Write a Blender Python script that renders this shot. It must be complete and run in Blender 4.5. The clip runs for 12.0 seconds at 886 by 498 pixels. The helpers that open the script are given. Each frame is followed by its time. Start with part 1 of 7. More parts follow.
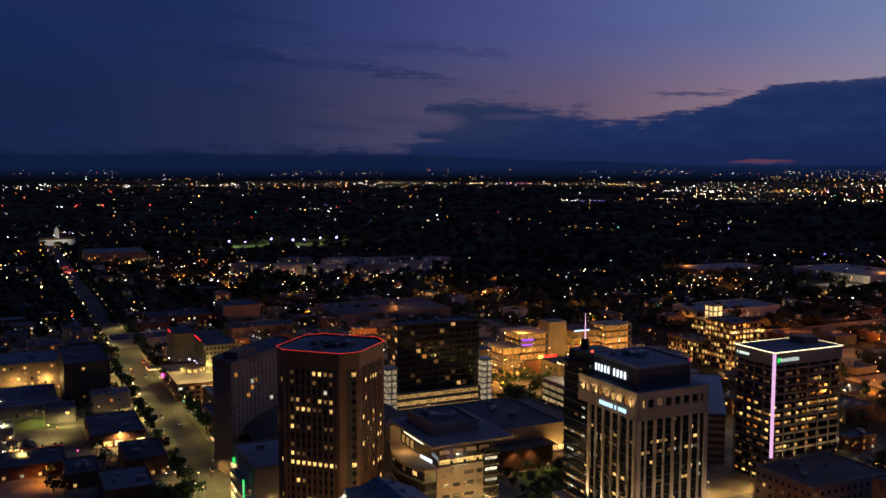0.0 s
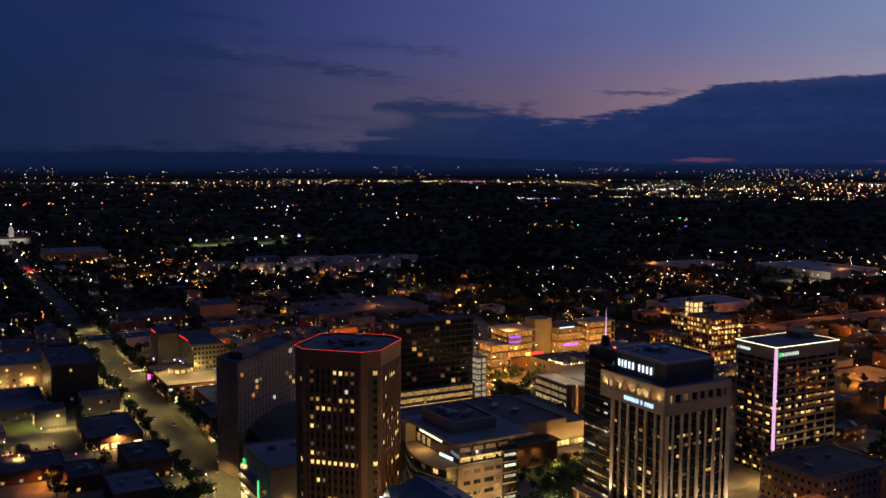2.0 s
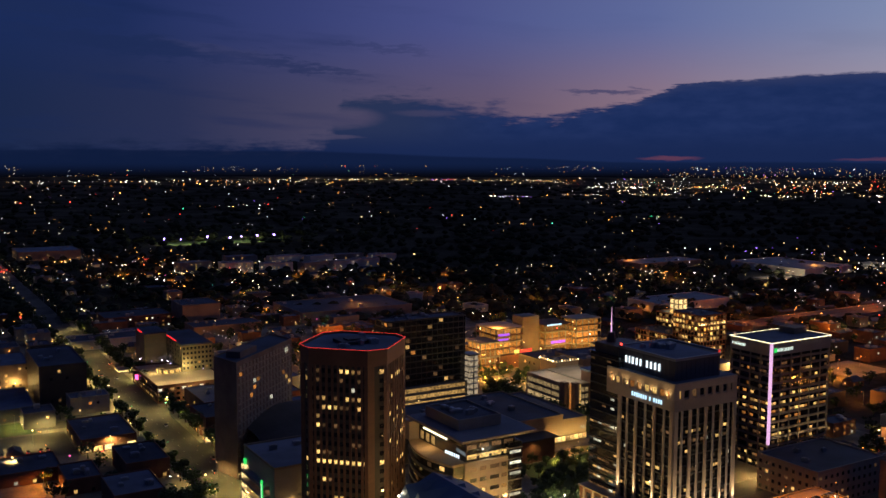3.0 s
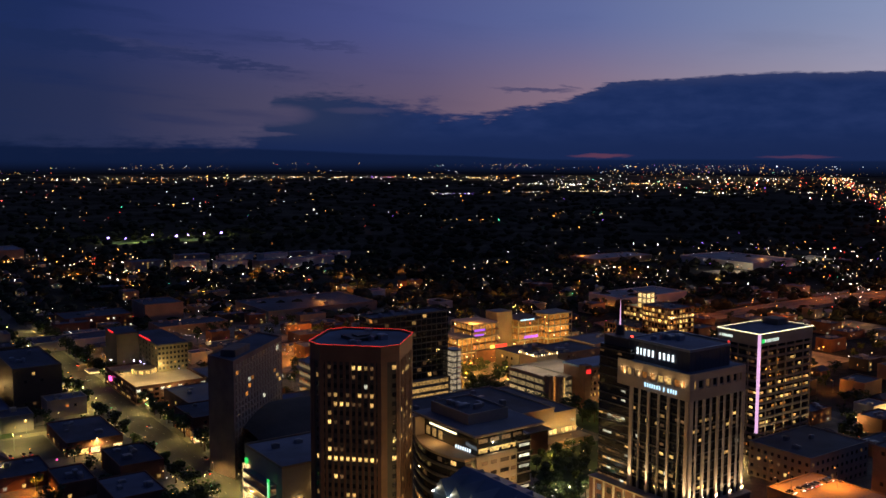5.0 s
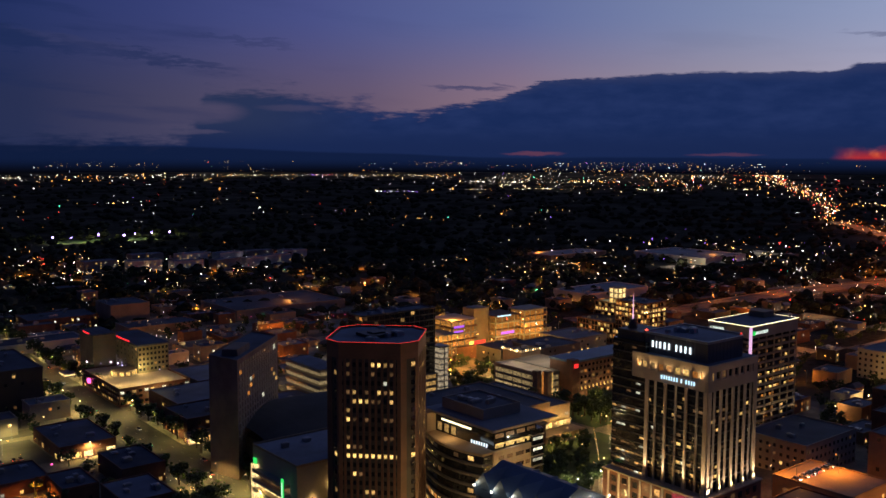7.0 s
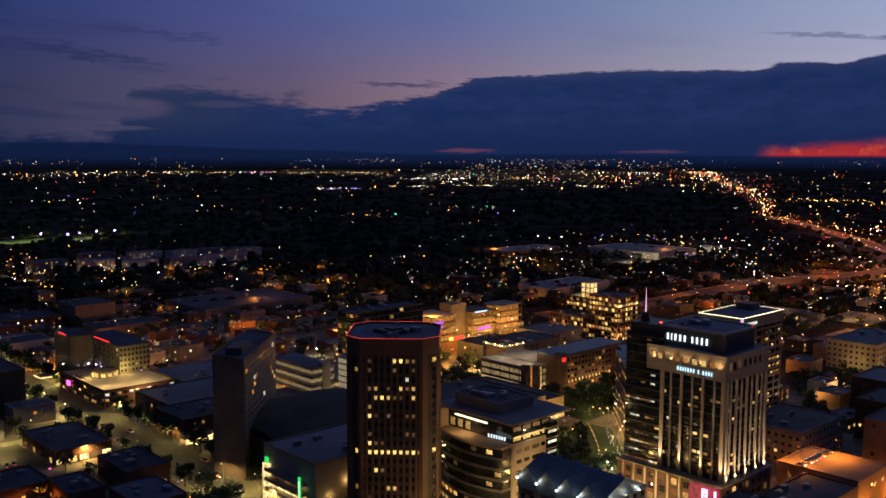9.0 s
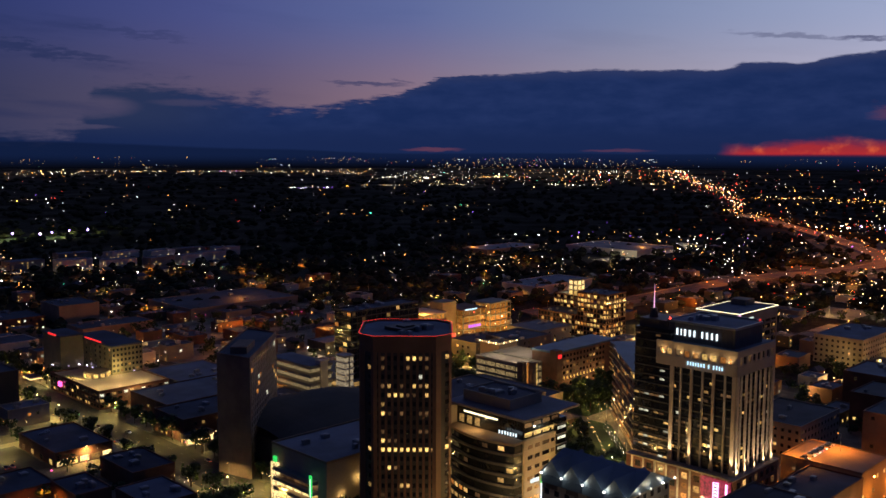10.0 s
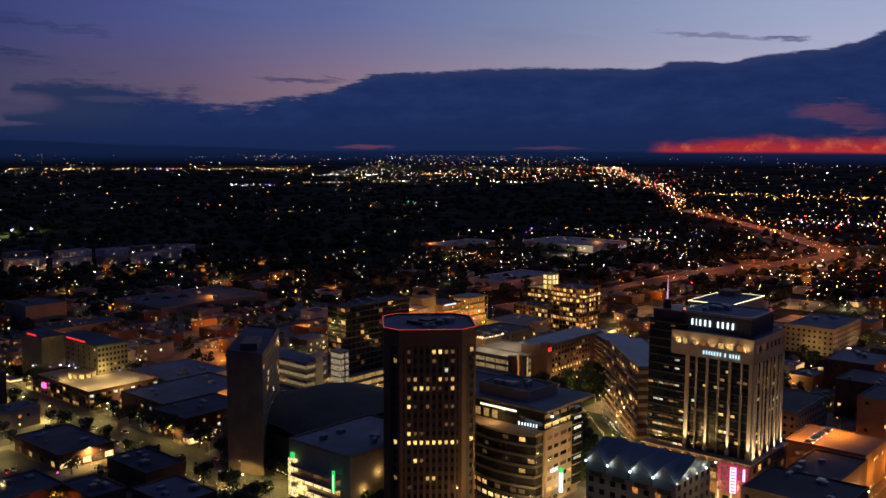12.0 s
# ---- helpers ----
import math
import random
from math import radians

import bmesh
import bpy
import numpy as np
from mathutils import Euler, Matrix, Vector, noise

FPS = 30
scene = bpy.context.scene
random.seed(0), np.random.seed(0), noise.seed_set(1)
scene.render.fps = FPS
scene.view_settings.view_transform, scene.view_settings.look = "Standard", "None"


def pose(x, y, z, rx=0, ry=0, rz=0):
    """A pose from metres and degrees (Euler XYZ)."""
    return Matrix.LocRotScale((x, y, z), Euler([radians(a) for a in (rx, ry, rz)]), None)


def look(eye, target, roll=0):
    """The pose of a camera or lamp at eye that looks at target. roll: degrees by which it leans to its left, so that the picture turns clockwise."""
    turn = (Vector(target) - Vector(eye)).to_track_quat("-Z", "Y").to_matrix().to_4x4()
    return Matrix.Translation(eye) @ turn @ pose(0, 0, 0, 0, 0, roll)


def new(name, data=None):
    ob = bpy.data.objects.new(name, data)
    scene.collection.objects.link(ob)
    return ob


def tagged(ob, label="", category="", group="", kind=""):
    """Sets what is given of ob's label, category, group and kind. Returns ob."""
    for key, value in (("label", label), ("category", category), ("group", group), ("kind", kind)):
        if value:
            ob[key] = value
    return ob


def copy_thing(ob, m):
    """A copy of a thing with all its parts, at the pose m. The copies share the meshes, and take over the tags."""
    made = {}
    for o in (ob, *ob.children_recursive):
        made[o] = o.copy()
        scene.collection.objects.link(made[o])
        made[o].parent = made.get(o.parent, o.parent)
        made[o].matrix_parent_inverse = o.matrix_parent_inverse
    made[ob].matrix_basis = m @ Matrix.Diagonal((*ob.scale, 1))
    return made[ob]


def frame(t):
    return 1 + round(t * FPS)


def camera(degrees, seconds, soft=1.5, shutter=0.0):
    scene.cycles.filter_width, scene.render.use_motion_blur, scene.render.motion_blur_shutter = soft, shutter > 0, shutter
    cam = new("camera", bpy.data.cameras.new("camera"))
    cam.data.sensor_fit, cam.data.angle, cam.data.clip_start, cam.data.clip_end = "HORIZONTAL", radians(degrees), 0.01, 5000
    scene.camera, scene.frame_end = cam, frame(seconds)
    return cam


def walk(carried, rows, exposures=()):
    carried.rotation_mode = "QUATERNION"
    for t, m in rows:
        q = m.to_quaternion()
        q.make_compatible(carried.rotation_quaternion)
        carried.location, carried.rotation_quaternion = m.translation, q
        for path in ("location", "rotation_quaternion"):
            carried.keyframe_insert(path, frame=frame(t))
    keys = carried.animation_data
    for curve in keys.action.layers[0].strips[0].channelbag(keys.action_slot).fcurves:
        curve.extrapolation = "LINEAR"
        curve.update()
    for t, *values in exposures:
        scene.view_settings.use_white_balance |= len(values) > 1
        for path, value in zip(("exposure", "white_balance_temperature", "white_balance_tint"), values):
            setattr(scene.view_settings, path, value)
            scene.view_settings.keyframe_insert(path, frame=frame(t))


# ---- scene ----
cam = camera(50.8, 12.0)
PATH = [
    (0, (2.049, 0.434, 158.315), (2.912, 2.229, 158.129), 0.1),
    (0.5, (-4.36, 3.03, 158.163), (-3.475, 4.814, 157.977), 0.1),
    (1, (-11.023, 6.368, 157.931), (-10.114, 8.139, 157.743), 0.1),
    (1.5, (-17.865, 9.685, 158.142), (-16.932, 11.444, 157.953), 0.1),
    (2, (-24.474, 13.342, 158.324), (-23.513, 15.086, 158.134), 0.2),
    (2.5, (-31.24, 17.122, 158.176), (-30.249, 18.849, 157.984), 0.2),
    (3, (-38.087, 20.879, 158.06), (-37.067, 22.588, 157.867), 0.2),
    (5, (-64.995, 37.33, 157.074), (-63.856, 38.962, 156.876), 0.2),
    (5.5, (-72.034, 41.478, 156.678), (-70.867, 43.09, 156.479), 0.2),
    (6, (-78.976, 46.113, 156.502), (-77.781, 47.704, 156.301), 0.2),
    (6.5, (-85.945, 50.966, 156.491), (-84.723, 52.536, 156.29), 0.2),
    (7, (-92.972, 56.012, 156.558), (-91.722, 57.56, 156.356), 0.2),
    (9, (-120.947, 77.619, 156.172), (-119.589, 79.073, 155.964), 0.2),
    (9.5, (-127.928, 83.787, 155.977), (-126.545, 85.215, 155.768), 0.2),
    (10, (-134.629, 89.944, 155.471), (-133.221, 91.349, 155.261), 0.2),
    (10.5, (-141.42, 96.083, 154.726), (-139.987, 97.463, 154.516), 0.2),
    (11, (-148.327, 102.292, 154.426), (-146.869, 103.645, 154.215), 0.2),
    (11.5, (-155.16, 108.856, 154.359), (-153.679, 110.183, 154.146), 0.2),
    (12, (-161.893, 115.074, 154.172), (-160.389, 116.374, 153.957), 0.2),
]
walk(cam, [(t, look(eye, target, roll)) for t, eye, target, roll in PATH])

# ---- world: dusk sky with a cloud bank, and the far plain past the ground sheet ----
world = bpy.data.worlds.new("dusk")
scene.world = world
world.use_nodes = True
WN = world.node_tree
WN.nodes.clear()


def nd(tree, kind, **kw):
    n = tree.nodes.new(kind)
    for k, v in kw.items():
        setattr(n, k, v)
    return n


def feed(tree, value, socket):
    if isinstance(value, (int, float, tuple)):
        socket.default_value = value
    else:
        tree.links.new(value, socket)


def mth(tree, op, a, b=0.0, c=0.0, clamp=False):
    n = nd(tree, "ShaderNodeMath", operation=op, use_clamp=clamp)
    for v, s in zip((a, b, c), n.inputs):
        feed(tree, v, s)
    return n.outputs[0]


def smooth(tree, v, lo, hi, to0=0.0, to1=1.0):
    n = nd(tree, "ShaderNodeMapRange", interpolation_type="SMOOTHSTEP")
    for val, s in zip((v, lo, hi, to0, to1), n.inputs):
        feed(tree, val, s)
    return n.outputs[0]


def blend(tree, f, a, b, kind="MIX"):
    n = nd(tree, "ShaderNodeMix", data_type="RGBA", blend_type=kind)
    feed(tree, f, n.inputs[0])
    feed(tree, a, n.inputs[6])
    feed(tree, b, n.inputs[7])
    return n.outputs[2]


def ramp(tree, v, stops, interp="LINEAR"):
    n = nd(tree, "ShaderNodeValToRGB")
    cr = n.color_ramp
    cr.interpolation = interp
    while len(cr.elements) < len(stops):
        cr.elements.new(0.5)
    for e, (p, c) in zip(cr.elements, stops):
        e.position = p
        e.color = (*c, 1) if isinstance(c, tuple) else (c, c, c, 1)
    feed(tree, v, n.inputs[0])
    return n.outputs[0]


def noise_tex(tree, vec, scale, detail=3.0, rough=0.55):
    n = nd(tree, "ShaderNodeTexNoise")
    feed(tree, vec, n.inputs["Vector"])
    n.inputs["Scale"].default_value = scale
    n.inputs["Detail"].default_value = detail
    n.inputs["Roughness"].default_value = rough
    return n.outputs[0]


def combine(tree, x, y, z=0.0):
    n = nd(tree, "ShaderNodeCombineXYZ")
    for v, s in zip((x, y, z), n.inputs):
        feed(tree, v, s)
    return n.outputs[0]


def build_sky(t):
    co = nd(t, "ShaderNodeTexCoord").outputs["Generated"]
    sp = nd(t, "ShaderNodeSeparateXYZ")
    t.links.new(co, sp.inputs[0])
    az = mth(t, "MULTIPLY", mth(t, "ARCTAN2", sp.outputs[0], sp.outputs[1]), 57.2958)
    el = mth(t, "MULTIPLY", mth(t, "ARCSINE", sp.outputs[2]), 57.2958)
    u = mth(t, "DIVIDE", mth(t, "ADD", az, 10.0), 100.0, clamp=True)
    # bearing away from the place where the sun went down
    off = mth(t, "ABSOLUTE", mth(t, "SUBTRACT", mth(t, "FLOORED_MODULO", mth(t, "ADD", az, 102.0), 360.0), 180.0))
    w = mth(t, "DIVIDE", off, 100.0, clamp=True)
    high = ramp(t, w, [(0.0, (0.37, 0.42, 0.61)), (0.08, (0.33, 0.38, 0.57)), (0.22, (0.205, 0.25, 0.42)), (0.35, (0.112, 0.142, 0.325)), (0.47, (0.066, 0.080, 0.240)),
                       (0.56, (0.037, 0.050, 0.172)), (0.66, (0.0125, 0.026, 0.105)), (0.78, (0.0085, 0.022, 0.090)), (1.0, (0.008, 0.020, 0.080))])
    low = ramp(t, w, [(0.0, (0.52, 0.48, 0.60)), (0.08, (0.48, 0.44, 0.56)), (0.22, (0.345, 0.285, 0.35)), (0.35, (0.255, 0.165, 0.215)), (0.44, (0.132, 0.093, 0.155)),
                      (0.54, (0.066, 0.060, 0.122)), (0.63, (0.022, 0.030, 0.086)), (0.74, (0.009, 0.020, 0.068)), (1.0, (0.007, 0.017, 0.060))])
    clear = blend(t, smooth(t, el, 2.5, 8.5), low, high)
    clear = blend(t, 1.0, clear, ramp(t, mth(t, "DIVIDE", el, 90.0, clamp=True), [(0.0, 1.0), (0.09, 1.0), (0.2, 0.85), (0.45, 0.65), (1.0, 0.55)]), "MULTIPLY")
    wide = combine(t, mth(t, "MULTIPLY", az, 0.055), mth(t, "MULTIPLY", mth(t, "ADD", el, mth(t, "MULTIPLY", az, 0.06)), 0.42), 3.1)
    fine = combine(t, mth(t, "MULTIPLY", az, 0.30), mth(t, "MULTIPLY", el, 0.9), 7.7)
    n1 = noise_tex(t, wide, 1.6, 5.0, 0.55)
    n2 = noise_tex(t, fine, 1.3, 6.0, 0.6)
    tatter = mth(t, "SUBTRACT", noise_tex(t, combine(t, mth(t, "MULTIPLY", az, 0.42), mth(t, "MULTIPLY", el, 2.6), 1.3), 1.5, 8.0, 0.62), 0.5)
    # faint high streaks
    streak = mth(t, "MULTIPLY", smooth(t, n1, 0.50, 0.72), smooth(t, az, 34.0, 14.0, 0.06, 0.55))
    clear = blend(t, streak, clear, (0.010, 0.022, 0.088, 1))
    # cloud bank: its upper edge by bearing
    top = ramp(t, u, [(0.0, 0.12), (0.30, 0.13), (0.338, 0.16), (0.347, 0.40), (0.362, 0.435), (0.398, 0.430), (0.410, 0.395), (0.436, 0.352), (0.458, 0.296), (0.468, 0.285),
                      (0.49, 0.315), (0.522, 0.357), (0.538, 0.405), (0.55, 0.452), (0.574, 0.468), (0.604, 0.473), (0.637, 0.488), (0.68, 0.485), (0.713, 0.476), (0.726, 0.512),
                      (0.762, 0.513), (0.787, 0.548), (0.813, 0.570), (0.827, 0.593), (0.838, 0.64), (0.846, 0.66), (1.0, 0.75)])
    topd = mth(t, "MULTIPLY", top, 10.0)
    wob = mth(t, "SUBTRACT", n2, 0.5)
    rag = smooth(t, az, 46.0, 34.0, 0.6, 2.6)
    depth = mth(t, "SUBTRACT", mth(t, "ADD", topd, mth(t, "MULTIPLY", wob, rag)), el)
    depth = mth(t, "ADD", depth, mth(t, "MULTIPLY", tatter, smooth(t, az, 52.0, 36.0, 0.35, 2.2)))
    soft = smooth(t, az, 30.0, 46.0, 1.3, 0.17)
    bank = smooth(t, mth(t, "DIVIDE", depth, soft), 0.0, 1.0)
    dark = blend(t, smooth(t, n2, 0.3, 0.75), (0.0095, 0.0235, 0.096, 1), (0.0165, 0.033, 0.120, 1))
    dark = blend(t, smooth(t, az, 36.0, 26.0), dark, (0.021, 0.033, 0.090, 1))
    rim = mth(t, "MULTIPLY", smooth(t, depth, 0.75, 0.05), smooth(t, az, 30.0, 50.0, 0.2, 0.75))
    dark = blend(t, rim, dark, (0.030, 0.042, 0.120, 1))
    dark = blend(t, smooth(t, el, 2.2, 0.2), dark, blend(t, smooth(t, az, 10.0, 30.0), (0.0055, 0.013, 0.050, 1), (0.0095, 0.021, 0.082, 1)))

    def blob(a0, e0, wa, we, slope=0.0, ripple=0.35):
        da = mth(t, "DIVIDE", mth(t, "SUBTRACT", az, a0), wa)
        de = mth(t, "SUBTRACT", mth(t, "ADD", el, mth(t, "MULTIPLY", mth(t, "ADD", wob, tatter), ripple)), e0)
        de = mth(t, "DIVIDE", mth(t, "SUBTRACT", de, mth(t, "MULTIPLY", mth(t, "SUBTRACT", az, a0), slope)), we)
        return smooth(t, mth(t, "ADD", mth(t, "MULTIPLY", da, da), mth(t, "MULTIPLY", de, de)), 1.0, 0.0)
    # bright gaps at the ragged left end of the bank
    for a0, e0, wa, we, amt in ((24.4, 2.45, 3.2, 0.85, 0.95), (29.8, 2.75, 2.6, 0.30, 0.30), (24.0, 1.25, 2.4, 0.16, 0.7), (33.5, 3.72, 2.4, 0.10, 0.5)):
        bank = mth(t, "MULTIPLY", bank, mth(t, "SUBTRACT", 1.0, mth(t, "MULTIPLY", blob(a0, e0, wa, we), amt)))
    sky = blend(t, bank, clear, dark)
    # cloudlets just above the bank
    for a0, e0, wa, we, sl, amt in ((40.4, 3.98, 3.1, 0.17, -0.045, 0.75), (42.6, 4.15, 0.9, 0.14, -0.2, 0.5), (65.2, 6.5, 4.4, 0.17, -0.09, 0.45), (69.0, 6.2, 1.6, 0.16, -0.05, 0.7), (17.5, 6.3, 4.5, 0.35, -0.13, 0.5)):
        sky = blend(t, mth(t, "MULTIPLY", blob(a0, e0, wa, we, sl, 0.7), amt), sky, (0.040, 0.046, 0.125, 1))
    for a0, e0, wa, we, sl, amt in ((12.0, 6.5, 8.0, 0.75, -0.10, 0.75), (5.0, 8.6, 9.0, 1.0, -0.09, 0.7), (22.5, 5.4, 5.0, 0.40, -0.13, 0.55), (27.0, 6.6, 4.0, 0.30, -0.08, 0.3)):
        sky = blend(t, mth(t, "MULTIPLY", blob(a0, e0, wa, we, sl, 1.6), amt), sky, (0.012, 0.024, 0.088, 1))
    # afterglow under the bank
    gl = mth(t, "ADD", el, mth(t, "MULTIPLY", wob, 1.1))
    red = mth(t, "MULTIPLY", smooth(t, mth(t, "SUBTRACT", gl, smooth(t, az, 62.0, 67.0, -0.3, -0.05)), 0.95, 0.15), smooth(t, mth(t, "ADD", az, mth(t, "MULTIPLY", wob, 1.2)), 61.3, 63.0))
    fire = noise_tex(t, combine(t, mth(t, "MULTIPLY", az, 0.75), mth(t, "MULTIPLY", el, 0.8), 2.0), 1.0, 3.0)
    ember = blend(t, smooth(t, fire, 0.46, 0.74), (0.40, 0.026, 0.030, 1), (0.80, 0.125, 0.04, 1))
    ember = blend(t, smooth(t, el, 0.1, -0.3), ember, (0.52, 0.024, 0.026, 1))
    red = mth(t, "MULTIPLY", red, smooth(t, el, -0.34, -0.14))
    sky = blend(t, mth(t, "MULTIPLY", red, 0.92), sky, ember)
    for a0, e0, wa, we, amt in ((71.4, 2.2, 2.4, 0.60, 0.42), (73.0, 1.55, 1.8, 0.6, 0.35), (44.4, 0.06, 2.2, 0.15, 0.55), (55.6, 0.02, 2.6, 0.12, 0.35)):
        sky = blend(t, mth(t, "MULTIPLY", blob(a0, e0, wa, we, 0.0, 1.6 if we > 0.3 else 0.3), amt), sky, (0.18, 0.055, 0.085, 1))
    # low hills on the skyline
    hill = mth(t, "ADD", smooth(t, az, 44.0, 20.0, -0.30, 0.28), mth(t, "MULTIPLY", n1, 0.35))
    sky = blend(t, mth(t, "MULTIPLY", smooth(t, mth(t, "SUBTRACT", hill, el), -0.05, 0.12), 0.8), sky, (0.0045, 0.011, 0.043, 1))
    # the far plain below the skyline, with its lights
    land = smooth(t, el, -0.22, -1.15)
    sky = blend(t, land, sky, (0.0020, 0.0024, 0.0046, 1))
    vec = combine(t, az, mth(t, "MULTIPLY", el, 1.9), 0.0)
    for scale, size, zone, gain in ((4.2, 0.14, 0.0, 9.0), (6.6, 0.17, 5.0, 5.0)):
        vo = nd(t, "ShaderNodeTexVoronoi", voronoi_dimensions="2D")
        t.links.new(vec, vo.inputs["Vector"])
        vo.inputs["Scale"].default_value = scale
        spot = smooth(t, vo.outputs["Distance"], size, size * 0.2)
        sc = nd(t, "ShaderNodeSeparateColor")
        t.links.new(vo.outputs["Color"], sc.inputs[0])
        town = noise_tex(t, combine(t, mth(t, "MULTIPLY", az, 0.22), mth(t, "MULTIPLY", el, 2.4), zone), 1.0, 2.0)
        mid = mth(t, "ABSOLUTE", mth(t, "DIVIDE", mth(t, "SUBTRACT", az, 51.0), 12.0))
        dense = smooth(t, mid, 1.0, 0.1, 0.02, 0.14)
        keep = smooth(t, mth(t, "ADD", town, dense), 0.52, 0.80)
        on = mth(t, "LESS_THAN", sc.outputs[0], keep)
        amt = mth(t, "MULTIPLY", mth(t, "MULTIPLY", spot, on), smooth(t, el, -0.36, -0.55))
        hue = ramp(t, sc.outputs[1], [(0.0, (1.0, 0.46, 0.10)), (0.35, (1.0, 0.66, 0.26)), (0.60, (1.0, 0.86, 0.60)), (0.78, (0.78, 0.86, 1.0)), (0.88, (1.0, 0.14, 0.06)), (0.94, (0.4, 1.0, 0.6)), (0.97, (0.7, 0.25, 1.0))], "CONSTANT")
        power = mth(t, "MULTIPLY", mth(t, "MULTIPLY", amt, mth(t, "POWER", sc.outputs[2], 4.0)), gain)
        lamp_col = nd(t, "ShaderNodeVectorMath", operation="SCALE")
        t.links.new(hue, lamp_col.inputs[0])
        t.links.new(power, lamp_col.inputs["Scale"])
        sky = blend(t, 1.0, sky, lamp_col.outputs[0], "ADD")
    bg = nd(t, "ShaderNodeBackground")
    t.links.new(sky, bg.inputs[0])
    bg.inputs[1].default_value = 1.0
    out = nd(t, "ShaderNodeOutputWorld")
    t.links.new(bg.outputs[0], out.inputs[0])


build_sky(WN)

# ---- materials ----


def mat(name, col, rough=0.8, vary=0.25, grain=0.6, metal=0.0, bump=0.15, spread=0.12, spec=0.4):
    """A surface with stains (large scale), grain (small scale), fine relief and a shift from object to object."""
    m = bpy.data.materials.new(name)
    m.use_nodes = True
    t = m.node_tree
    b = t.nodes["Principled BSDF"]
    co = nd(t, "ShaderNodeTexCoord").outputs["Object"]
    big = noise_tex(t, co, 0.09 * grain, 4.0)
    small = noise_tex(t, co, 1.9 * grain, 5.0, 0.65)
    f = mth(t, "ADD", mth(t, "MULTIPLY", big, 0.65), mth(t, "MULTIPLY", small, 0.35))
    f = smooth(t, f, 0.36, 0.64)
    lo = tuple(c * (1 - vary) for c in col) + (1,)
    hi = tuple(min(1, c * (1 + vary)) for c in col) + (1,)
    c = blend(t, f, lo, hi)
    rnd = nd(t, "ShaderNodeObjectInfo").outputs["Random"]
    hs = nd(t, "ShaderNodeHueSaturation")
    t.links.new(mth(t, "ADD", mth(t, "MULTIPLY", rnd, 2 * spread), 1 - spread), hs.inputs["Value"])
    t.links.new(c, hs.inputs["Color"])
    t.links.new(hs.outputs[0], b.inputs["Base Color"])
    t.links.new(smooth(t, small, 0.2, 0.8, max(0.03, rough - 0.12), min(1, rough + 0.1)), b.inputs["Roughness"])
    b.inputs["Metallic"].default_value = metal
    b.inputs["Specular IOR Level"].default_value = spec
    if bump:
        bp = nd(t, "ShaderNodeBump")
        bp.inputs["Strength"].default_value = bump
        bp.inputs["Distance"].default_value = 0.05
        t.links.new(small, bp.inputs["Height"])
        t.links.new(bp.outputs[0], b.inputs["Normal"])
    return m


def glow(name, col, power, vary=0.0, room=False):
    """Something that gives off light: lamps, signs, lit rooms behind glass, a wall glowing as if lit."""
    m = bpy.data.materials.new(name)
    m.use_nodes = True
    t = m.node_tree
    b = t.nodes["Principled BSDF"]
    b.inputs["Base Color"].default_value = (0.05, 0.05, 0.05, 1)
    b.inputs["Roughness"].default_value = 0.15
    b.inputs["Emission Color"].default_value = (*col, 1)
    if vary or room:
        rnd = nd(t, "ShaderNodeObjectInfo").outputs["Random"]
        s = mth(t, "MULTIPLY", mth(t, "ADD", mth(t, "MULTIPLY", mth(t, "POWER", rnd, 1.6), 2 * vary), 1 - vary), power)
        if room:
            co = nd(t, "ShaderNodeTexCoord").outputs["Object"]
            inside = smooth(t, noise_tex(t, co, 0.9, 3.0), 0.32, 0.62, 0.25, 1.25)
            s = mth(t, "MULTIPLY", s, inside)
        t.links.new(s, b.inputs["Emission Strength"])
    elif "lamp" in name:
        isle = nd(t, "ShaderNodeNewGeometry").outputs["Random Per Island"]
        chance = mth(t, "FRACT", mth(t, "ADD", isle, nd(t, "ShaderNodeObjectInfo").outputs["Random"]))
        t.links.new(mth(t, "MULTIPLY", mth(t, "ADD", mth(t, "MULTIPLY", mth(t, "POWER", chance, 3.2), 2.6), 0.12), power), b.inputs["Emission Strength"])
    else:
        b.inputs["Emission Strength"].default_value = power
    m.cycles.emission_sampling = "NONE"
    return m


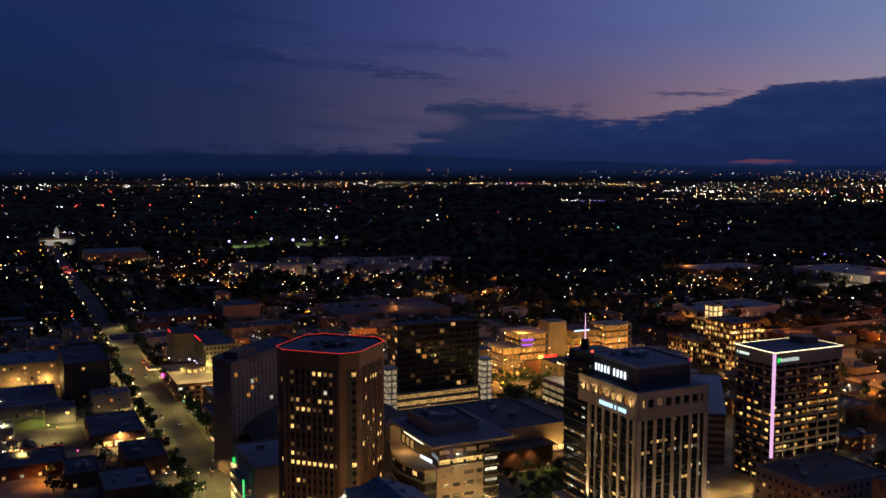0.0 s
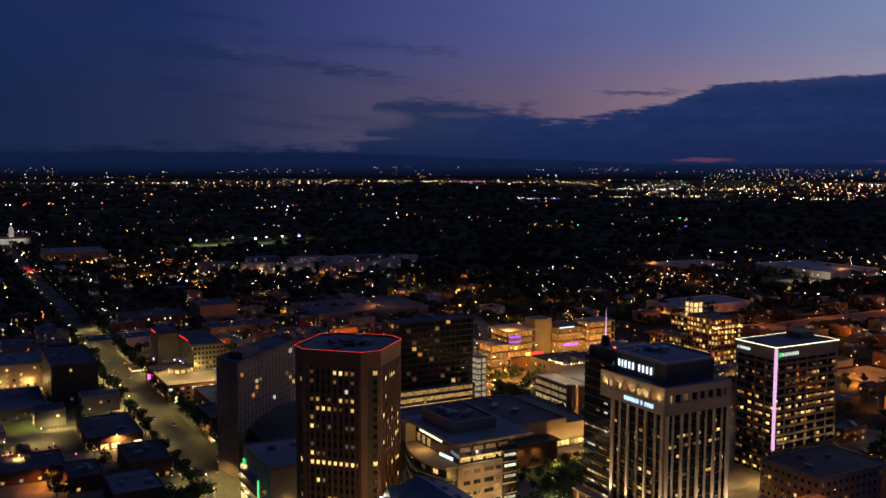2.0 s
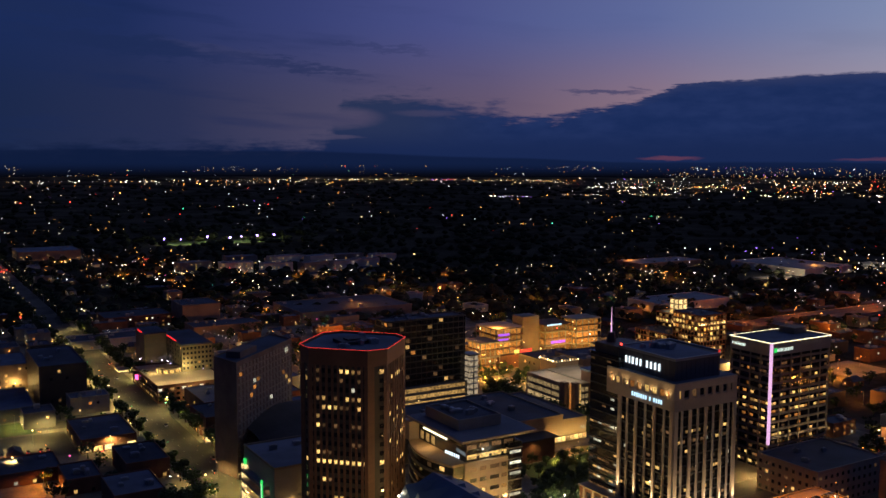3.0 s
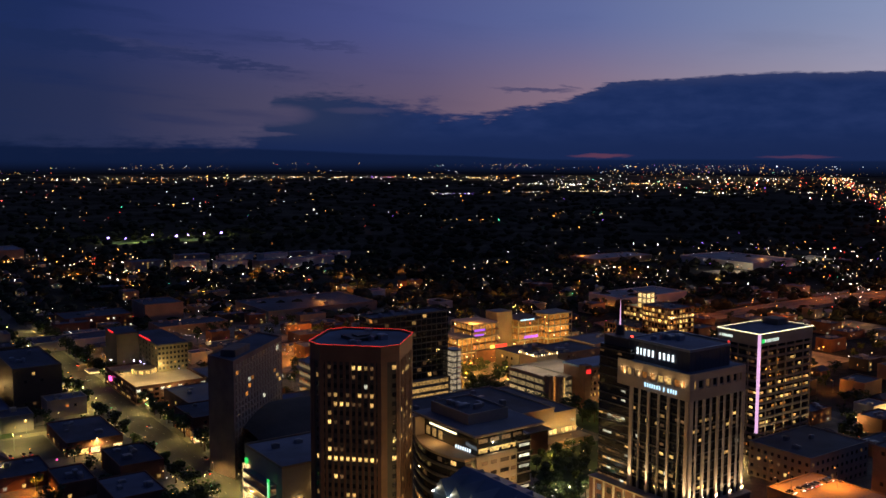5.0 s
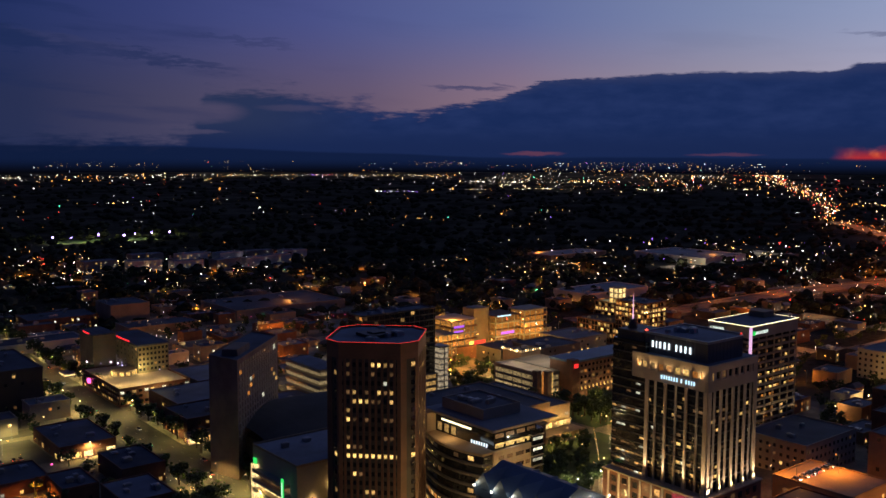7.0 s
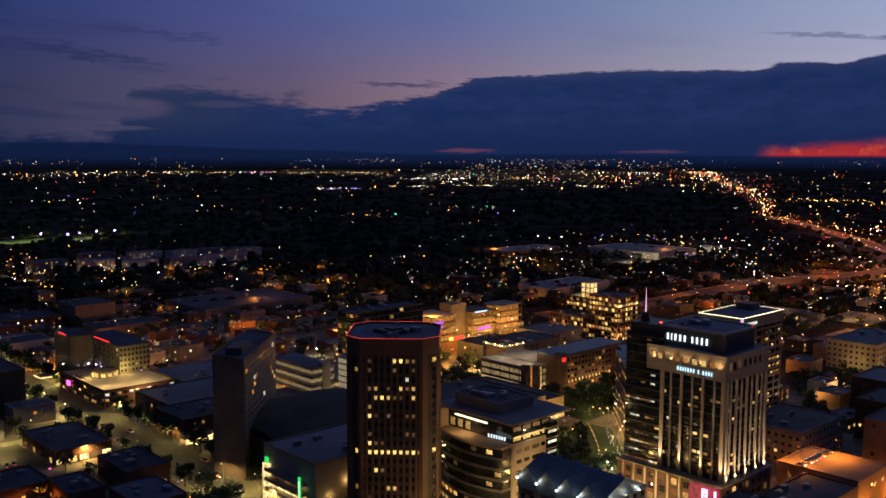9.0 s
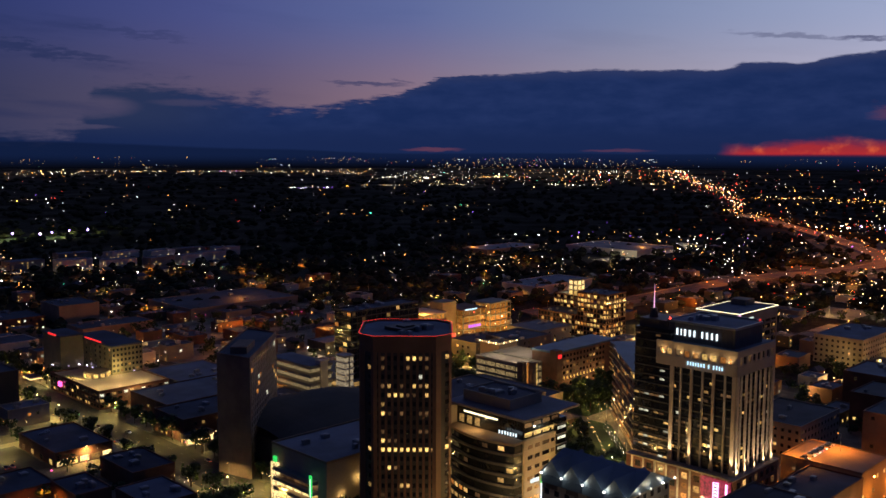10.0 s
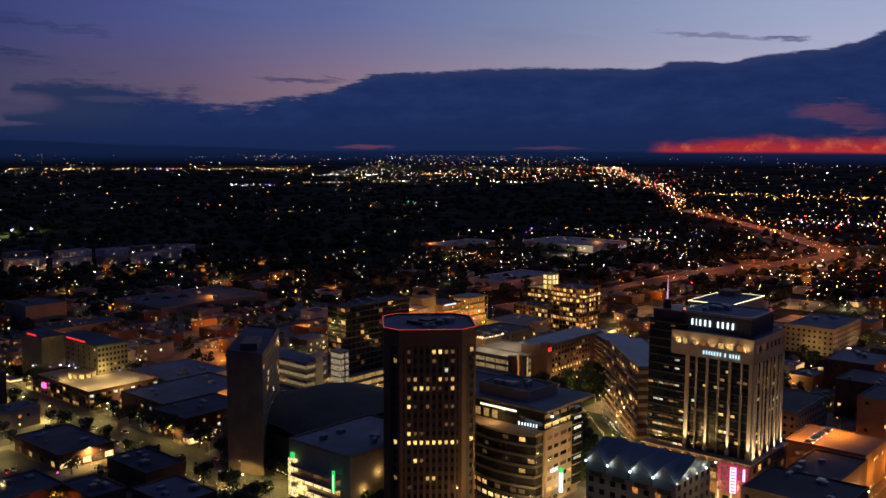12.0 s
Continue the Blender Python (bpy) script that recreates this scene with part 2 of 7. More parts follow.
M = dict(
    freeway=mat("worn_concrete_road", (0.085, 0.070, 0.058), 0.9, 0.4, 0.25),
    dry_grass=mat("dry_grass", (0.075, 0.064, 0.038), 1.0, 0.6, 0.25, bump=0.0),
    leaf_far=mat("far_leaves", (0.040, 0.044, 0.032), 0.95, 0.5, 0.06, bump=0.0, spec=0.0),
    # blue of the reflected sky is put into the roof membranes' colours
    roof_mid=mat("sky_tinted_roof_membrane", (0.085, 0.110, 0.175), 0.85, 0.3, 0.6),
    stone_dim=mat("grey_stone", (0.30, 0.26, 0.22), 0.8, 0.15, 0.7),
    asphalt=mat("asphalt", (0.078, 0.074, 0.066), 0.9, 0.3, 0.5),
    paving=mat("paving", (0.155, 0.138, 0.11), 0.85, 0.55, 0.5),
    land=mat("land", (0.048, 0.045, 0.038), 1.0, 0.5, 0.08, bump=0.0, spec=0.0),
    lawn=mat("lawn", (0.04, 0.07, 0.025), 1.0, 0.4, 0.5),
    brown=mat("brown_granite", (0.150, 0.082, 0.055), 0.6, 0.2, 0.7),
    stone=mat("pale_stone", (0.38, 0.305, 0.235), 0.75, 0.15, 0.7),
    white=mat("white_concrete", (0.55, 0.52, 0.47), 0.8, 0.15, 0.7),
    grey=mat("grey_concrete", (0.21, 0.20, 0.185), 0.85, 0.2, 0.7),
    tan=mat("tan_stucco", (0.29, 0.215, 0.145), 0.85, 0.18, 0.7),
    brick=mat("red_brick", (0.15, 0.075, 0.05), 0.85, 0.25, 1.2),
    bronze=mat("bronze_panels", (0.20, 0.165, 0.13), 0.6, 0.2, 0.8),
    dark=mat("dark_cladding", (0.05, 0.046, 0.044), 0.55, 0.25, 0.6),
    # these two roofs carry the sky's blue in their colour as well
    roof_dark=mat("dark_roof_membrane", (0.042, 0.053, 0.085), 0.85, 0.35, 0.6),
    roof_pale=mat("pale_roof_membrane", (0.115, 0.135, 0.19), 0.8, 0.25, 0.6),
    metal=mat("grey_metal", (0.32, 0.33, 0.34), 0.45, 0.15, 0.8, metal=0.6),
    glass=mat("dark_glass", (0.016, 0.019, 0.024), 0.1, 0.2, 0.5, bump=0.0, spec=0.6),
    bark=mat("bark", (0.08, 0.055, 0.035), 0.95, 0.3, 2.0),
    leaf=mat("leaves", (0.045, 0.075, 0.025), 0.8, 0.4, 1.2, spread=0.25),
    paint=mat("car_paint", (0.25, 0.25, 0.26), 0.3, 0.1, 0.5, spread=0.6),
    rubber=mat("rubber", (0.02, 0.02, 0.02), 0.9),
    line=mat("road_paint", (0.32, 0.31, 0.27), 0.8),
    warm=glow("lit_room_warm", (1.0, 0.56, 0.17), 0.75, 0.7, True),
    gold=glow("lit_room_gold", (1.0, 0.62, 0.18), 1.35, 0.5, True),
    amber=glow("lit_room_amber", (1.0, 0.36, 0.07), 0.5, 0.6, True),
    cool=glow("lit_room_cool", (0.95, 0.92, 0.70), 0.85, 0.6, True),
    dim=glow("lit_room_dim", (1.0, 0.50, 0.2), 0.12, 0.6, True),
    sign_white=glow("white_sign_light", (0.80, 0.93, 1.0), 1.6),
    sign_blue=glow("pale_blue_sign_light", (0.50, 0.78, 1.0), 1.5),
    sign_red=glow("red_sign_light", (1.0, 0.03, 0.03), 1.2),
    sign_green=glow("green_sign_light", (0.05, 1.0, 0.18), 0.75),
    sign_pink=glow("pink_sign_light", (1.0, 0.10, 0.42), 2.5),
    sign_purple=glow("purple_sign_light", (0.45, 0.10, 1.0), 1.1),
    sign_yellow=glow("yellow_sign_light", (1.0, 0.75, 0.12), 1.6),
    edge_red=glow("red_edge_light", (1.0, 0.045, 0.022), 1.35),
    edge_white=glow("warm_white_edge_light", (1.0, 0.88, 0.55), 2.6),
    column_pink=glow("pink_column_light", (0.92, 0.52, 0.86), 0.95),
    lamp_warm=glow("warm_lamp", (1.0, 0.66, 0.28), 6.0),
    lamp_white=glow("white_lamp", (1.0, 0.94, 0.82), 6.5),
    lamp_orange=glow("sodium_lamp", (1.0, 0.34, 0.055), 7.0),
    lamp_purple=glow("violet_lamp", (0.34, 0.14, 1.0), 3.6),
    lamp_red=glow("red_lamp", (1.0, 0.05, 0.03), 7.0),
    lamp_green=glow("green_lamp", (0.1, 1.0, 0.5), 8.0),
)

# ---- build tools ----
RNG = random.Random(11)
MESH = {}


def mesh_of(bm, material, smooth_shade=False):
    me = bpy.data.meshes.new("mesh")
    bm.to_mesh(me)
    bm.free()
    me.materials.append(material)
    if smooth_shade:
        for p in me.polygons:
            p.use_smooth = True
    return me


def part(name, bm, material, parent=None, label="", m=None):
    ob = new(name, mesh_of(bm, M[material]) if isinstance(bm, bmesh.types.BMesh) else bm)
    if parent is not None:
        ob.parent = parent
    if m is not None:
        ob.matrix_basis = m
    if label:
        ob["label"] = label
    return ob


def thing(name, label, category, at=(0, 0, 0), turn=0.0, group="", kind=""):
    ob = new(name)
    ob.matrix_basis = pose(*at, 0, 0, turn)
    return tagged(ob, label, category, group, kind)


def add_box(bm, x0, y0, z0, x1, y1, z1):
    v = [bm.verts.new(p) for p in ((x0, y0, z0), (x1, y0, z0), (x1, y1, z0), (x0, y1, z0), (x0, y0, z1), (x1, y0, z1), (x1, y1, z1), (x0, y1, z1))]
    for f in ((3, 2, 1, 0), (4, 5, 6, 7), (0, 1, 5, 4), (1, 2, 6, 5), (2, 3, 7, 6), (3, 0, 4, 7)):
        bm.faces.new([v[i] for i in f])


def box(*b):
    bm = bmesh.new()
    add_box(bm, *b)
    return bm


def add_prism(bm, pts, z0, z1):
    lo = [bm.verts.new((x, y, z0)) for x, y in pts]
    hi = [bm.verts.new((x, y, z1)) for x, y in pts]
    n = len(pts)
    bm.faces.new(lo[::-1])
    bm.faces.new(hi)
    for i in range(n):
        bm.faces.new((lo[i], lo[(i + 1) % n], hi[(i + 1) % n], hi[i]))


def prism(pts, z0, z1):
    bm = bmesh.new()
    add_prism(bm, pts, z0, z1)
    return bm


def ring(pts, inset, z0, z1):
    """A closed wall along a polygon (counter-clockwise), of that thickness inwards."""
    bm = bmesh.new()
    n = len(pts)
    inn = []
    for i in range(n):
        a, b, c = (Vector(pts[(i + k) % n]) for k in (-1, 0, 1))
        d0, d1 = (b - a).normalized(), (c - b).normalized()
        n0, n1 = Vector((-d0.y, d0.x)), Vector((-d1.y, d1.x))
        mid = (n0 + n1).normalized()
        inn.append(b + mid * (inset / max(0.3, mid.dot(n0))))
    rows = [[bm.verts.new((p[0], p[1], z)) for p in ps] for ps, z in ((pts, z0), (pts, z1), (inn, z1), (inn, z0))]
    for r in range(4):
        for i in range(n):
            j = (i + 1) % n
            bm.faces.new((rows[r][i], rows[r][j], rows[(r + 1) % 4][j], rows[(r + 1) % 4][i]))
    return bm


def rect(x0, y0, x1, y1):
    return [(x0, y0), (x1, y0), (x1, y1), (x0, y1)]


def shared(key, make, material):
    k = (key, material)
    if k not in MESH:
        MESH[k] = mesh_of(make(), M[material])
    return MESH[k]


def slab_mesh(w, d, h, material):
    """A block centred in x, from y 0 outwards (towards -y) by d, standing on z 0."""
    return shared(("slab", round(w, 2), round(d, 2), round(h, 2)), lambda: box(-w / 2, -d, 0, w / 2, 0.25, h), material)


def face_matrix(p, q, along, z):
    """Pose on the facade from p to q (outside on its right hand), that far along."""
    d = (Vector(q) - Vector(p)).normalized()
    at = Vector(p) + d * along
    return Matrix.Translation((at.x, at.y, z)) @ Matrix.Rotation(math.atan2(d.y, d.x), 4, "Z")


def facade(th, p, q, z0, floors, fh, cols, ww, wh, lit, pane_name="window", margin=0.0, proud=0.03, dark="glass", sill=0.9):
    """Panes on a facade. lit(floor, col) names a material or None for a dark pane."""
    length = (Vector(q) - Vector(p)).length
    step = (length - 2 * margin) / cols
    for f in range(floors):
        for c in range(cols):
            k = lit(f, c)
            if k is False:
                continue
            me = slab_mesh(ww, proud, wh, k or dark)
            part(pane_name, me, None, th, m=face_matrix(p, q, margin + (c + 0.5) * step, z0 + f * fh + sill))


def by_chance(rng, share, kinds=("warm", "gold", "dim", "amber"), keep=1.0):
    """Lit by chance; of the dark panes only that share is built."""
    def pick(f, c):
        if rng.random() < share:
            return rng.choice(kinds)
        return None if rng.random() < keep else False
    return pick


def roof_kit(th, x0, y0, x1, y1, z, rng, n=3):
    """Vents and plant boxes on a roof."""
    for _ in range(n):
        w, d, h = rng.uniform(1.5, 4), rng.uniform(1.5, 4), rng.uniform(0.9, 2.2)
        if x1 - x0 < 8 or y1 - y0 < 8:
            return
        x, y = rng.uniform(x0 + 2, x1 - 2 - w), rng.uniform(y0 + 2, y1 - 2 - d)
        bm = box(x, y, z, x + w, y + d, z + h)
        add_box(bm, x + 0.2 * w, y + 0.2 * d, z + h, x + 0.8 * w, y + 0.8 * d, z + h + 0.25)
        part("roof_unit", bm, "metal", th)


def building(name, label, x0, y0, x1, y1, h, wall="grey", roof="roof_dark", floors=0, cols=(0, 0), ww=1.6, wh=1.7, share=0.2, kinds=("warm", "gold", "dim"), seed=1, kit=3, base=0.0, cat="building", group="", z_first=0.8, turn=0.0, sides=2, keep=1.0):
    rng = random.Random(seed)
    cx, cy = (x0 + x1) / 2, (y0 + y1) / 2
    th = thing(name, label, cat, (cx, cy, base), turn, group)
    a, b = (x1 - x0) / 2, (y1 - y0) / 2
    bm = box(-a, -b, 0, a, b, h - 0.9)
    part("wall", bm, wall, th)
    part("parapet", ring(rect(-a - 0.12, -b - 0.12, a + 0.12, b + 0.12), 0.45, h - 0.9, h), wall, th)
    rf = part("roof", box(-a + 0.33, -b + 0.33, h - 0.9, a - 0.33, b - 0.33, h - 0.62), roof, th)
    roof_kit(rf, -a, -b, a, b, h - 0.62, rng, kit)
    if floors:
        fh = (h - 1.2) / floors
        faces = [((-a, -b), (a, -b), cols[0]), ((-a, b), (-a, -b), cols[1])]
        if sides == 4:
            faces += [((a, b), (-a, b), cols[0]), ((a, -b), (a, b), cols[1])]
        for p, q, n in faces:
            if n:
                facade(th, p, q, 0, floors, fh, n, min(ww, 0.8 * (Vector(q) - Vector(p)).length / n), min(wh, fh * 0.7), by_chance(rng, share, kinds, keep), sill=min(z_first, fh * 0.25))
    return th


def lamp(name, kind, power, col, at, size=0.4, angle=None, to=None):
    d = bpy.data.lights.new(name, kind)
    d.energy, d.color = power, col
    d.shadow_soft_size = size
    if angle:
        d.spot_size, d.spot_blend = radians(angle), 0.6
    ob = new(name, d)
    ob.matrix_basis = look(at, to) if to else Matrix.Translation(at)
    return tagged(ob, "light of a lamp, or fill light added here", "light", kind="structure")


WARM, YELLOW, SODIUM, WHITE = (1.0, 0.62, 0.20), (1.0, 0.74, 0.23), (1.0, 0.31, 0.032), (1.0, 0.84, 0.54)

# ---- ground, roads, pavements ----


def terrain(r):
    """The plain lifts gently towards the skyline."""
    f = max(0.0, (r - 2200.0) / 2750.0)
    return 62.0 * f ** 1.5


def ground_sheet():
    bm = bmesh.new()
    radii = [0, 150, 300, 450, 600, 800, 1000, 1300, 1700, 2200, 2500, 2900, 3300, 3700, 4100, 4500, 4950]
    seg = 72
    rows = []
    for r in radii:
        rows.append([bm.verts.new((r * math.sin(k * math.tau / seg), r * math.cos(k * math.tau / seg), terrain(r))) for k in range(seg)] if r else [bm.verts.new((0, 0, 0))])
    for k in range(seg):
        j = (k + 1) % seg
        bm.faces.new((rows[0][0], rows[1][j], rows[1][k]))
        for a, b in zip(rows[1:], rows[2:]):
            bm.faces.new((a[k], a[j], b[j], b[k]))
    return bm


tagged(part("ground", ground_sheet(), "land"), "dark flat plain at dusk reaching the horizon", "ground", kind="structure")
tagged(part("road", box(-160, 150, 0.0, 460, 1000, 0.03), "asphalt"), "dark asphalt of the downtown streets", "road", kind="structure")

STREETS_X = [-140, -24, 94, 197, 400, 450]
WIDTH_X = {-140: 16, -24: 16, 94: 24, 197: 9, 400: 16, 450: 8}
STREETS_Y = [160, 225, 322, 438, 515, 600, 745, 870, 990]


def pavement_blocks():
    for xa, xb in zip(STREETS_X, STREETS_X[1:]):
        for ya, yb in zip(STREETS_Y, STREETS_Y[1:]):
            x0, x1 = xa + WIDTH_X[xa] / 2, xb - WIDTH_X[xb] / 2
            bm = box(x0, ya + 7, 0.03, x1, yb - 7, 0.18)
            bmesh.ops.bevel(bm, geom=[e for e in bm.edges if abs(e.verts[0].co.z - e.verts[1].co.z) > 0.1], offset=3.0, segments=3, affect="EDGES")
            tagged(part("pavement", bm, "paving"), "pale concrete pavement of a downtown block", "pavement", kind="structure")


pavement_blocks()


def road_lines():
    bm = bmesh.new()
    for k in range(60):
        for x in (87.5, 94.0, 100.5):
            add_box(bm, x - 0.07, 260 + 12 * k, 0.03, x + 0.07, 263 + 12 * k, 0.04)
    ob = part("lane_markings", bm, "line")
    tagged(ob, "white dashed lane lines on the boulevard", "lane marking", kind="stuff")


road_lines()


def strip(pts, width, z0, z1, name, material, label, cat, kind="structure"):
    bm = bmesh.new()
    n = len(pts)
    rows = []
    for i, (x, y) in enumerate(pts):
        a, b = Vector(pts[max(0, i - 1)]), Vector(pts[min(n - 1, i + 1)])
        d = (b - a).normalized()
        s = Vector((-d.y, d.x)) * width / 2
        rows.append([bm.verts.new((x + k * s.x, y + k * s.y, z)) for k, z in ((1, z0), (1, z1), (-1, z1), (-1, z0))])
    for a, b in zip(rows, rows[1:]):
        for k in range(4):
            bm.faces.new((a[k], b[k], b[(k + 1) % 4], a[(k + 1) % 4]))
    bm.faces.new(rows[0])
    bm.faces.new(rows[-1][::-1])
    bmesh.ops.recalc_face_normals(bm, faces=bm.faces)
    return tagged(part(name, bm, material), label, cat, kind=kind)


strip([(94, 1000), (93, 1300), (92, 1600), (91, 1950)], 22, 0.0, 0.05, "road", "asphalt", "straight boulevard running out to the far station", "road")
FREEWAY = [(540, 645), (620, 630), (700, 622), (800, 624), (900, 622), (980, 606), (1060, 580), (1130, 562), (1200, 560), (1270, 582), (1360, 642), (1480, 735), (1616, 842), (1800, 1000), (2000, 1176), (2700, 1640), (3600, 2160), (4300, 2560)]


def offset(pts, d):
    """The same line, moved sideways."""
    res = []
    for i, (x, y) in enumerate(pts):
        a, b = Vector(pts[max(0, i - 1)]), Vector(pts[min(len(pts) - 1, i + 1)])
        u = (b - a).normalized()
        res.append((x - u.y * d, y + u.x * d))
    return res


def freeway():
    """Two carriageways with barriers, a dark median, and the ramps of the interchange."""
    near = FREEWAY[:15]
    tagged(part("verge", prism([(860, 520), (1010, 470), (1210, 455), (1420, 560), (1560, 700), (1600, 800), (1480, 800), (1330, 700), (1200, 640), (1050, 660), (880, 670)], 0.0, 0.25), "dry_grass"), "dry grass verges of the freeway interchange", "verge", kind="structure")
    for d, lab in ((9.5, "freeway carriageway under orange lamps"), (-9.5, "worn concrete freeway carriageway under orange lamps")):
        strip(offset(near, d), 14, 0.0, 2.2, "road", "freeway", lab, "road")
        strip(offset(near, d * 1.82), 0.5, 0.0, 3.1, "barrier", "grey", "concrete barrier along the freeway edge", "barrier")
    strip(near, 4.6, 0.0, 1.9, "median", "asphalt", "dark planted strip between the carriageways", "median")
    for pts, w, z, lab in (([(700, 668), (820, 662), (930, 652), (1050, 622), (1150, 606), (1250, 625), (1360, 690), (1480, 780)], 9, 1.4, "freeway ramp under orange lamps"),
                           ([(760, 560), (840, 554), (956, 527), (1060, 520), (1136, 532), (1190, 545)], 10, 1.0, "lower slip road into the freeway bend"),
                           ([(960, 560), (1050, 545), (1120, 528), (1200, 520), (1290, 555), (1380, 630)], 9, 1.2, "inner freeway lane under orange lamps"),
                           ([(1120, 545), (1180, 500), (1290, 470), (1460, 470)], 10, 0.8, "curved slip road beside the freeway")):
        strip(pts, w, 0.0, z, "road", "freeway", lab, "road")


freeway()
# lawn slab added so the campus flood light has ground to show on
tagged(part("sports_field", box(385, 1700, 0.0, 625, 1775, 0.12), "lawn"), "lawn slab added under the campus floodlights", "field", kind="structure")
for pts, lab in (([(226, 350), (262, 350), (300, 388), (300, 402), (236, 402), (226, 372)], "dark park lawn between the offices"), ([(304, 408), (346, 408), (350, 448), (304, 448)], "dark lawn of the hotel court"), ([(-14, 590), (30, 590), (30, 617), (-14, 617)], "olive lawn beside the parking lot"), ([(341 + 17 * math.cos(k * math.tau / 20), 584 + 8 * math.sin(k * math.tau / 20)) for k in range(20)], "oval lawn in the plaza")):
    tagged(part("lawn", prism(pts, 0.17, 0.24), "lawn"), lab, "lawn", kind="structure")
tagged(part("parking_lot", box(-14, 540, 0.18, 44, 586, 0.2), "asphalt"), "open asphalt parking lot under yellow lamps", "parking lot", kind="structure")

M["store"] = glow("store_light", (1.0, 0.72, 0.30), 1.6, 0.3, True)
M["sign_dim"] = glow("soft_white_sign_light", (0.85, 1.0, 0.9), 1.1)
# stands in for a wall lit pink: the panel itself glows
M["pink_wall_glow"] = glow("pink_wall_glow", (1.0, 0.05, 0.17), 0.30, 0.0, True)
M["sign_pink_bright"] = glow("pink_neon", (1.0, 0.35, 0.75), 3.5)

M["screen"] = mat("grey_screen", (0.10, 0.095, 0.10), 0.7, 0.2, 0.8)

# ---- the brown octagonal tower ----


def octagon(cx, cy, long, short):
    a = long / math.sqrt(2)
    s = short / 2
    w = a + s
    return [(cx - s, cy - w), (cx + s, cy - w), (cx + w, cy - s), (cx + w, cy + s), (cx + s, cy + w), (cx - s, cy + w), (cx - w, cy + s), (cx - w, cy - s)]


def brown_tower():
    rng = random.Random(4)
    th = thing("office_tower", "brown granite octagonal office tower with a red lit roof edge", "tower", (129.2, 374.8, 0))
    pts = octagon(0, 0, 25.4, 8.8)
    top = 81.3
    part("wall", prism(octagon(0, 0, 24.9, 8.6), 0, 74.4), "dark", th, "recessed dark wall behind the ribs")
    part("crown", prism(pts, 74.4, top - 1.0), "brown", th)
    part("parapet", ring(octagon(0, 0, 25.6, 8.9), 0.6, top - 1.0, top), "brown", th)
    rf = part("roof", prism(octagon(0, 0, 24.2, 8.2), top - 1.0, top - 0.7), "roof_mid", th)
    part("edge_light", ring(octagon(0, 0, 25.8, 8.95), 0.12, top - 0.03, top + 0.06), "edge_red", th, "glowing red light strip")
    bm = box(-7, -6, top - 0.7, 6, 6, top + 0.6)
    add_box(bm, -4, -3, top + 0.6, 2, 2, top + 1.2)
    part("plant_room", bm, "dark", th)
    roof_kit(rf, -14, -14, 14, 14, top - 0.7, rng, 6)
    # lit panes of the face towards the boulevard, floor by floor
    plan = {18: "0d000ggwd0", 17: "0d000d00d0", 16: "0000000c00", 15: "0dw0d0gdw0", 14: "00wggdd0w0", 13: "0w00000000", 12: "0gd0d00dd0", 10: "0d00000dd0",
            9: "0gdd000000", 8: "0ggggggggw", 6: "00gd000000", 4: "0000gw0000", 3: "0d000000d0", 1: "00d00d0000"}
    key = {"g": "gold", "w": "warm", "d": "dim", "c": "cool"}
    side = {17: 0.25, 15: 0.2, 13: 0.15, 12: 0.35, 10: 0.2, 9: 0.25, 7: 0.45, 5: 0.35, 3: 0.2}
    fh, n_fl, z0 = 3.78, 19, 2.1
    n = len(pts)
    for i in range(n):
        p, q = pts[i], pts[(i + 1) % n]
        length = (Vector(q) - Vector(p)).length
        longside = length > 15
        cols = 10 if longside else 2
        step = length / cols
        for c in range(cols + 1):
            if not longside and c == 1:
                continue
            w = 0.95 if 0 < c < cols else 1.5
            along = min(max(c * step, w / 2), length - w / 2)
            part("rib", slab_mesh(w, 0.35, 74.4, "brown"), None, th, m=face_matrix(p, q, along, 0) @ Matrix.Translation((0, 0.3, 0)))
        if not longside:
            part("rib", slab_mesh(2.4, 0.1, 74.4, "brown"), None, th, m=face_matrix(p, q, 1.9, 0) @ Matrix.Translation((0, 0.3, 0)))

        def lit(f, c):
            if not longside:
                return False if c == 0 else ("gold" if f == 8 else "warm" if rng.random() < 0.13 else None)
            if i in (3, 4, 5):
                return "warm" if rng.random() < 0.06 else False
            if i == 7:
                return key.get(plan.get(f, "0000000000")[c])
            if c in (0, cols - 1):
                return None
            return rng.choice(("gold", "warm")) if rng.random() < side.get(f, 0.03) else ("dim" if rng.random() < 0.06 else (None if rng.random() < 0.3 else False))
        facade(th, p, q, z0, n_fl, fh, cols, 1.25 if longside else 2.2, 1.75, lit, proud=-0.05, sill=1.05)
    return th


brown_tower()

# ---- the pale stone bank tower with lit signs ----


def stroke_block(w, h, kind, material):
    """A plain upright bar in the place of one sign letter."""
    def make():
        s = 0.55 * w if w > 0.4 * h else 0.4 * w
        bm = box(-s / 2, -0.3, 0, s / 2, 0.25, h)
        bmesh.ops.bevel(bm, geom=list(bm.edges), offset=min(0.12, s * 0.2), segments=1, affect="EDGES")
        return bm
    return shared(("stroke", round(w, 2), round(h, 2)), make, material)


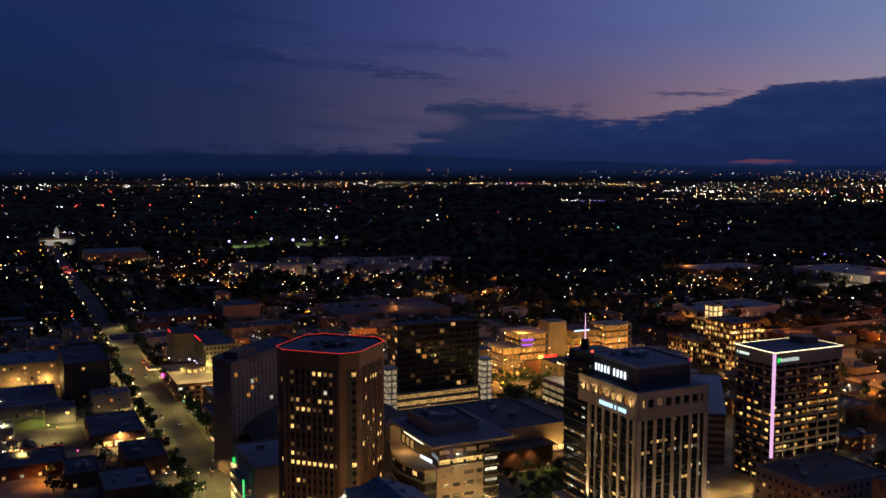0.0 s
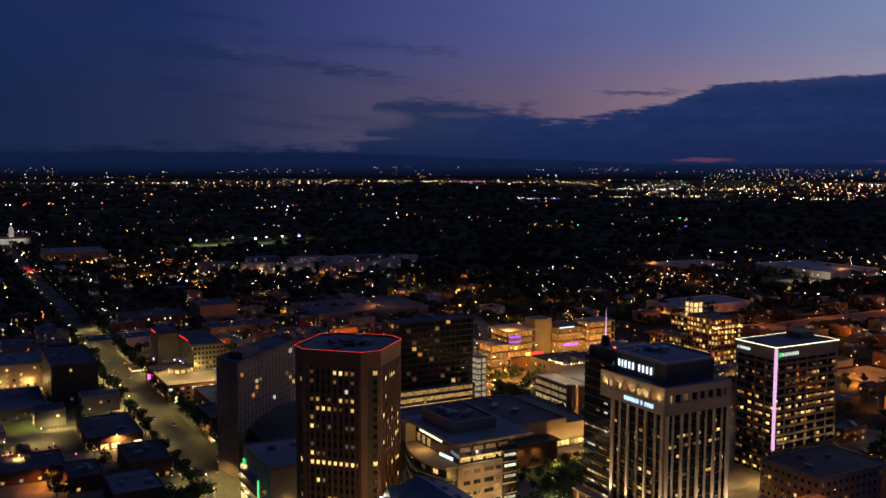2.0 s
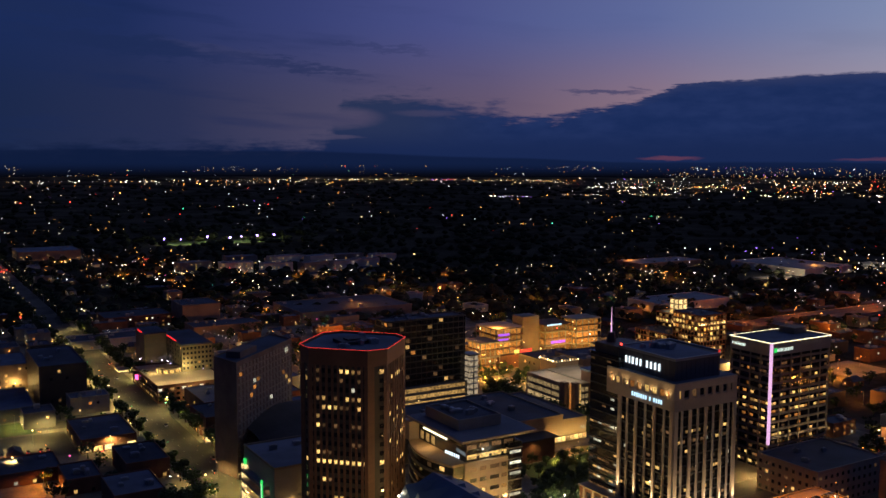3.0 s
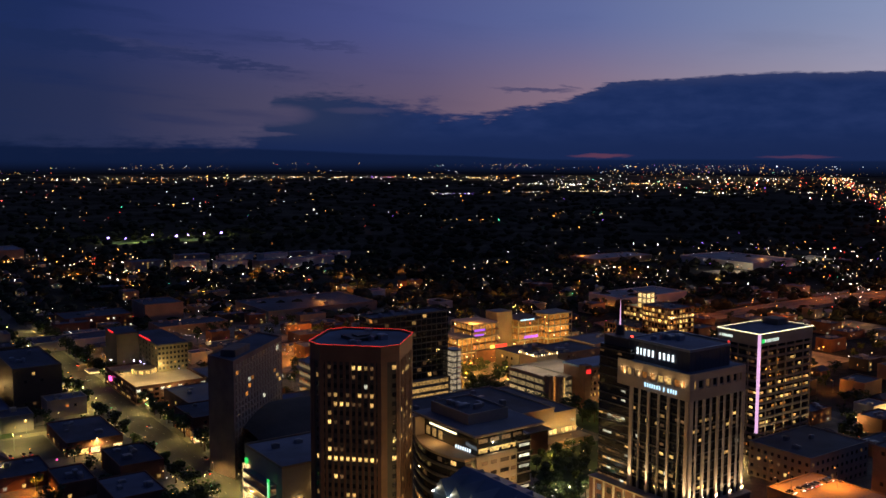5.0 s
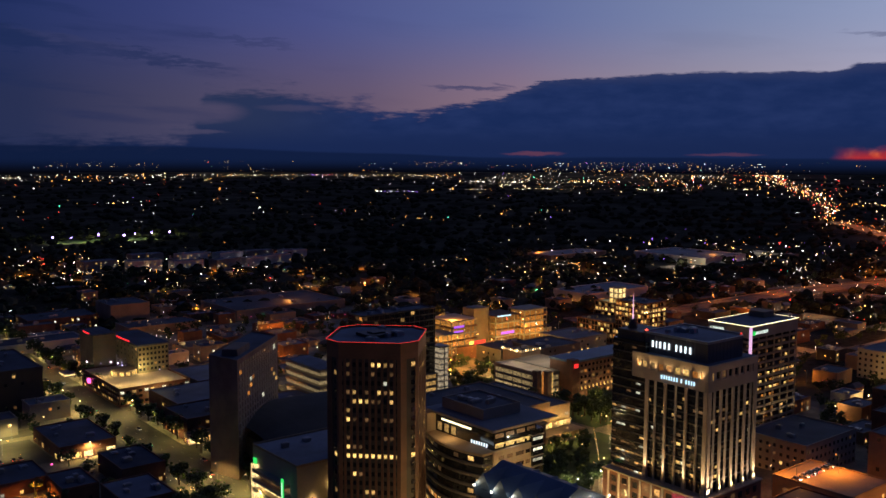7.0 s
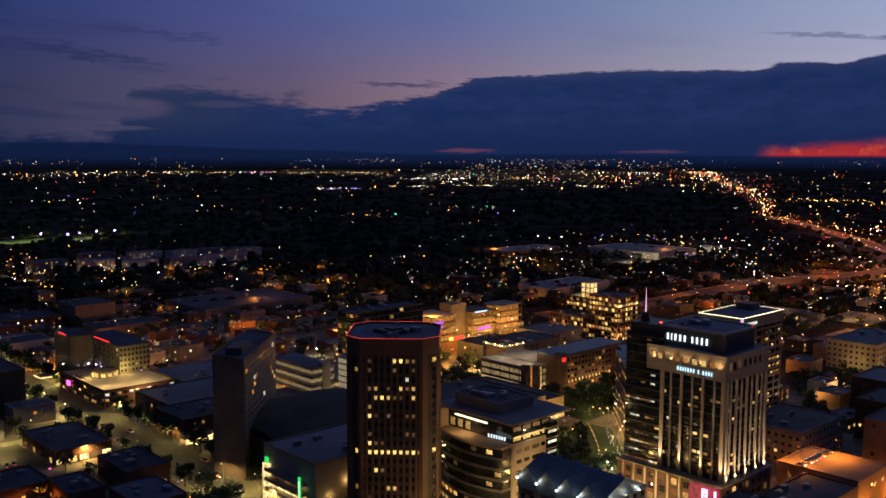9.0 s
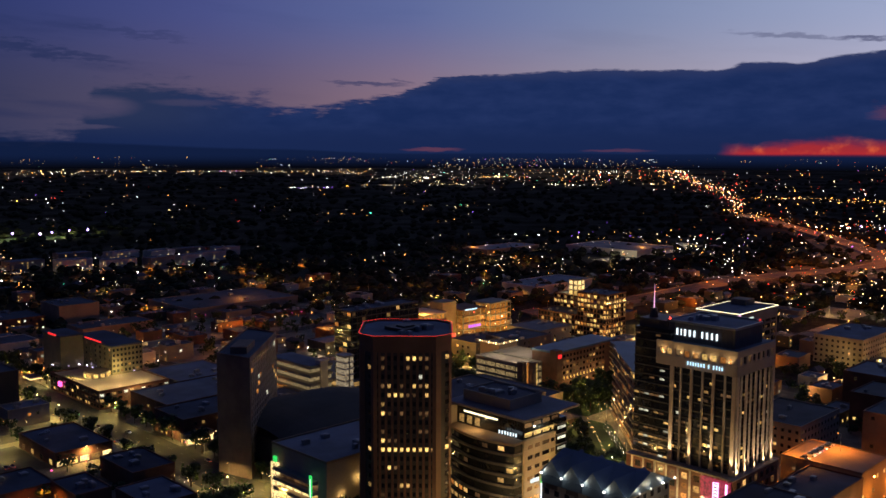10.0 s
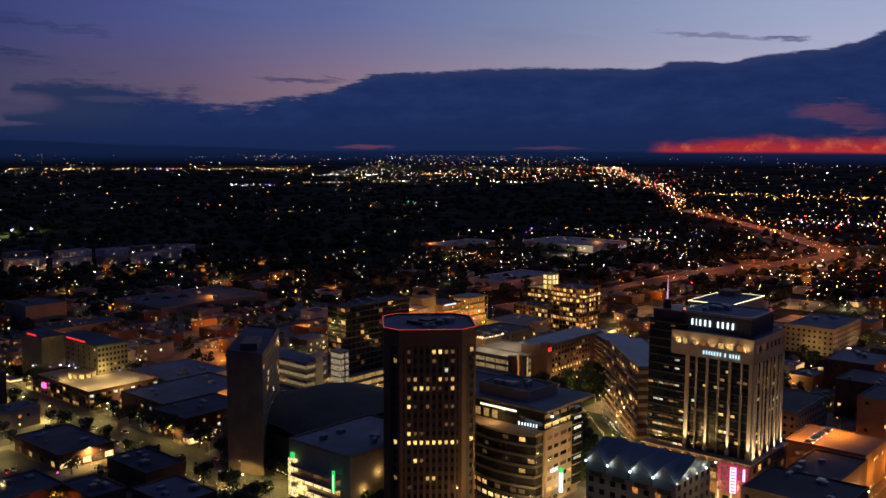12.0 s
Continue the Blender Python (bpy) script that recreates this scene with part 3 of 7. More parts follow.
def word(th, p, q, z, height, widths, material, name="sign"):
    """Blocks the size of a sign's letters, spread along a wall from p to q; 0 leaves a gap."""
    length = (Vector(q) - Vector(p)).length
    total = sum(w if w else 0.5 for w in widths) + 0.6 * len(widths)
    k = length / total
    at = 0.0
    for n, w in enumerate(widths):
        ww = (w if w else 0.5) * k
        if w:
            part(name, stroke_block(ww, height, n % 3, material), None, th, m=face_matrix(p, q, at + ww / 2, z))
        at += ww + 0.6 * k


def bank_tower():
    rng = random.Random(8)
    th = thing("office_tower", "pale stone office tower with uplit pillars and white roof signs", "tower", (0, 0, 0))
    x0, x1, y0, y1 = 205.6, 238.0, 264.0, 302.0
    part("core", box(x0 + 0.8, y0 + 0.8, 0, x1 - 0.8, y1, 66.0), "glass", th, "dark glass wall behind the pillars")
    # stone top storeys
    part("attic", box(x0 - 0.2, y0 - 0.2, 66.0, x1 + 0.2, y1 - 1, 70.2), "stone", th)
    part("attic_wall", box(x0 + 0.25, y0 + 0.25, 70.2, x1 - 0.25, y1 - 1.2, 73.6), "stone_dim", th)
    part("cornice", box(x0 - 0.2, y0 - 0.2, 73.6, x1 + 0.2, y1 - 1, 76.3), "stone", th)
    for p, q, n in (((x0, y1 - 1), (x0, y0), 9), ((x0, y0), (x1, y0), 8)):
        length = (Vector(q) - Vector(p)).length
        for c in range(n + 1):
            w = 2.4 if c in (0, n) else 1.5
            part("attic_pier", slab_mesh(w, 0.2, 3.4, "stone"), None, th, m=face_matrix(p, q, min(max(c * length / n, w / 2), length - w / 2), 70.2))
    facade(th, (x0 + 0.25, y1 - 1.2), (x0 + 0.25, y0 + 0.25), 70.2, 1, 3.4, 9, 2.3, 2.4, lambda f, c: rng.choice(("gold", "amber", "warm", "dim")), sill=0.5)
    facade(th, (x0 + 0.25, y0 + 0.25), (x1 - 0.25, y0 + 0.25), 70.2, 1, 3.4, 8, 2.1, 2.6, lambda f, c: rng.choice(("dim", "warm", None, None)), sill=0.5)
    # crown
    bm = prism([(208.2, 266.6), (231.5, 266.6), (235.2, 270.5), (235.2, 297.5), (208.2, 297.5)], 76.3, 84.4)
    crown = part("crown", bm, "screen", th, "set-back grey roof screen")
    rf = part("crown_roof", box(208.9, 267.4, 84.4, 231.0, 296.8, 84.6), "roof_mid", th)
    part("crown_edge", ring([(208.0, 266.4), (231.6, 266.4), (235.4, 270.4), (235.4, 297.7), (208.0, 297.7)], 0.6, 84.0, 85.0), "metal", th)
    for c in range(14):
        part("screen_post", slab_mesh(0.22, 0.12, 7.6, "screen"), None, crown, m=face_matrix((208.2, 297.5), (208.2, 266.6), 1.0 + c * 2.2, 76.3))
    for c in range(10):
        part("screen_post", slab_mesh(0.22, 0.12, 7.6, "screen"), None, crown, m=face_matrix((208.2, 266.6), (231.5, 266.6), 1.0 + c * 2.35, 76.3))
    roof_kit(rf, 210, 269, 230, 295, 84.6, rng, 5)
    part("ledge_roof", box(206.2, 264.6, 76.3, 237.6, 300.4, 76.5), "roof_mid", th)
    # pillars, in pairs with narrow fins between
    for p, q, n, span in (((x0, 294.0), (x0, y0), 3, 30.0), ((x0, y0), (x1, y0), 4, 32.4)):
        step = span / n
        for c in range(n + 1):
            along = min(max(c * step, 0.9), span - 0.9)
            w = 1.7 if c in (0, n) else 1.15
            part("pillar", slab_mesh(w, 0.5, 66.0 - 28.0, "stone"), None, th, m=face_matrix(p, q, along, 28.0))
            part("base", slab_mesh(w + 0.5, 0.8, 3.0, "stone"), None, th, m=face_matrix(p, q, along, 25.0))
            if c < n:
                for k in (0.5,):
                    # fins are unlit narrow pillars; their dimness is put into a darker stone
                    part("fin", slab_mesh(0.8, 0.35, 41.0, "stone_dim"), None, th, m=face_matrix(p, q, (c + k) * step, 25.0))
    for f in range(10):
        z = 29.5 + f * 3.72
        part("spandrel", slab_mesh(30.0, -0.25, 0.7, "dark"), None, th, m=face_matrix((x0, 294.0), (x0, y0), 15.0, z))
        part("spandrel", slab_mesh(32.4, -0.25, 0.7, "dark"), None, th, m=face_matrix((x0, y0), (x1, y0), 16.2, z))
    rows = {3: 0.40, 6: 0.6, 7: 0.5, 1: 0.25, 0: 0.3, 4: 0.15}

    def lit(f, c):
        return rng.choice(("cool", "warm", "dim", "gold", "dim")) if rng.random() < rows.get(f, 0.08) else (None if rng.random() < 0.3 else False)
    facade(th, (x0 + 0.8, 294.0), (x0 + 0.8, y0), 29.5, 10, 3.72, 12, 2.0, 1.15, lit, sill=1.3)
    facade(th, (x0 + 0.8, y0 + 0.8), (x1, y0 + 0.8), 29.5, 10, 3.72, 16, 1.75, 1.15, lit, sill=1.3)
    # dark glass wing and spire
    for k in range(9):
        lamp("uplight", "SPOT", 8000, (1.0, 0.84, 0.62), (200.4, 309.0 - k * 5.6, 3.4), 0.15, 26, (201.3, 309.0 - k * 5.6, 20))
    part("glass_wing", box(206.2, 294.6, 0, 226, 312, 80.5), "glass", th, "dark glass wing with banded floors")
    for f in range(20):
        part("floor_band", box(205.9, 294.4, 8 + f * 3.72, 226.3, 312.3, 8.5 + f * 3.72), "dark", th)
    facade(th, (206.2, 312), (206.2, 294.6), 24.0, 15, 3.72, 7, 2.2, 0.8, lambda f, c: rng.choice(("cool", "warm", "dim", "dim")) if rng.random() < {0: 0.95, 1: 0.9, 2: 0.75, 3: 0.85, 4: 0.4, 5: 0.6, 7: 0.4, 9: 0.3}.get(f, 0.12) else False, sill=1.2)
    part("wing_top", box(207.5, 297, 80.5, 222, 311, 84.2), "dark", th)
    bm = bmesh.new()
    bmesh.ops.create_cone(bm, cap_ends=True, segments=8, radius1=2.0, radius2=1.4, depth=4.0, matrix=Matrix.Translation((212.5, 307, 86.2)))
    part("spire_base", bm, "dark", th)
    bm = bmesh.new()
    bmesh.ops.create_cone(bm, cap_ends=True, segments=8, radius1=0.34, radius2=0.05, depth=10.5, matrix=Matrix.Translation((212.5, 307, 93.4)))
    part("spire", bm, "column_pink", th, "tapering white lit spire")
    # signs
    word(crown, (207.9, 293.4), (207.9, 273.0), 79.0, 2.7, [1, .45, 1, 1, .9, 0, .9, 1, 1, 1], "sign_white")
    word(th, (x0 - 0.5, 286.2), (x0 - 0.5, 269.4), 67.6, 1.6, [1.1, .9, .8, .8, .9, 1, .9, 0, .9, 0, 1.1, .9, .9, .8], "sign_blue")
    # podium
    part("pink_wall", box(201.0, 262.6, 12.0, 201.3, 276.0, 24.2), "pink_wall_glow", th, "wall panel glowing by itself like a pink light wash")
    bm = box(200.2, 267.6, 12.4, 200.6, 267.9, 22.6)
    for b in ((200.2, 269.7, 12.4, 200.6, 270.0, 22.6), (200.2, 267.6, 22.6, 200.6, 270.0, 22.9), (200.2, 267.6, 12.1, 200.6, 270.0, 12.4)):
        add_box(bm, *b)
    part("sign", bm, "sign_pink_bright", th, "outline of an upright pink neon blade sign")
    for k in range(7):
        part("neon_bar", box(200.3, 268.2, 13.2 + k * 1.35, 200.6, 269.4, 13.9 + k * 1.35), "sign_white", th)
    part("neon_bar", box(200.5, 263.9, 18.0, 200.9, 264.7, 23.0), "sign_pink_bright", th)
    part("podium", box(201.5, 262.0, 0, 241, 312, 24.6), "brick", th, "brick podium with lit pilasters")
    part("podium_cap", box(201.1, 261.6, 24.6, 241.4, 312.4, 25.2), "stone", th)
    for k in range(9):
        part("pilaster", slab_mesh(0.85, 0.35, 21.0, "white"), None, th, m=face_matrix((201.5, 311), (201.5, 262), 2.0 + k * 5.6, 3.5))
    facade(th, (201.5, 311), (201.5, 262), 2.0, 5, 4.4, 8, 2.6, 2.6, by_chance(rng, 0.45, ("warm", "dim", "amber")), margin=2.0)
    facade(th, (201.5, 262), (241, 262), 2.0, 5, 4.4, 7, 2.6, 2.6, by_chance(rng, 0.3, ("warm", "dim")), margin=2.0)
    for at in ((209, 297, 85.2), (233, 268.5, 85.2)):
        part("beacon", box(at[0] - 0.3, at[1] - 0.3, 84.6, at[0] + 0.3, at[1] + 0.3, 85.6), "lamp_red", th, "red roof beacon")
    return th


bank_tower()

# ---- the white banded tower with a lit corner ----


def corner_tower():
    rng = random.Random(21)
    th = thing("office_tower", "white banded office tower with a glowing corner column and roof edge", "tower", (0, 0, 0))
    x0, x1, y0, y1, top = 340.4, 386.4, 332.6, 359.2, 66.2
    part("core", box(x0 + 1.0, y0 + 1.0, 0, x1 - 1.0, y1 - 1.0, 62.0), "glass", th, "recessed dark window bands")
    part("top_storey", box(x0, y0, 59.6, x1, y1, top - 0.9), "stone_dim", th)
    part("parapet", ring(rect(x0 - 0.1, y0 - 0.1, x1 + 0.1, y1 + 0.1), 0.6, top - 0.9, top), "stone", th)
    part("roof", box(x0 + 0.5, y0 + 0.5, top - 0.9, x1 - 0.5, y1 - 0.5, top - 0.7), "roof_mid", th)
    part("edge_light", ring(rect(x0 - 0.3, y0 - 0.3, x1 + 0.3, y1 + 0.3), 0.32, top - 0.2, top + 0.08), "edge_white", th, "warm white light strip")
    part("stair_house", box(374, 346, top - 0.7, 384, 356, top + 2.6), "tan", th)
    fh = 4.05
    for f in range(14):
        z = 1.2 + f * fh
        part("spandrel", ring(rect(x0 + 0.3, y0 + 0.3, x1 - 0.3, y1 - 0.3), 0.9, z + 2.9, z + fh), "bronze", th)
    for p, q, n in (((x0, y0), (x1, y0), 6), ((x0, y1), (x0, y0), 4)):
        length = (Vector(q) - Vector(p)).length
        for c in range(n + 1):
            part("pier", slab_mesh(0.6, 0.25, 59.6, "bronze"), None, th, m=face_matrix(p, q, min(max(c * length / n, 0.55), length - 0.55), 0) @ Matrix.Translation((0, 0.25, 0)))
    rows = {9: 0.6, 8: 0.55, 7: 0.65, 6: 0.4, 5: 0.3, 12: 0.15, 4: 0.2, 0: 0.5, 1: 0.3}

    def lit(f, c):
        return rng.choice(("warm", "amber", "gold")) if rng.random() < rows.get(f, 0.03) else ("dim" if rng.random() < 0.22 else None)
    facade(th, (x0 + 1.0, y0 + 1.0), (x1 - 1.0, y0 + 1.0), 1.2, 14, fh, 18, 2.2, 1.3, lit, sill=0.3)
    facade(th, (x0 + 1.0, y1 - 1.0), (x0 + 1.0, y0 + 1.0), 1.2, 14, fh, 10, 2.2, 1.3, lit, sill=0.6)
    part("light_column", box(x0 - 0.45, y0 - 0.45, 14.0, x0 + 0.75, y0 + 0.75, top - 0.4), "column_pink", th, "tall pink-white glowing corner column")
    word(th, (x0 - 0.1, 357.8), (x0 - 0.1, 349.0), 62.0, 1.3, [1.2, 0, .9, .6, .7, .5, .7, .5, .7, .9, .4, .7, .6], "sign_dim")
    word(th, (344.6, y0), (356.8, y0), 61.4, 1.7, [1.2, .6, .7, .5, .7, .5, .7, .9, .4, .7, .6], "sign_dim")
    part("sign", slab_mesh(2.0, 0.4, 2.2, "sign_green"), None, th, "small green glowing mark", m=face_matrix((x0, y0), (x1, y0), 2.9, 61.2))
    part("entrance_wing", box(x0 - 4, y0 - 3, 0, x1 - 2, y0 + 1, 9.0), "stone", th)
    return th


corner_tower()

# ---- the curved-front office ----


def curved_office():
    rng = random.Random(5)
    th = thing("office_building", "pale stone office with a curved glass front and white roof slab", "building", (0, 0, 0))
    x0, x1, y0, y1, top = 161.5, 187.0, 337.0, 384.0, 43.6
    # curved lower block bulging towards the boulevard
    curve = []
    for k in range(13):
        f = k / 12
        curve.append((x0 - 9.0 * math.sin(f * math.pi * 0.8) - 1.0, y1 - f * (y1 - y0)))
    pts = [(x1, y0 + 0.0), (x1, y1)] + curve
    for f in range(7):
        z = f * 4.6
        part("floor_band", prism(pts, z, z + 1.2), "screen", th)
        ins = [(p[0] + (0.7 if i > 1 else -0.7), p[1]) for i, p in enumerate(pts)]
        part("glass_band", prism(ins, z + 1.2, z + 4.6), "glass", th)
        if f in (0, 1, 3, 4, 5, 6):
            for k in range(1, 12):
                if rng.random() < (0.16 if f > 1 else 0.5 if f else 0.95):
                    p, q = ins[2 + k], ins[3 + k] if 3 + k < len(ins) else ins[2 + k]
                    if p != q:
                        d = (Vector(q) - Vector(p)).length
                        part("window", slab_mesh(round(d * 0.7, 1), 0.05, 1.9, rng.choice(("warm", "dim", "dim", "amber") if f else ("gold", "store", "warm"))), None, th, m=face_matrix(p, q, d / 2, z + 1.9))
    part("terrace", prism(pts, 32.2, 33.2), "tan", th)
    # right-hand stone face
    part("stone_face", box(x0 - 0.5, y0 - 0.8, 0, x1 + 0.5, y0 + 8, 33.3), "stone", th)
    for r in range(7):
        for c, (u, w) in enumerate(((3.6, 3.2), (8.4, 3.2), (14.2, 4.6), (19.0, 2.6))):
            k = rng.choice(("dim", None, "warm", None, "dim", None))
            part("window", slab_mesh(w, 0.05, 1.7, k or "glass"), None, th, m=face_matrix((x0, y0 - 0.8), (x1, y0 - 0.8), u, 1.6 + 4.6 * r))
    part("corner_glass", box(x1 - 4.6, y0 - 1.6, 4, x1 + 2.0, y0 + 5, 39.0), "glass", th)
    for r in range(8):
        part("corner_shelf", box(x1 - 4.9, y0 - 1.9, 4 + 4.6 * r, x1 + 2.3, y0 + 5.3, 4.5 + 4.6 * r), "stone", th)
        if r in (3, 5, 6, 7):
            part("window", slab_mesh(5.6, 0.05, 1.2, "cool"), None, th, m=face_matrix((x1 - 4.6, y0 - 1.6), (x1 + 2.0, y0 - 1.6), 3.3, 2.0 + 4.6 * r))
    # top storey, set back on the curved side
    part("top_storey", box(x0 + 0.5, y0 + 0.4, 33.3, x1 - 0.5, y1 - 6, 42.4), "glass", th)
    part("end_wall", box(x0 - 4.5, y1 - 7.5, 33.2, x0 + 3, y1 - 1, 41.5), "stone", th)
    part("light_strip", box(x0 + 0.1, 352, 39.0, x0 + 0.5, 372, 39.7), "lamp_dim", th, "long white lit ceiling strip")
    part("light_strip", box(x0 + 1.5, y0 + 0.1, 35.4, x1 - 4.5, y0 + 0.4, 36.1), "gold", th)
    facade(th, (x0 + 0.5, 376), (x0 + 0.5, 352), 33.4, 1, 8, 5, 3.0, 3.6, lambda f, c: "warm" if c in (0, 1, 2) else None, sill=0.6)
    facade(th, (x0 + 0.5, y0 + 0.4), (x1 - 0.5, y0 + 0.4), 33.4, 2, 4.2, 4, 4.6, 1.8, lambda f, c: "gold" if f == 0 else "dim", sill=0.8)
    part("roof_slab", box(x0 - 4.0, y0 - 4.0, 42.7, x1 + 8.5, y1 - 4.0, 43.6), "stone", th)
    part("roof", box(x0 - 3.4, y0 - 3.4, 43.6, x1 + 7.9, y1 - 4.6, 43.75), "roof_pale", th)
    part("plant_screen", ring(rect(x0 + 3, y0 + 10, x1 - 1, y1 - 9), 0.5, 43.75, 48.4), "stone_dim", th)
    part("plant_roof", box(x0 + 3.6, y0 + 10.6, 43.75, x1 - 1.6, y1 - 9.6, 47.6), "roof_dark", th)
    roof_kit(th, x0 + 4, y0 + 12, x1 - 2, y1 - 10, 47.6, rng, 7)
    word(th, (x0 - 2.3, 349.0), (x0 - 1.2, 339.0), 34.6, 1.5, [1, 1, .9, .8, 1, .8, .9], "sign_white")
    word(th, (165.5, y0 - 0.9), (171.5, y0 - 0.9), 14.0, 1.8, [1, .8, 1, .8, .9], "sign_white")
    part("sign", box(172.5, y0 - 2.2, 3.5, 173.7, y0 - 0.9, 12.5), "sign_white", th, "upright white and green lit blade sign")
    part("sign", box(172.3, y0 - 2.3, 12.6, 173.9, y0 - 0.9, 14.4), "sign_green", th)
    return th


M["deck_dark"] = mat("stained_deck", (0.24, 0.225, 0.2), 0.9, 0.3, 0.6)
M["lamp_dim"] = glow("strip_lamp", (1.0, 0.85, 0.55), 2.0)
curved_office()
for x in (164.0, 170.5, 180.0):
    lamp("uplight", "SPOT", 3500, (1.0, 0.75, 0.42), (x, 333.6, 2.5), 0.15, 55, (x, 336.0, 22))
lamp("terrace_light", "POINT", 1600, (1.0, 0.60, 0.22), (158.0, 362, 37.2), 0.3)
lamp("terrace_light", "POINT", 900, (1.0, 0.80, 0.5), (172.0, 335.2, 37.0), 0.3)
for x, y in ((152.6, 344), (151.0, 356), (152.5, 368)):
    lamp("uplight", "SPOT", 1500, (1.0, 0.72, 0.36), (x - 2.5, y, 2.5), 0.15, 55, (x + 0.6, y, 22))


def convention_hall():
    rng = random.Random(31)
    th = thing("convention_hall", "wide convention hall with a dark flat roof and tan walls", "hall", (0, 0, 0))
    part("wall", box(200, 414.2, 0, 273.2, 473, 18.9), "tan", th)
    part("parapet", ring(rect(199.8, 414.0, 273.4, 473.2), 0.5, 18.9, 19.7), "tan", th)
    part("roof", box(200.4, 414.6, 18.9, 272.8, 472.6, 19.1), "roof_dark", th)
    part("side_wall", box(273.2, 415.0, 0, 290.2, 477, 15.7), "tan", th)
    part("side_parapet", ring(rect(273.4, 414.8, 290.4, 477.2), 0.5, 15.7, 16.4), "tan", th)
    part("side_roof", box(273.6, 415.4, 15.7, 289.8, 476.6, 15.9), "roof_dark", th)
    part("entrance_block", box(230, 404, 0, 260, 414.2, 11.6), "brick", th, "low brick entrance block")
    part("canopy", box(228.6, 402.6, 11.6, 261.4, 414.0, 12.4), "dark", th)
    part("terrace", box(260, 404.5, 0, 292, 414.6, 3.6), "tan", th, "raised terrace along the wall")
    facade(th, (260.5, 414.2), (290, 414.2), 4.2, 1, 4.5, 10, 2.5, 2.6, lambda f, c: rng.choice(("gold", "store", "warm")), sill=0.3)
    part("window", slab_mesh(3.0, 0.05, 1.8, "cool"), None, th, m=face_matrix((273.2, 415), (290.2, 415), 14.5, 9.5))
    for f in range(3):
        part("wall_joint", slab_mesh(72.0, 0.06, 0.12, "stone_dim"), None, th, m=face_matrix((200, 414.2), (273.2, 414.2), 36.6, 6.0 + f * 4.2))
    roof_kit(th, 204, 418, 268, 470, 19.1, rng, 10)
    return th


convention_hall()
for x in (264, 271, 278, 285):
    lamp("terrace_light", "SPOT", 8000, (1.0, 0.62, 0.20), (x, 411.6, 4.0), 0.2, 100, (x, 414.4, 12))
for x in (236, 246):
    lamp("porch_light", "SPOT", 1500, WARM, (x, 402.4, 10.8), 0.2, 120, (x, 402.6, 0))


def glass_tower():
    rng = random.Random(41)
    th = thing("office_tower", "dark glass tower over a lit open parking podium", "tower", (0, 0, 0))
    x0, x1, y0, y1 = 224.0, 281.0, 527.0, 543.0
    part("podium", box(217, 524, 0, 286, 580, 14.5), "grey", th)
    for r in range(3):
        part("parking_opening", box(222, 523.8, 2.6 + r * 4.4, 279, 524.0, 5.0 + r * 4.4), "warm", th, "lit open parking deck")
        part("parking_opening", box(216.8, 528, 2.6 + r * 4.4, 217.0, 576, 5.0 + r * 4.4), "warm", th, "lit open parking deck")
    part("tower_glass", box(x0, y0, 14.5, x1, y1, 56.5), "glass", th, "dark mirror glass curtain wall")
    part("roof", box(x0 + 0.4, y0 + 0.4, 56.5, x1 - 0.4, y1 - 0.4, 56.8), "roof_dark", th)
    part("parapet", ring(rect(x0 - 0.15, y0 - 0.15, x1 + 0.15, y1 + 0.15), 0.5, 56.5, 57.6), "dark", th)
    for f in range(11):
        part("floor_band", ring(rect(x0 - 0.15, y0 - 0.15, x1 + 0.15, y1 + 0.15), 0.3, 14.5 + f * 3.85, 15.3 + f * 3.85), "dark", th)
    for k in range(15):
        part("mullion", slab_mesh(0.22, 0.2, 42, "dark"), None, th, m=face_matrix((x0, y0), (x1, y0), 1 + k * 3.9, 14.5))
    facade(th, (x0, y0), (x1, y0), 15, 11, 3.85, 14, 2.9, 2.3, by_chance(rng, 0.12, ("dim", "dim", "dim", "amber", "warm", "dim"), 0.3), sill=0.9)
    facade(th, (x0, y1), (x0, y0), 15, 11, 3.85, 4, 3.2, 2.3, by_chance(rng, 0.15, ("dim", "amber", "warm")), sill=0.9)
    for sx in (214.0, 280.5):
        part("stair_tower", box(sx + 0.4, 521.5, 0, sx + 7.0, 530, 31.0), "cool_dim", th, "lit white glazed stair tower")
        for r in range(9):
            part("landing", box(sx, 521.0, 1.0 + r * 3.75, sx + 7.4, 530.4, 1.8 + r * 3.75), "white", th)
        part("mullion", box(sx + 3.4, 521.0, 0, sx + 4.0, 521.6, 32.0), "dark", th)
        part("stair_roof", box(sx, 521.0, 31.0, sx + 7.4, 530.4, 32.2), "white", th)
    roof_kit(th, x0, y0, x1, y1, 56.8, rng, 6)
    return th


M["cool_dim"] = glow("stairwell_light", (1.0, 0.78, 0.5), 0.34, 0.2, True)
glass_tower()


def lit_garage():
    th = thing("parking_garage", "white open-deck parking garage lit from inside", "garage", (0, 0, 0))
    x0, x1, y0, y1 = 196, 213.5, 532, 574
    for r in range(5):
        z = 0.2 + 6.8 * r * 0.78
        part("deck", box(x0, y0, z + 3.6, x1, y1, z + 5.3), "grey", th)
        part("deck_light", box(x0 + 0.6, y0 + 0.6, z + 1.4, x1 - 0.6, y1 - 0.6, z + 3.6), "dim_deck", th, "dim lit parking deck")
    part("roof_deck", box(x0 + 1, y0 + 1, 26.7, x1 - 1, y1 - 1, 26.9), "roof_pale", th)
    part("core", box(x0 + 8, y0 - 0.4, 0, x1 - 4, y0 + 5, 29), "white", th)


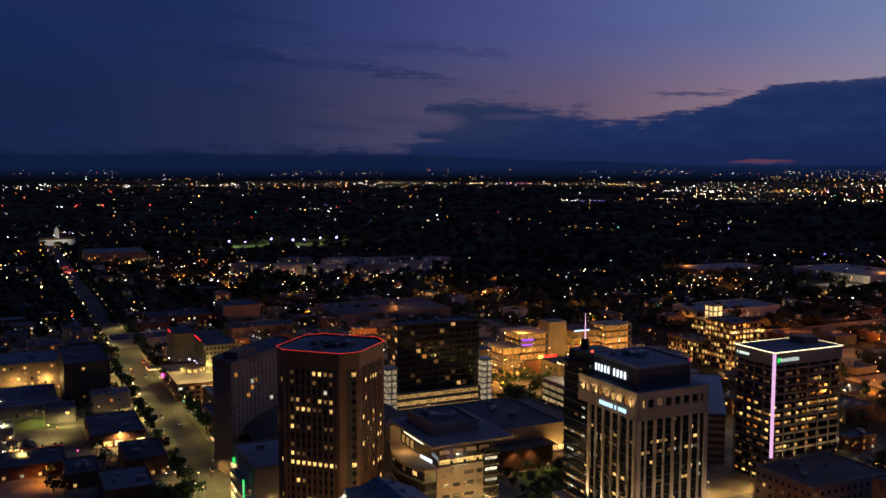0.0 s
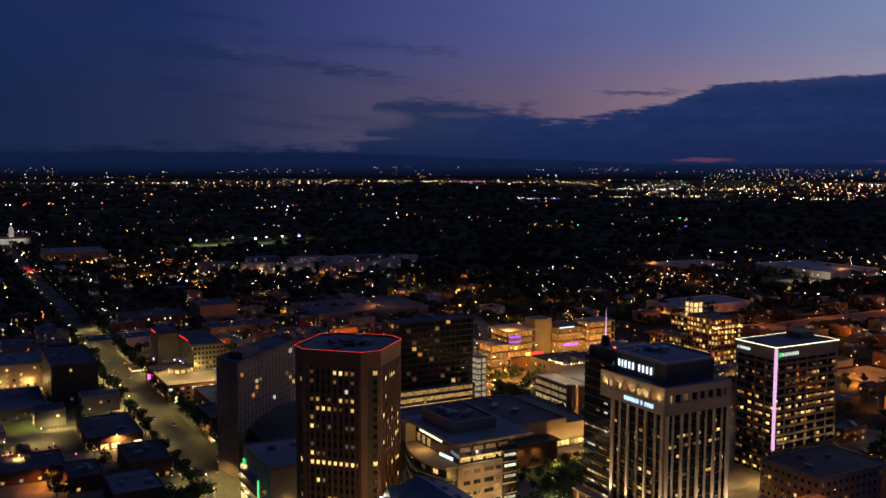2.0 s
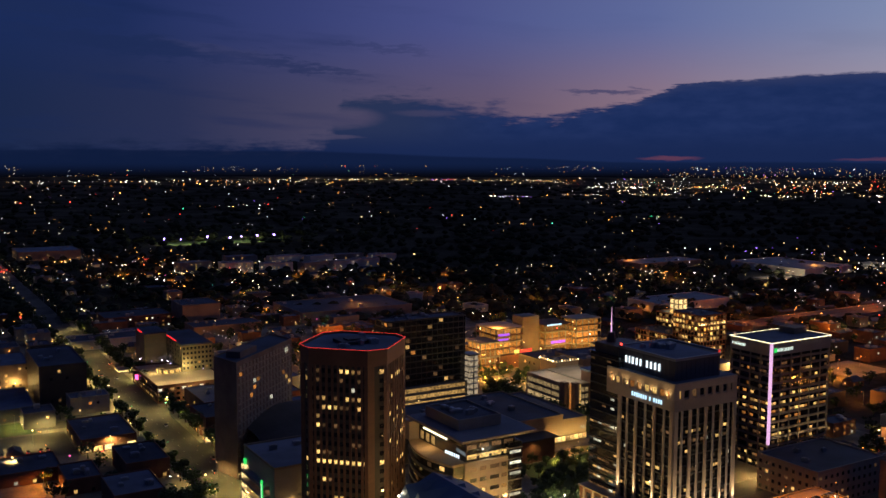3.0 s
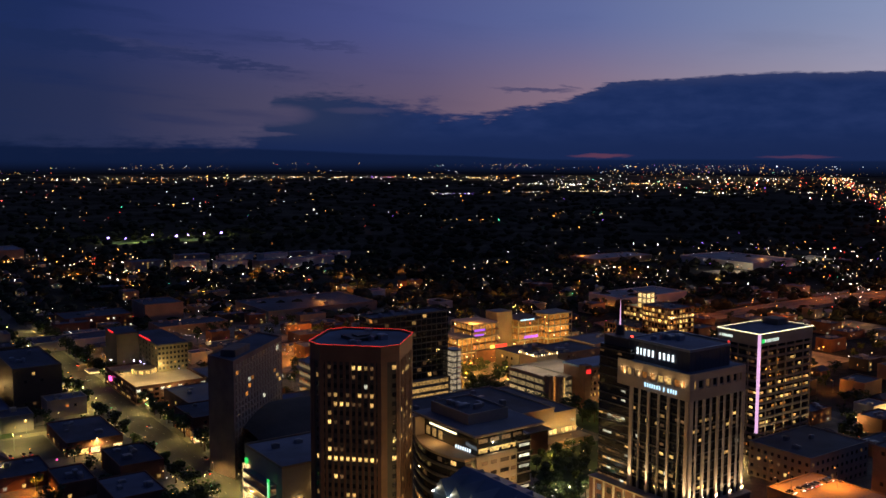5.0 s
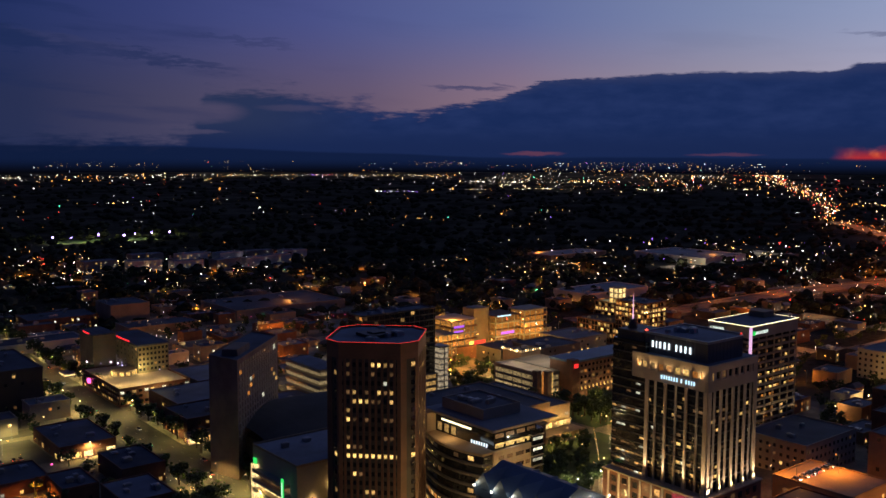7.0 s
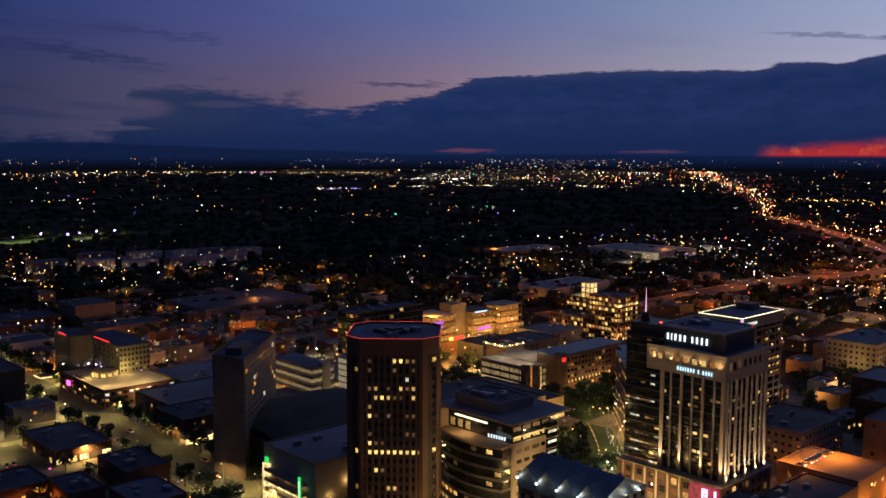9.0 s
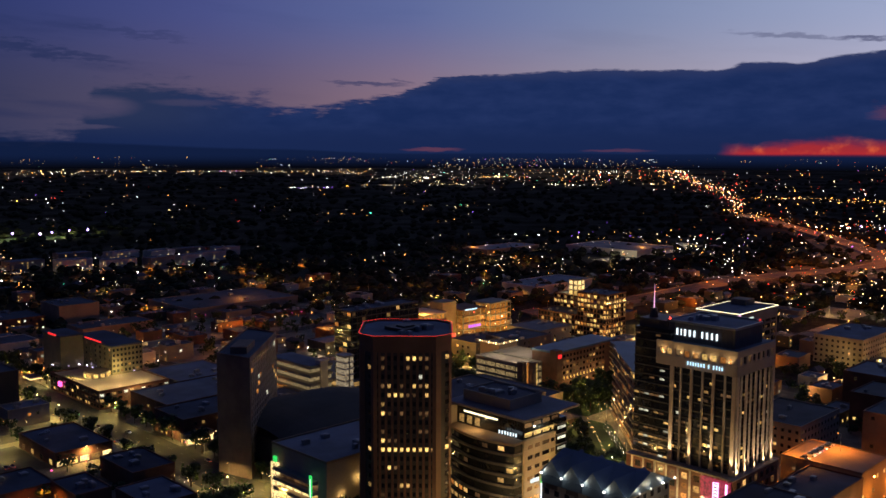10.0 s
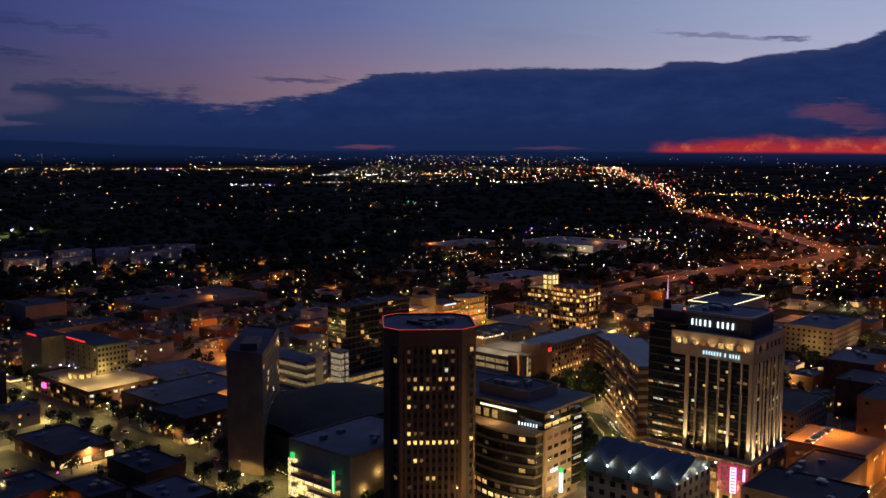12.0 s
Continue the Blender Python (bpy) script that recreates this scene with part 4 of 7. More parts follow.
M["dim_deck"] = glow("deck_light", (1.0, 0.72, 0.35), 0.22, 0.2, True)
lit_garage()


def slab_hotel():
    rng = random.Random(12)
    p0, p1 = Vector((104.6, 456.0)), Vector((151.0, 501.0))
    u = (p1 - p0).normalized()
    v = Vector((-u.y, u.x))
    L, D, H = (p1 - p0).length, 21.0, 58.8
    th = thing("hotel_tower", "dark brick slab hotel tower with a grid of small windows", "tower", (0, 0, 0))
    pts = [tuple(p0), tuple(p1), (145.5, 521.0), (99.8, 477.0)]
    part("wall", prism(pts, 0, H - 1), "brick_dark", th)
    part("parapet", ring(pts, 0.5, H - 1, H), "brick_dark", th)
    part("roof", prism([tuple(p0 + u + v), tuple(p1 - u + v), (144.8, 519.6), (100.8, 477.0)], H - 1, H - 0.7), "roof_dark", th)
    pent = [tuple(p0 + u * 12 + v * 4), tuple(p0 + u * 30 + v * 4), tuple(p0 + u * 30 + v * 12), tuple(p0 + u * 12 + v * 12)]
    part("penthouse", prism(pent, H - 0.7, H + 2.6), "brick_dark", th)

    def lit(f, c):
        return rng.choice(("cool", "amber", "warm")) if rng.random() < (0.18 if 7 < f < 12 and c in (3, 4, 13, 14) else 0.03) else "haze"
    facade(th, tuple(p0), tuple(p1), 8, 15, 3.25, 16, 2.3, 1.9, lit, margin=2.0, proud=0.3)
    for f in range(15):
        part("floor_band", slab_mesh(L - 3, 0.18, 0.5, "stone_dim"), None, th, m=face_matrix(tuple(p0), tuple(p1), L / 2, 7.9 + f * 3.25))
    word(th, tuple(p0 + u * (L - 9) - v * 0.1), tuple(p0 + u * (L - 5) - v * 0.1), 52.5, 2.6, [1, 1], "cool")


M["brick_dark"] = mat("dark_brick", (0.19, 0.135, 0.11), 0.85, 0.25, 1.0)
M["haze"] = mat("curtained_glass", (0.23, 0.19, 0.165), 0.35, 0.3, 0.6, bump=0.0)
slab_hotel()


def arena():
    th = thing("arena", "dark windowless arena with a low domed roof", "arena", (0, 0, 0))
    bm = bmesh.new()
    x0, x1, y0, y1 = 112.0, 196.0, 434.0, 499.0
    n = 14
    grid = []
    for j in range(n + 1):
        row = []
        for i in range(n + 1):
            a, b = i / n * 2 - 1, j / n * 2 - 1
            r = max(0.0, 1 - (abs(a) ** 3 * 0.55 + abs(b) ** 3 * 0.55))
            row.append(bm.verts.new((x0 + (x1 - x0) * i / n, y0 + (y1 - y0) * j / n, 19 + 9.5 * r)))
        grid.append(row)
    for j in range(n):
        for i in range(n):
            bm.faces.new((grid[j][i], grid[j][i + 1], grid[j + 1][i + 1], grid[j + 1][i]))
    part("roof", bm, "roof_black", th, "black domed membrane roof")
    part("wall", box(x0 + 0.3, y0 + 0.3, 0, x1 - 0.3, y1 - 0.3, 19.0), "dark", th)


M["roof_black"] = mat("black_roof_membrane", (0.052, 0.050, 0.050), 0.9, 0.3, 0.4)
arena()


def corner_block():
    rng = random.Random(3)
    th = thing("retail_building", "beige corner building with a bright lit storefront and green signs", "building", (0, 0, 0))
    part("wall", box(99.5, 392, 0, 150, 431.5, 24.6), "stone_dim", th)
    part("parapet", ring(rect(99.3, 391.8, 150.2, 431.7), 0.5, 24.6, 25.6), "tan", th)
    part("roof", box(99.9, 392.4, 24.6, 149.6, 431.1, 24.8), "roof_pale", th)
    for r in range(3):
        part("canopy", box(96.6, 398, 5.4 + r * 4.4, 99.5, 427, 7.0 + r * 4.4), "stone", th)
        facade(th, (99.5, 427), (99.5, 398), 1.0 + r * 4.4, 1, 4.4, 5, 5.2, 3.6, lambda f, c: rng.choice(("gold", "store", "store")) if r < 2 else "dim", sill=0.4)
    part("entrance", box(97.6, 425.5, 0.2, 99.4, 430.0, 17.0), "store", th, "bright lit entrance bay")
    part("sign", ring(rect(98.4, 427.4, 99.3, 429.4), 0.25, 17.1, 19.6), "sign_green", th)
    part("sign", box(96.0, 398.4, 9.0, 96.4, 399.2, 17.0), "sign_dim", th)
    for b in ((95.9, 398.1, 9.4, 96.5, 398.35, 18.4), (95.9, 399.25, 9.4, 96.5, 399.5, 18.4), (95.9, 398.1, 18.4, 96.5, 399.5, 18.7)):
        part("sign_edge", box(*b), "sign_green", th, "green lit edge of an upright blade sign")
    roof_kit(th, 104, 396, 146, 428, 24.8, rng, 5)
    for x, z in ((107, 9.0), (116, 14.5), (126, 9.0), (138, 14.5)):
        part("wall_lamp", box(x - 0.25, 391.3, z, x + 0.25, 391.7, z + 0.7), "lamp_warm", th, "small bright wall lamp")
        lamp("wall_light", "POINT", 420, WARM, (x, 390.6, z + 0.4), 0.2)


corner_block()


# beige walls: the olive of their uplighting is put into this colour
M["olive_lit_stucco"] = mat("olive_lit_stucco", (0.19, 0.165, 0.11), 0.85, 0.2, 0.8)
M["field_lamp"] = glow("violet_flood", (0.46, 0.26, 1.0), 9.0)
M["lamp_violet_white"] = glow("violet_white_lamp", (0.72, 0.62, 1.0), 6.0)


def red_line_hotel():
    rng = random.Random(77)
    th = thing("hotel", "beige hotel with red lit roof lines above a parking podium", "hotel", (0, 0, 0))
    part("podium", box(106, 620, 0, 152, 690, 10.5), "brick", th)
    part("podium_deck", box(106.4, 620.4, 10.5, 151.6, 689.6, 10.8), "stone", th, "pale floodlit podium deck")
    part("podium_parapet", ring(rect(105.9, 619.9, 152.1, 690.1), 0.5, 10.5, 11.8), "brick", th)
    facade(th, (106, 620), (152, 620), 0.5, 3, 3.3, 12, 2.4, 1.7, by_chance(rng, 0.55, ("warm", "cool", "dim")))
    facade(th, (106, 690), (106, 620), 0.5, 3, 3.3, 18, 2.4, 1.7, by_chance(rng, 0.25, ("warm", "dim")))
    part("block", box(116.6, 698, 0, 132, 726, 31.5), "olive_lit_stucco", th)
    part("block", box(132, 656, 0, 153, 712, 29.0), "olive_lit_stucco", th)
    part("roof", box(116.2, 697.6, 31.5, 132.4, 726.4, 32.2), "roof_dark", th)
    part("roof", box(131.6, 655.6, 29.0, 153.4, 712.4, 29.8), "roof_dark", th)
    part("red_line", box(115.8, 704, 31.8, 116.2, 716, 32.8), "sign_red", th, "glowing red roof line")
    part("red_line", box(131.3, 670, 30.0, 131.6, 694, 30.9), "sign_red", th, "glowing red roof line")
    part("lounge", prism([(124 + 8 * math.cos(k * math.tau / 12), 661 + 8 * math.sin(k * math.tau / 12)) for k in range(12)], 10.8, 14.5), "tan", th)
    for k in range(6):
        a = math.pi + k * math.pi / 6
        part("window", slab_mesh(2.6, 0.1, 2.2, "gold"), None, th, m=Matrix.Translation((124 + 8.0 * math.cos(a), 661 + 8.0 * math.sin(a), 11.3)) @ Matrix.Rotation(a + math.pi / 2, 4, "Z"))
    facade(th, (132, 656), (153, 656), 11.5, 5, 3.4, 8, 1.5, 1.7, by_chance(rng, 0.12, ("warm", "dim")))
    facade(th, (132, 697), (132, 656), 11.5, 5, 3.4, 6, 1.5, 1.7, by_chance(rng, 0.12, ("warm", "dim")))
    part("canopy", box(100, 708, 4.6, 112, 720, 5.3), "stone", th, "pale entrance canopy")
    part("canopy_light", box(99.8, 707.6, 3.9, 112.2, 720.4, 4.5), "store", th, "bright band of light under the canopy")
    part("sign", box(104.2, 671, 5.5, 105.6, 674.5, 8.5), "sign_pink", th)
    for at, to in (((121, 696.6, 12), (121, 699, 26)), ((128, 696.6, 12), (128, 699, 26)), ((130.6, 674, 12), (133, 674, 26)), ((130.6, 682, 12), (133, 682, 26)), ((130.6, 690, 12), (133, 690, 26)), ((146, 654.6, 12), (146, 657, 26)), ((115.2, 708, 12), (117.6, 708, 26))):
        lamp("uplight", "SPOT", 5200, (0.95, 0.80, 0.28), at, 0.2, 60, to)
        bm = bmesh.new()
        bmesh.ops.create_icosphere(bm, subdivisions=1, radius=0.5, matrix=Matrix.Translation(at))
        part("floodlight_head", bm, "lamp_violet_white", th, "small violet-white floodlight")
    for x, y in ((112, 632), (112, 660), (124, 628), (138, 630), (134, 652)):
        lamp("deck_light", "POINT", 3400, (1.0, 0.72, 0.24), (x, y, 15.5), 0.3)


red_line_hotel()


def gable(xa, xb, yc, half, z, h):
    bm = bmesh.new()
    a = [bm.verts.new(p) for p in ((xa, yc - half, z - 3), (xa, yc + half, z - 3), (xa, yc + half, z), (xa, yc, z + h), (xa, yc - half, z))]
    b = [bm.verts.new((xb, v.co.y, v.co.z)) for v in a]
    bm.faces.new(a)
    bm.faces.new(b[::-1])
    for i in range(5):
        bm.faces.new((a[i], b[i], b[(i + 1) % 5], a[(i + 1) % 5]))
    bmesh.ops.recalc_face_normals(bm, faces=bm.faces)
    return bm


def gable_hotel():
    rng = random.Random(14)
    th = thing("hotel", "pale hotel with blue-grey gabled roof and white eave lamps", "hotel", (0, 0, 0))
    x0, x1, y0, y1, H = 99.4, 124.0, 244.2, 277.0, 50.2
    part("wall", box(x0, y0, 0, x1, y1, H), "grey", th)
    xc, ridge = (x0 + x1) / 2, 55.8
    bm = bmesh.new()
    v = [bm.verts.new(p) for p in ((x0 - 0.9, y0 - 0.7, H), (x1 + 0.9, y0 - 0.7, H), (x1 + 0.9, y1 + 0.7, H), (x0 - 0.9, y1 + 0.7, H), (xc, y0 - 0.7, ridge), (xc, y1 + 0.7, ridge))]
    for f in ((0, 1, 4), (1, 2, 5, 4), (2, 3, 5), (3, 0, 4, 5), (3, 2, 1, 0)):
        bm.faces.new([v[i] for i in f])
    part("roof", bm, "roof_metal", th, "blue-grey metal gabled roof")
    for yc in (248.2, 256.4, 264.6, 272.8):
        pts = [(yc + 2.3 * math.cos(k * math.pi / 8), H - 0.4 + 2.5 * math.sin(k * math.pi / 8)) for k in range(9)]
        bm = bmesh.new()
        for xa, xb in ((x0 - 0.35, x0 + 4.5),):
            fa = [bm.verts.new((xa, y, z)) for y, z in [(yc + 2.3, H - 4.5)] + pts + [(yc - 2.3, H - 4.5)]]
            fb = [bm.verts.new((xb, w.co.y, w.co.z)) for w in fa]
            bm.faces.new(fa)
            bm.faces.new(fb[::-1])
            for i in range(len(fa)):
                bm.faces.new((fa[i], fb[i], fb[(i + 1) % len(fa)], fa[(i + 1) % len(fa)]))
        bmesh.ops.recalc_face_normals(bm, faces=bm.faces)
        part("dormer", bm, "dark", th, "dark round-topped dormer")
        part("cross_gable", gable(x0 - 0.75, xc + 4.0, yc, 3.95, H + 0.25, 4.9), "roof_metal", th, "blue metal cross gable over a dormer")
    spots = [(x0 - 1.0, 243.4 + 8.3 * k) for k in range(5)] + [(105.1, y0 - 1.0), (111.5, y0 - 1.0), (118.5, y0 - 1.0), (125.5, y0 - 1.0)]
    for x, y in spots:
        bm = bmesh.new()
        bmesh.ops.create_icosphere(bm, subdivisions=1, radius=0.42, matrix=Matrix.Translation((x, y, H + 0.3)))
        part("eave_lamp", bm, "lamp_white", th, "bright white eave lamp")
        lamp("eave_light", "POINT", 330, WHITE, (x - 0.6, y - 0.6, H + 1.3), 0.3)
    facade(th, (x0, y1), (x0, y0), 27.8, 6, 3.7, 8, 1.9, 1.9, by_chance(rng, 0.06, ("warm", "dim", "amber")))
    facade(th, (x0, y0), (x1, y0), 27.8, 6, 3.7, 6, 1.9, 1.9, by_chance(rng, 0.06, ("warm", "dim")))


M["roof_metal"] = mat("blue_grey_roof", (0.06, 0.10, 0.17), 0.5, 0.2, 0.7, metal=0.2)
gable_hotel()


def construction():
    rng = random.Random(55)
    th = thing("parking_structure", "half-built plaza block with open floors lit orange inside", "building", (0, 0, 0))
    spec = ((352, 596, 378, 624, 30, 6), (388, 612, 404, 626, 34, 0), (404, 604, 432, 630, 27, 5), (432, 600, 458, 620, 30, 6), (334, 590, 352, 612, 22, 4))
    for x0, y0, x1, y1, h, n in spec:
        if not n:
            part("core", box(x0, y0, 0, x1, y1, h), "grey", th, "bare concrete lift core")
            continue
        fh = h / n
        for f in range(n):
            part("floor_slab", box(x0, y0, f * fh + fh - 1.0, x1, y1, f * fh + fh), "stone_dim" if f % 2 else "brick", th)
            part("lit_floor", box(x0 + 2, y0 + 2, f * fh, x1 - 2, y1 - 2, f * fh + fh - 1.0), "site", th, "open floor lit by orange work lamps")
        for k in range(5):
            part("column", slab_mesh(0.7, 0, h, "grey"), None, th, m=face_matrix((x0, y0), (x1, y0), 0.5 + k * (x1 - x0 - 1) / 4, 0))
            part("column", slab_mesh(0.7, 0, h, "grey"), None, th, m=face_matrix((x0, y1), (x0, y0), 0.5 + k * (y1 - y0 - 1) / 4, 0))
    for x0, y0, x1, y1, h, n in spec:
        for k in range(0 if not n else 9):
            f = rng.randrange(n)
            x = rng.uniform(x0, x1)
            part("work_lamp", box(x, y0 - 0.5, f * h / n + 2.2, x + 0.5, y0 - 0.1, f * h / n + 2.7), rng.choice(("lamp_warm", "lamp_warm", "lamp_orange", "lamp_red", "lamp_white")), th, "small bright work lamp")
            y = rng.uniform(y0, y1)
            part("work_lamp", box(x0 - 0.5, y, f * h / n + 2.2, x0 - 0.1, y + 0.5, f * h / n + 2.7), "lamp_warm", th, "small bright work lamp")
    part("sign", box(366, 591.2, 11, 370, 591.8, 13.5), "sign_yellow", th)
    part("sign", box(371, 591.2, 10.5, 382, 591.8, 13.5), "sign_red", th)
    part("banner", box(354, 595.4, 24.5, 364, 595.9, 26), "sign_purple", th)
    part("banner", box(354, 595.4, 21, 363, 595.9, 22.2), "sign_purple", th)
    part("banner", box(406, 603.4, 26.5, 420, 603.9, 27.5), "sign_blue", th)
    part("banner", box(410, 603.3, 12, 424, 603.8, 14), "sign_purple", th)
    part("entrance_wall", box(352, 592, 0, 400, 596, 10), "brick", th)
    for x, y, z in ((345, 580, 14), (372, 583, 12), (398, 596, 16), (420, 596, 14), (445, 592, 14), (356, 600, 33), (330, 575, 12)):
        lamp("work_light", "POINT", 14000, (1.0, 0.40, 0.06), (x, y, z), 0.5)


M["site"] = glow("site_light", (1.0, 0.40, 0.07), 0.42, 0.8, True)
construction()


def gold_office():
    """Tall glazed block, a lower front block beside it and a terraced wing behind with a lit stair tower."""
    rng = random.Random(66)
    th = thing("office_building", "glass office with gold-lit floors, roof terrace and glowing stair tower", "building", (0, 0, 0))
    blocks = ((500, 532, 528, 562, 37.0, 9, (8, 9), 0.62), (497, 562, 524, 602, 17.5, 4, (7, 12), 0.45), (524, 562, 562, 606, 29.0, 7, (9, 12), 0.5))
    for n, (x0, y0, x1, y1, h, fl, cols, share) in enumerate(blocks):
        fh = (h - 0.8) / fl
        part("core", box(x0 + 0.5, y0 + 0.5, 0, x1 - 0.5, y1 - 0.5, h - 0.5), "glass", th, "dark glass behind the floor bands")
        part("roof", box(x0 + 0.4, y0 + 0.4, h - 0.5, x1 - 0.4, y1 - 0.4, h - 0.3), "roof_dark", th)
        part("parapet", ring(rect(x0 - 0.1, y0 - 0.1, x1 + 0.1, y1 + 0.1), 0.5, h - 0.8, h + 0.4), "brick", th)
        for f in range(fl):
            part("floor_band", ring(rect(x0, y0, x1, y1), 0.6, f * fh, f * fh + 0.9), "brick", th)
        for p, q, c in (((x0, y0), (x1, y0), cols[0]), ((x0, y1), (x0, y0), cols[1])):
            length = (Vector(q) - Vector(p)).length
            for k in range(c + 1):
                part("pier", slab_mesh(0.5, 0.1, h - 0.8, "brick"), None, th, m=face_matrix(p, q, min(max(k * length / c, 0.3), length - 0.3), 0))
            rows = [rng.choice((0.35, 0.75, 0.95)) for _ in range(fl)]
            facade(th, (p[0] + (0.5 if p[0] == q[0] else 0), p[1] + (0.5 if p[1] == q[1] else 0)), (q[0] + (0.5 if p[0] == q[0] else 0), q[1] + (0.5 if p[1] == q[1] else 0)), 0, fl, fh, c, length / c - 0.55, fh - 1.7,
                   lambda f, k: rng.choice(("gold", "warm", "warm", "amber", "dim", "gold")) if rng.random() < rows[f] * min(1.0, share * 1.6) else (None if rng.random() < 0.3 else False), sill=1.0)
        roof_kit(th, x0, y0, x1, y1, h - 0.3, rng, 4)
    part("stair_tower", box(522, 578, 29, 532, 588, 43), "tan", th)
    for p, q in (((522, 578), (532, 578)), ((522, 588), (522, 578))):
        facade(th, p, q, 29.4, 3, 4.4, 2, 3.6, 3.4, lambda f, c: "store" if f else "gold", sill=0.4)
    for k in range(10):
        part("terrace_lamp", box(524.4 + k * 0.1, 563 + k * 2.1, 29.6, 524.8 + k * 0.1, 563.4 + k * 2.1, 30.2), "lamp_warm", th, "small terrace lamp")
        part("terrace_lamp", box(500 + k * 2.9, 531.4, 29.8, 500.5 + k * 2.9, 531.8, 30.4), "lamp_warm", th, "small terrace lamp")
    for x, y in ((528, 570), (534, 598)):
        lamp("terrace_light", "POINT", 3800, (1.0, 0.66, 0.2), (x, y, 33.0), 0.3)
    lamp("entrance_light", "POINT", 9000, (1.0, 0.62, 0.2), (497, 528, 5.0), 0.4)
    lamp("entrance_light", "POINT", 5000, (1.0, 0.62, 0.2), (494, 585, 5.0), 0.4)


gold_office()


def brick_hotel():
    rng = random.Random(9)
    th = thing("hotel", "red brick hotel with a blue metal roof and uplit arches", "hotel", (0, 0, 0))
    part("wall", box(336, 456, 0, 402, 476, 25.0), "brick", th)
    part("roof", box(335.5, 455.5, 25.0, 402.5, 476.5, 26.2), "roof_metal", th)
    part("corner_pier", box(333.5, 453.5, 0, 339, 459, 27.6), "brick", th)
    part("sign", box(334.5, 453.0, 22.5, 338.0, 453.4, 25.0), "sign_red", th)
    facade(th, (339, 456), (390, 456), 2, 6, 3.7, 14, 1.9, 1.8, by_chance(rng, 0.25, ("warm", "amber", "dim")))
    for k in range(14):
        part("arch_light", slab_mesh(0.8, 0.3, 1.8, "gold"), None, th, m=face_matrix((339, 456), (390, 456), 2 + k * 3.6, 7.0))
    # wing slanting back towards the towers
    p0, p1 = Vector((391, 452)), Vector((331, 381))
    u = (p1 - p0).normalized()
    v = Vector((-u.y, u.x))
    wing = [tuple(p0), tuple(p1), tuple(p1 + v * 18), tuple(p0 + v * 18)]
    part("wing", prism(wing, 0, 25.0), "brick", th)
    part("wing_roof", prism([tuple(p0 - v * 0.5), tuple(p1 - v * 0.5 + u * 0.5), tuple(p1 + v * 18.5 + u * 0.5), tuple(p0 + v * 18.5)], 25.0, 26.2), "roof_metal", th)
    L = (p1 - p0).length
    facade(th, wing[0], wing[1], 2, 6, 3.7, 22, 2.2, 1.8, by_chance(rng, 0.4, ("warm", "gold", "dim", "amber")))
    for f in range(7):
        part("terrace_rail", slab_mesh(L - 2, 1.3, 0.9, "tan"), None, th, m=face_matrix(wing[0], wing[1], L / 2, 0.6 + f * 3.7))
        part("stone_band", slab_mesh(18.0, 0.3, 1.7, "stone"), None, th, m=face_matrix(wing[1], wing[2], 9, 0.6 + f * 3.7))


brick_hotel()


def striped_wing():
    """Tall brick office with stone stripes, its terraced side turned to the park."""
    rng = random.Random(23)
    th = thing("office_building", "tall brick office with pale stone stripes and terraced side", "building", (0, 0, 0))
    p0, p1 = Vector((322, 402)), Vector((270, 352))
    u = (p1 - p0).normalized()
    v = Vector((-u.y, u.x))
    h, floors = 40.0, 9
    fh = h / floors
    L = (p1 - p0).length
    base = [tuple(p0), tuple(p1), tuple(p1 + v * 20), tuple(p0 + v * 20)]
    part("wall", prism(base, 0, h - 0.4), "brick", th)
    part("roof", prism([tuple(p0 - v * 0.5), tuple(p1 - v * 0.5 + u * 0.5), tuple(p1 + v * 20.5 + u * 0.5), tuple(p0 + v * 20.5)], h - 0.4, h + 0.5), "roof_metal", th, "blue metal roof")
    facade(th, base[0], base[1], 0.6, floors, fh, 12, 3.2, 1.7, by_chance(rng, 0.35, ("warm", "gold", "dim", "amber"), 0.4))
    for f in range(floors):
        part("terrace_rail", slab_mesh(L - 1, 1.1, 0.9, "tan"), None, th, m=face_matrix(base[0], base[1], L / 2, 0.4 + f * fh))
        part("stone_band", slab_mesh(20.0, 0.3, 1.9, "stone"), None, th, m=face_matrix(base[1], base[2], 10, 0.6 + f * fh))
    for k in range(10):
        part("terrace_lamp", box(p0.x + u.x * L * k / 10 - 0.5 - v.x * 1.4, p0.y + u.y * L * k / 10 - v.y * 1.4, (k % 5) * fh + 3.0, p0.x + u.x * L * k / 10 - v.x * 1.4, p0.y + u.y * L * k / 10 - v.y * 1.4 + 0.5, (k % 5) * fh + 3.4), "lamp_warm", th, "small terrace lamp")
    e = p1 + v * 10 + u * 3
    lamp("uplight", "SPOT", 9000, (1.0, 0.72, 0.42), (e.x, e.y, 0.8), 0.2, 70, (e.x - u.x * 2.6, e.y - u.y * 2.6, 24))
    # fixtureless lights added to light up the terraced side
    for k in (0.2, 0.5, 0.8):
        q = p0 + u * L * k - v * 5
        lamp("court_light", "POINT", 900, WARM, (q.x, q.y, 5.5), 0.3)


striped_wing()
# fixtureless fill lights added to brighten the brick hotel's facade and court
for x, y in ((346, 449), (362, 450), (378, 449), (318, 452), (372, 424), (352, 402), (338, 388)):
    lamp("court_light", "POINT", 2000, WARM, (x, y, 6.0), 0.3)


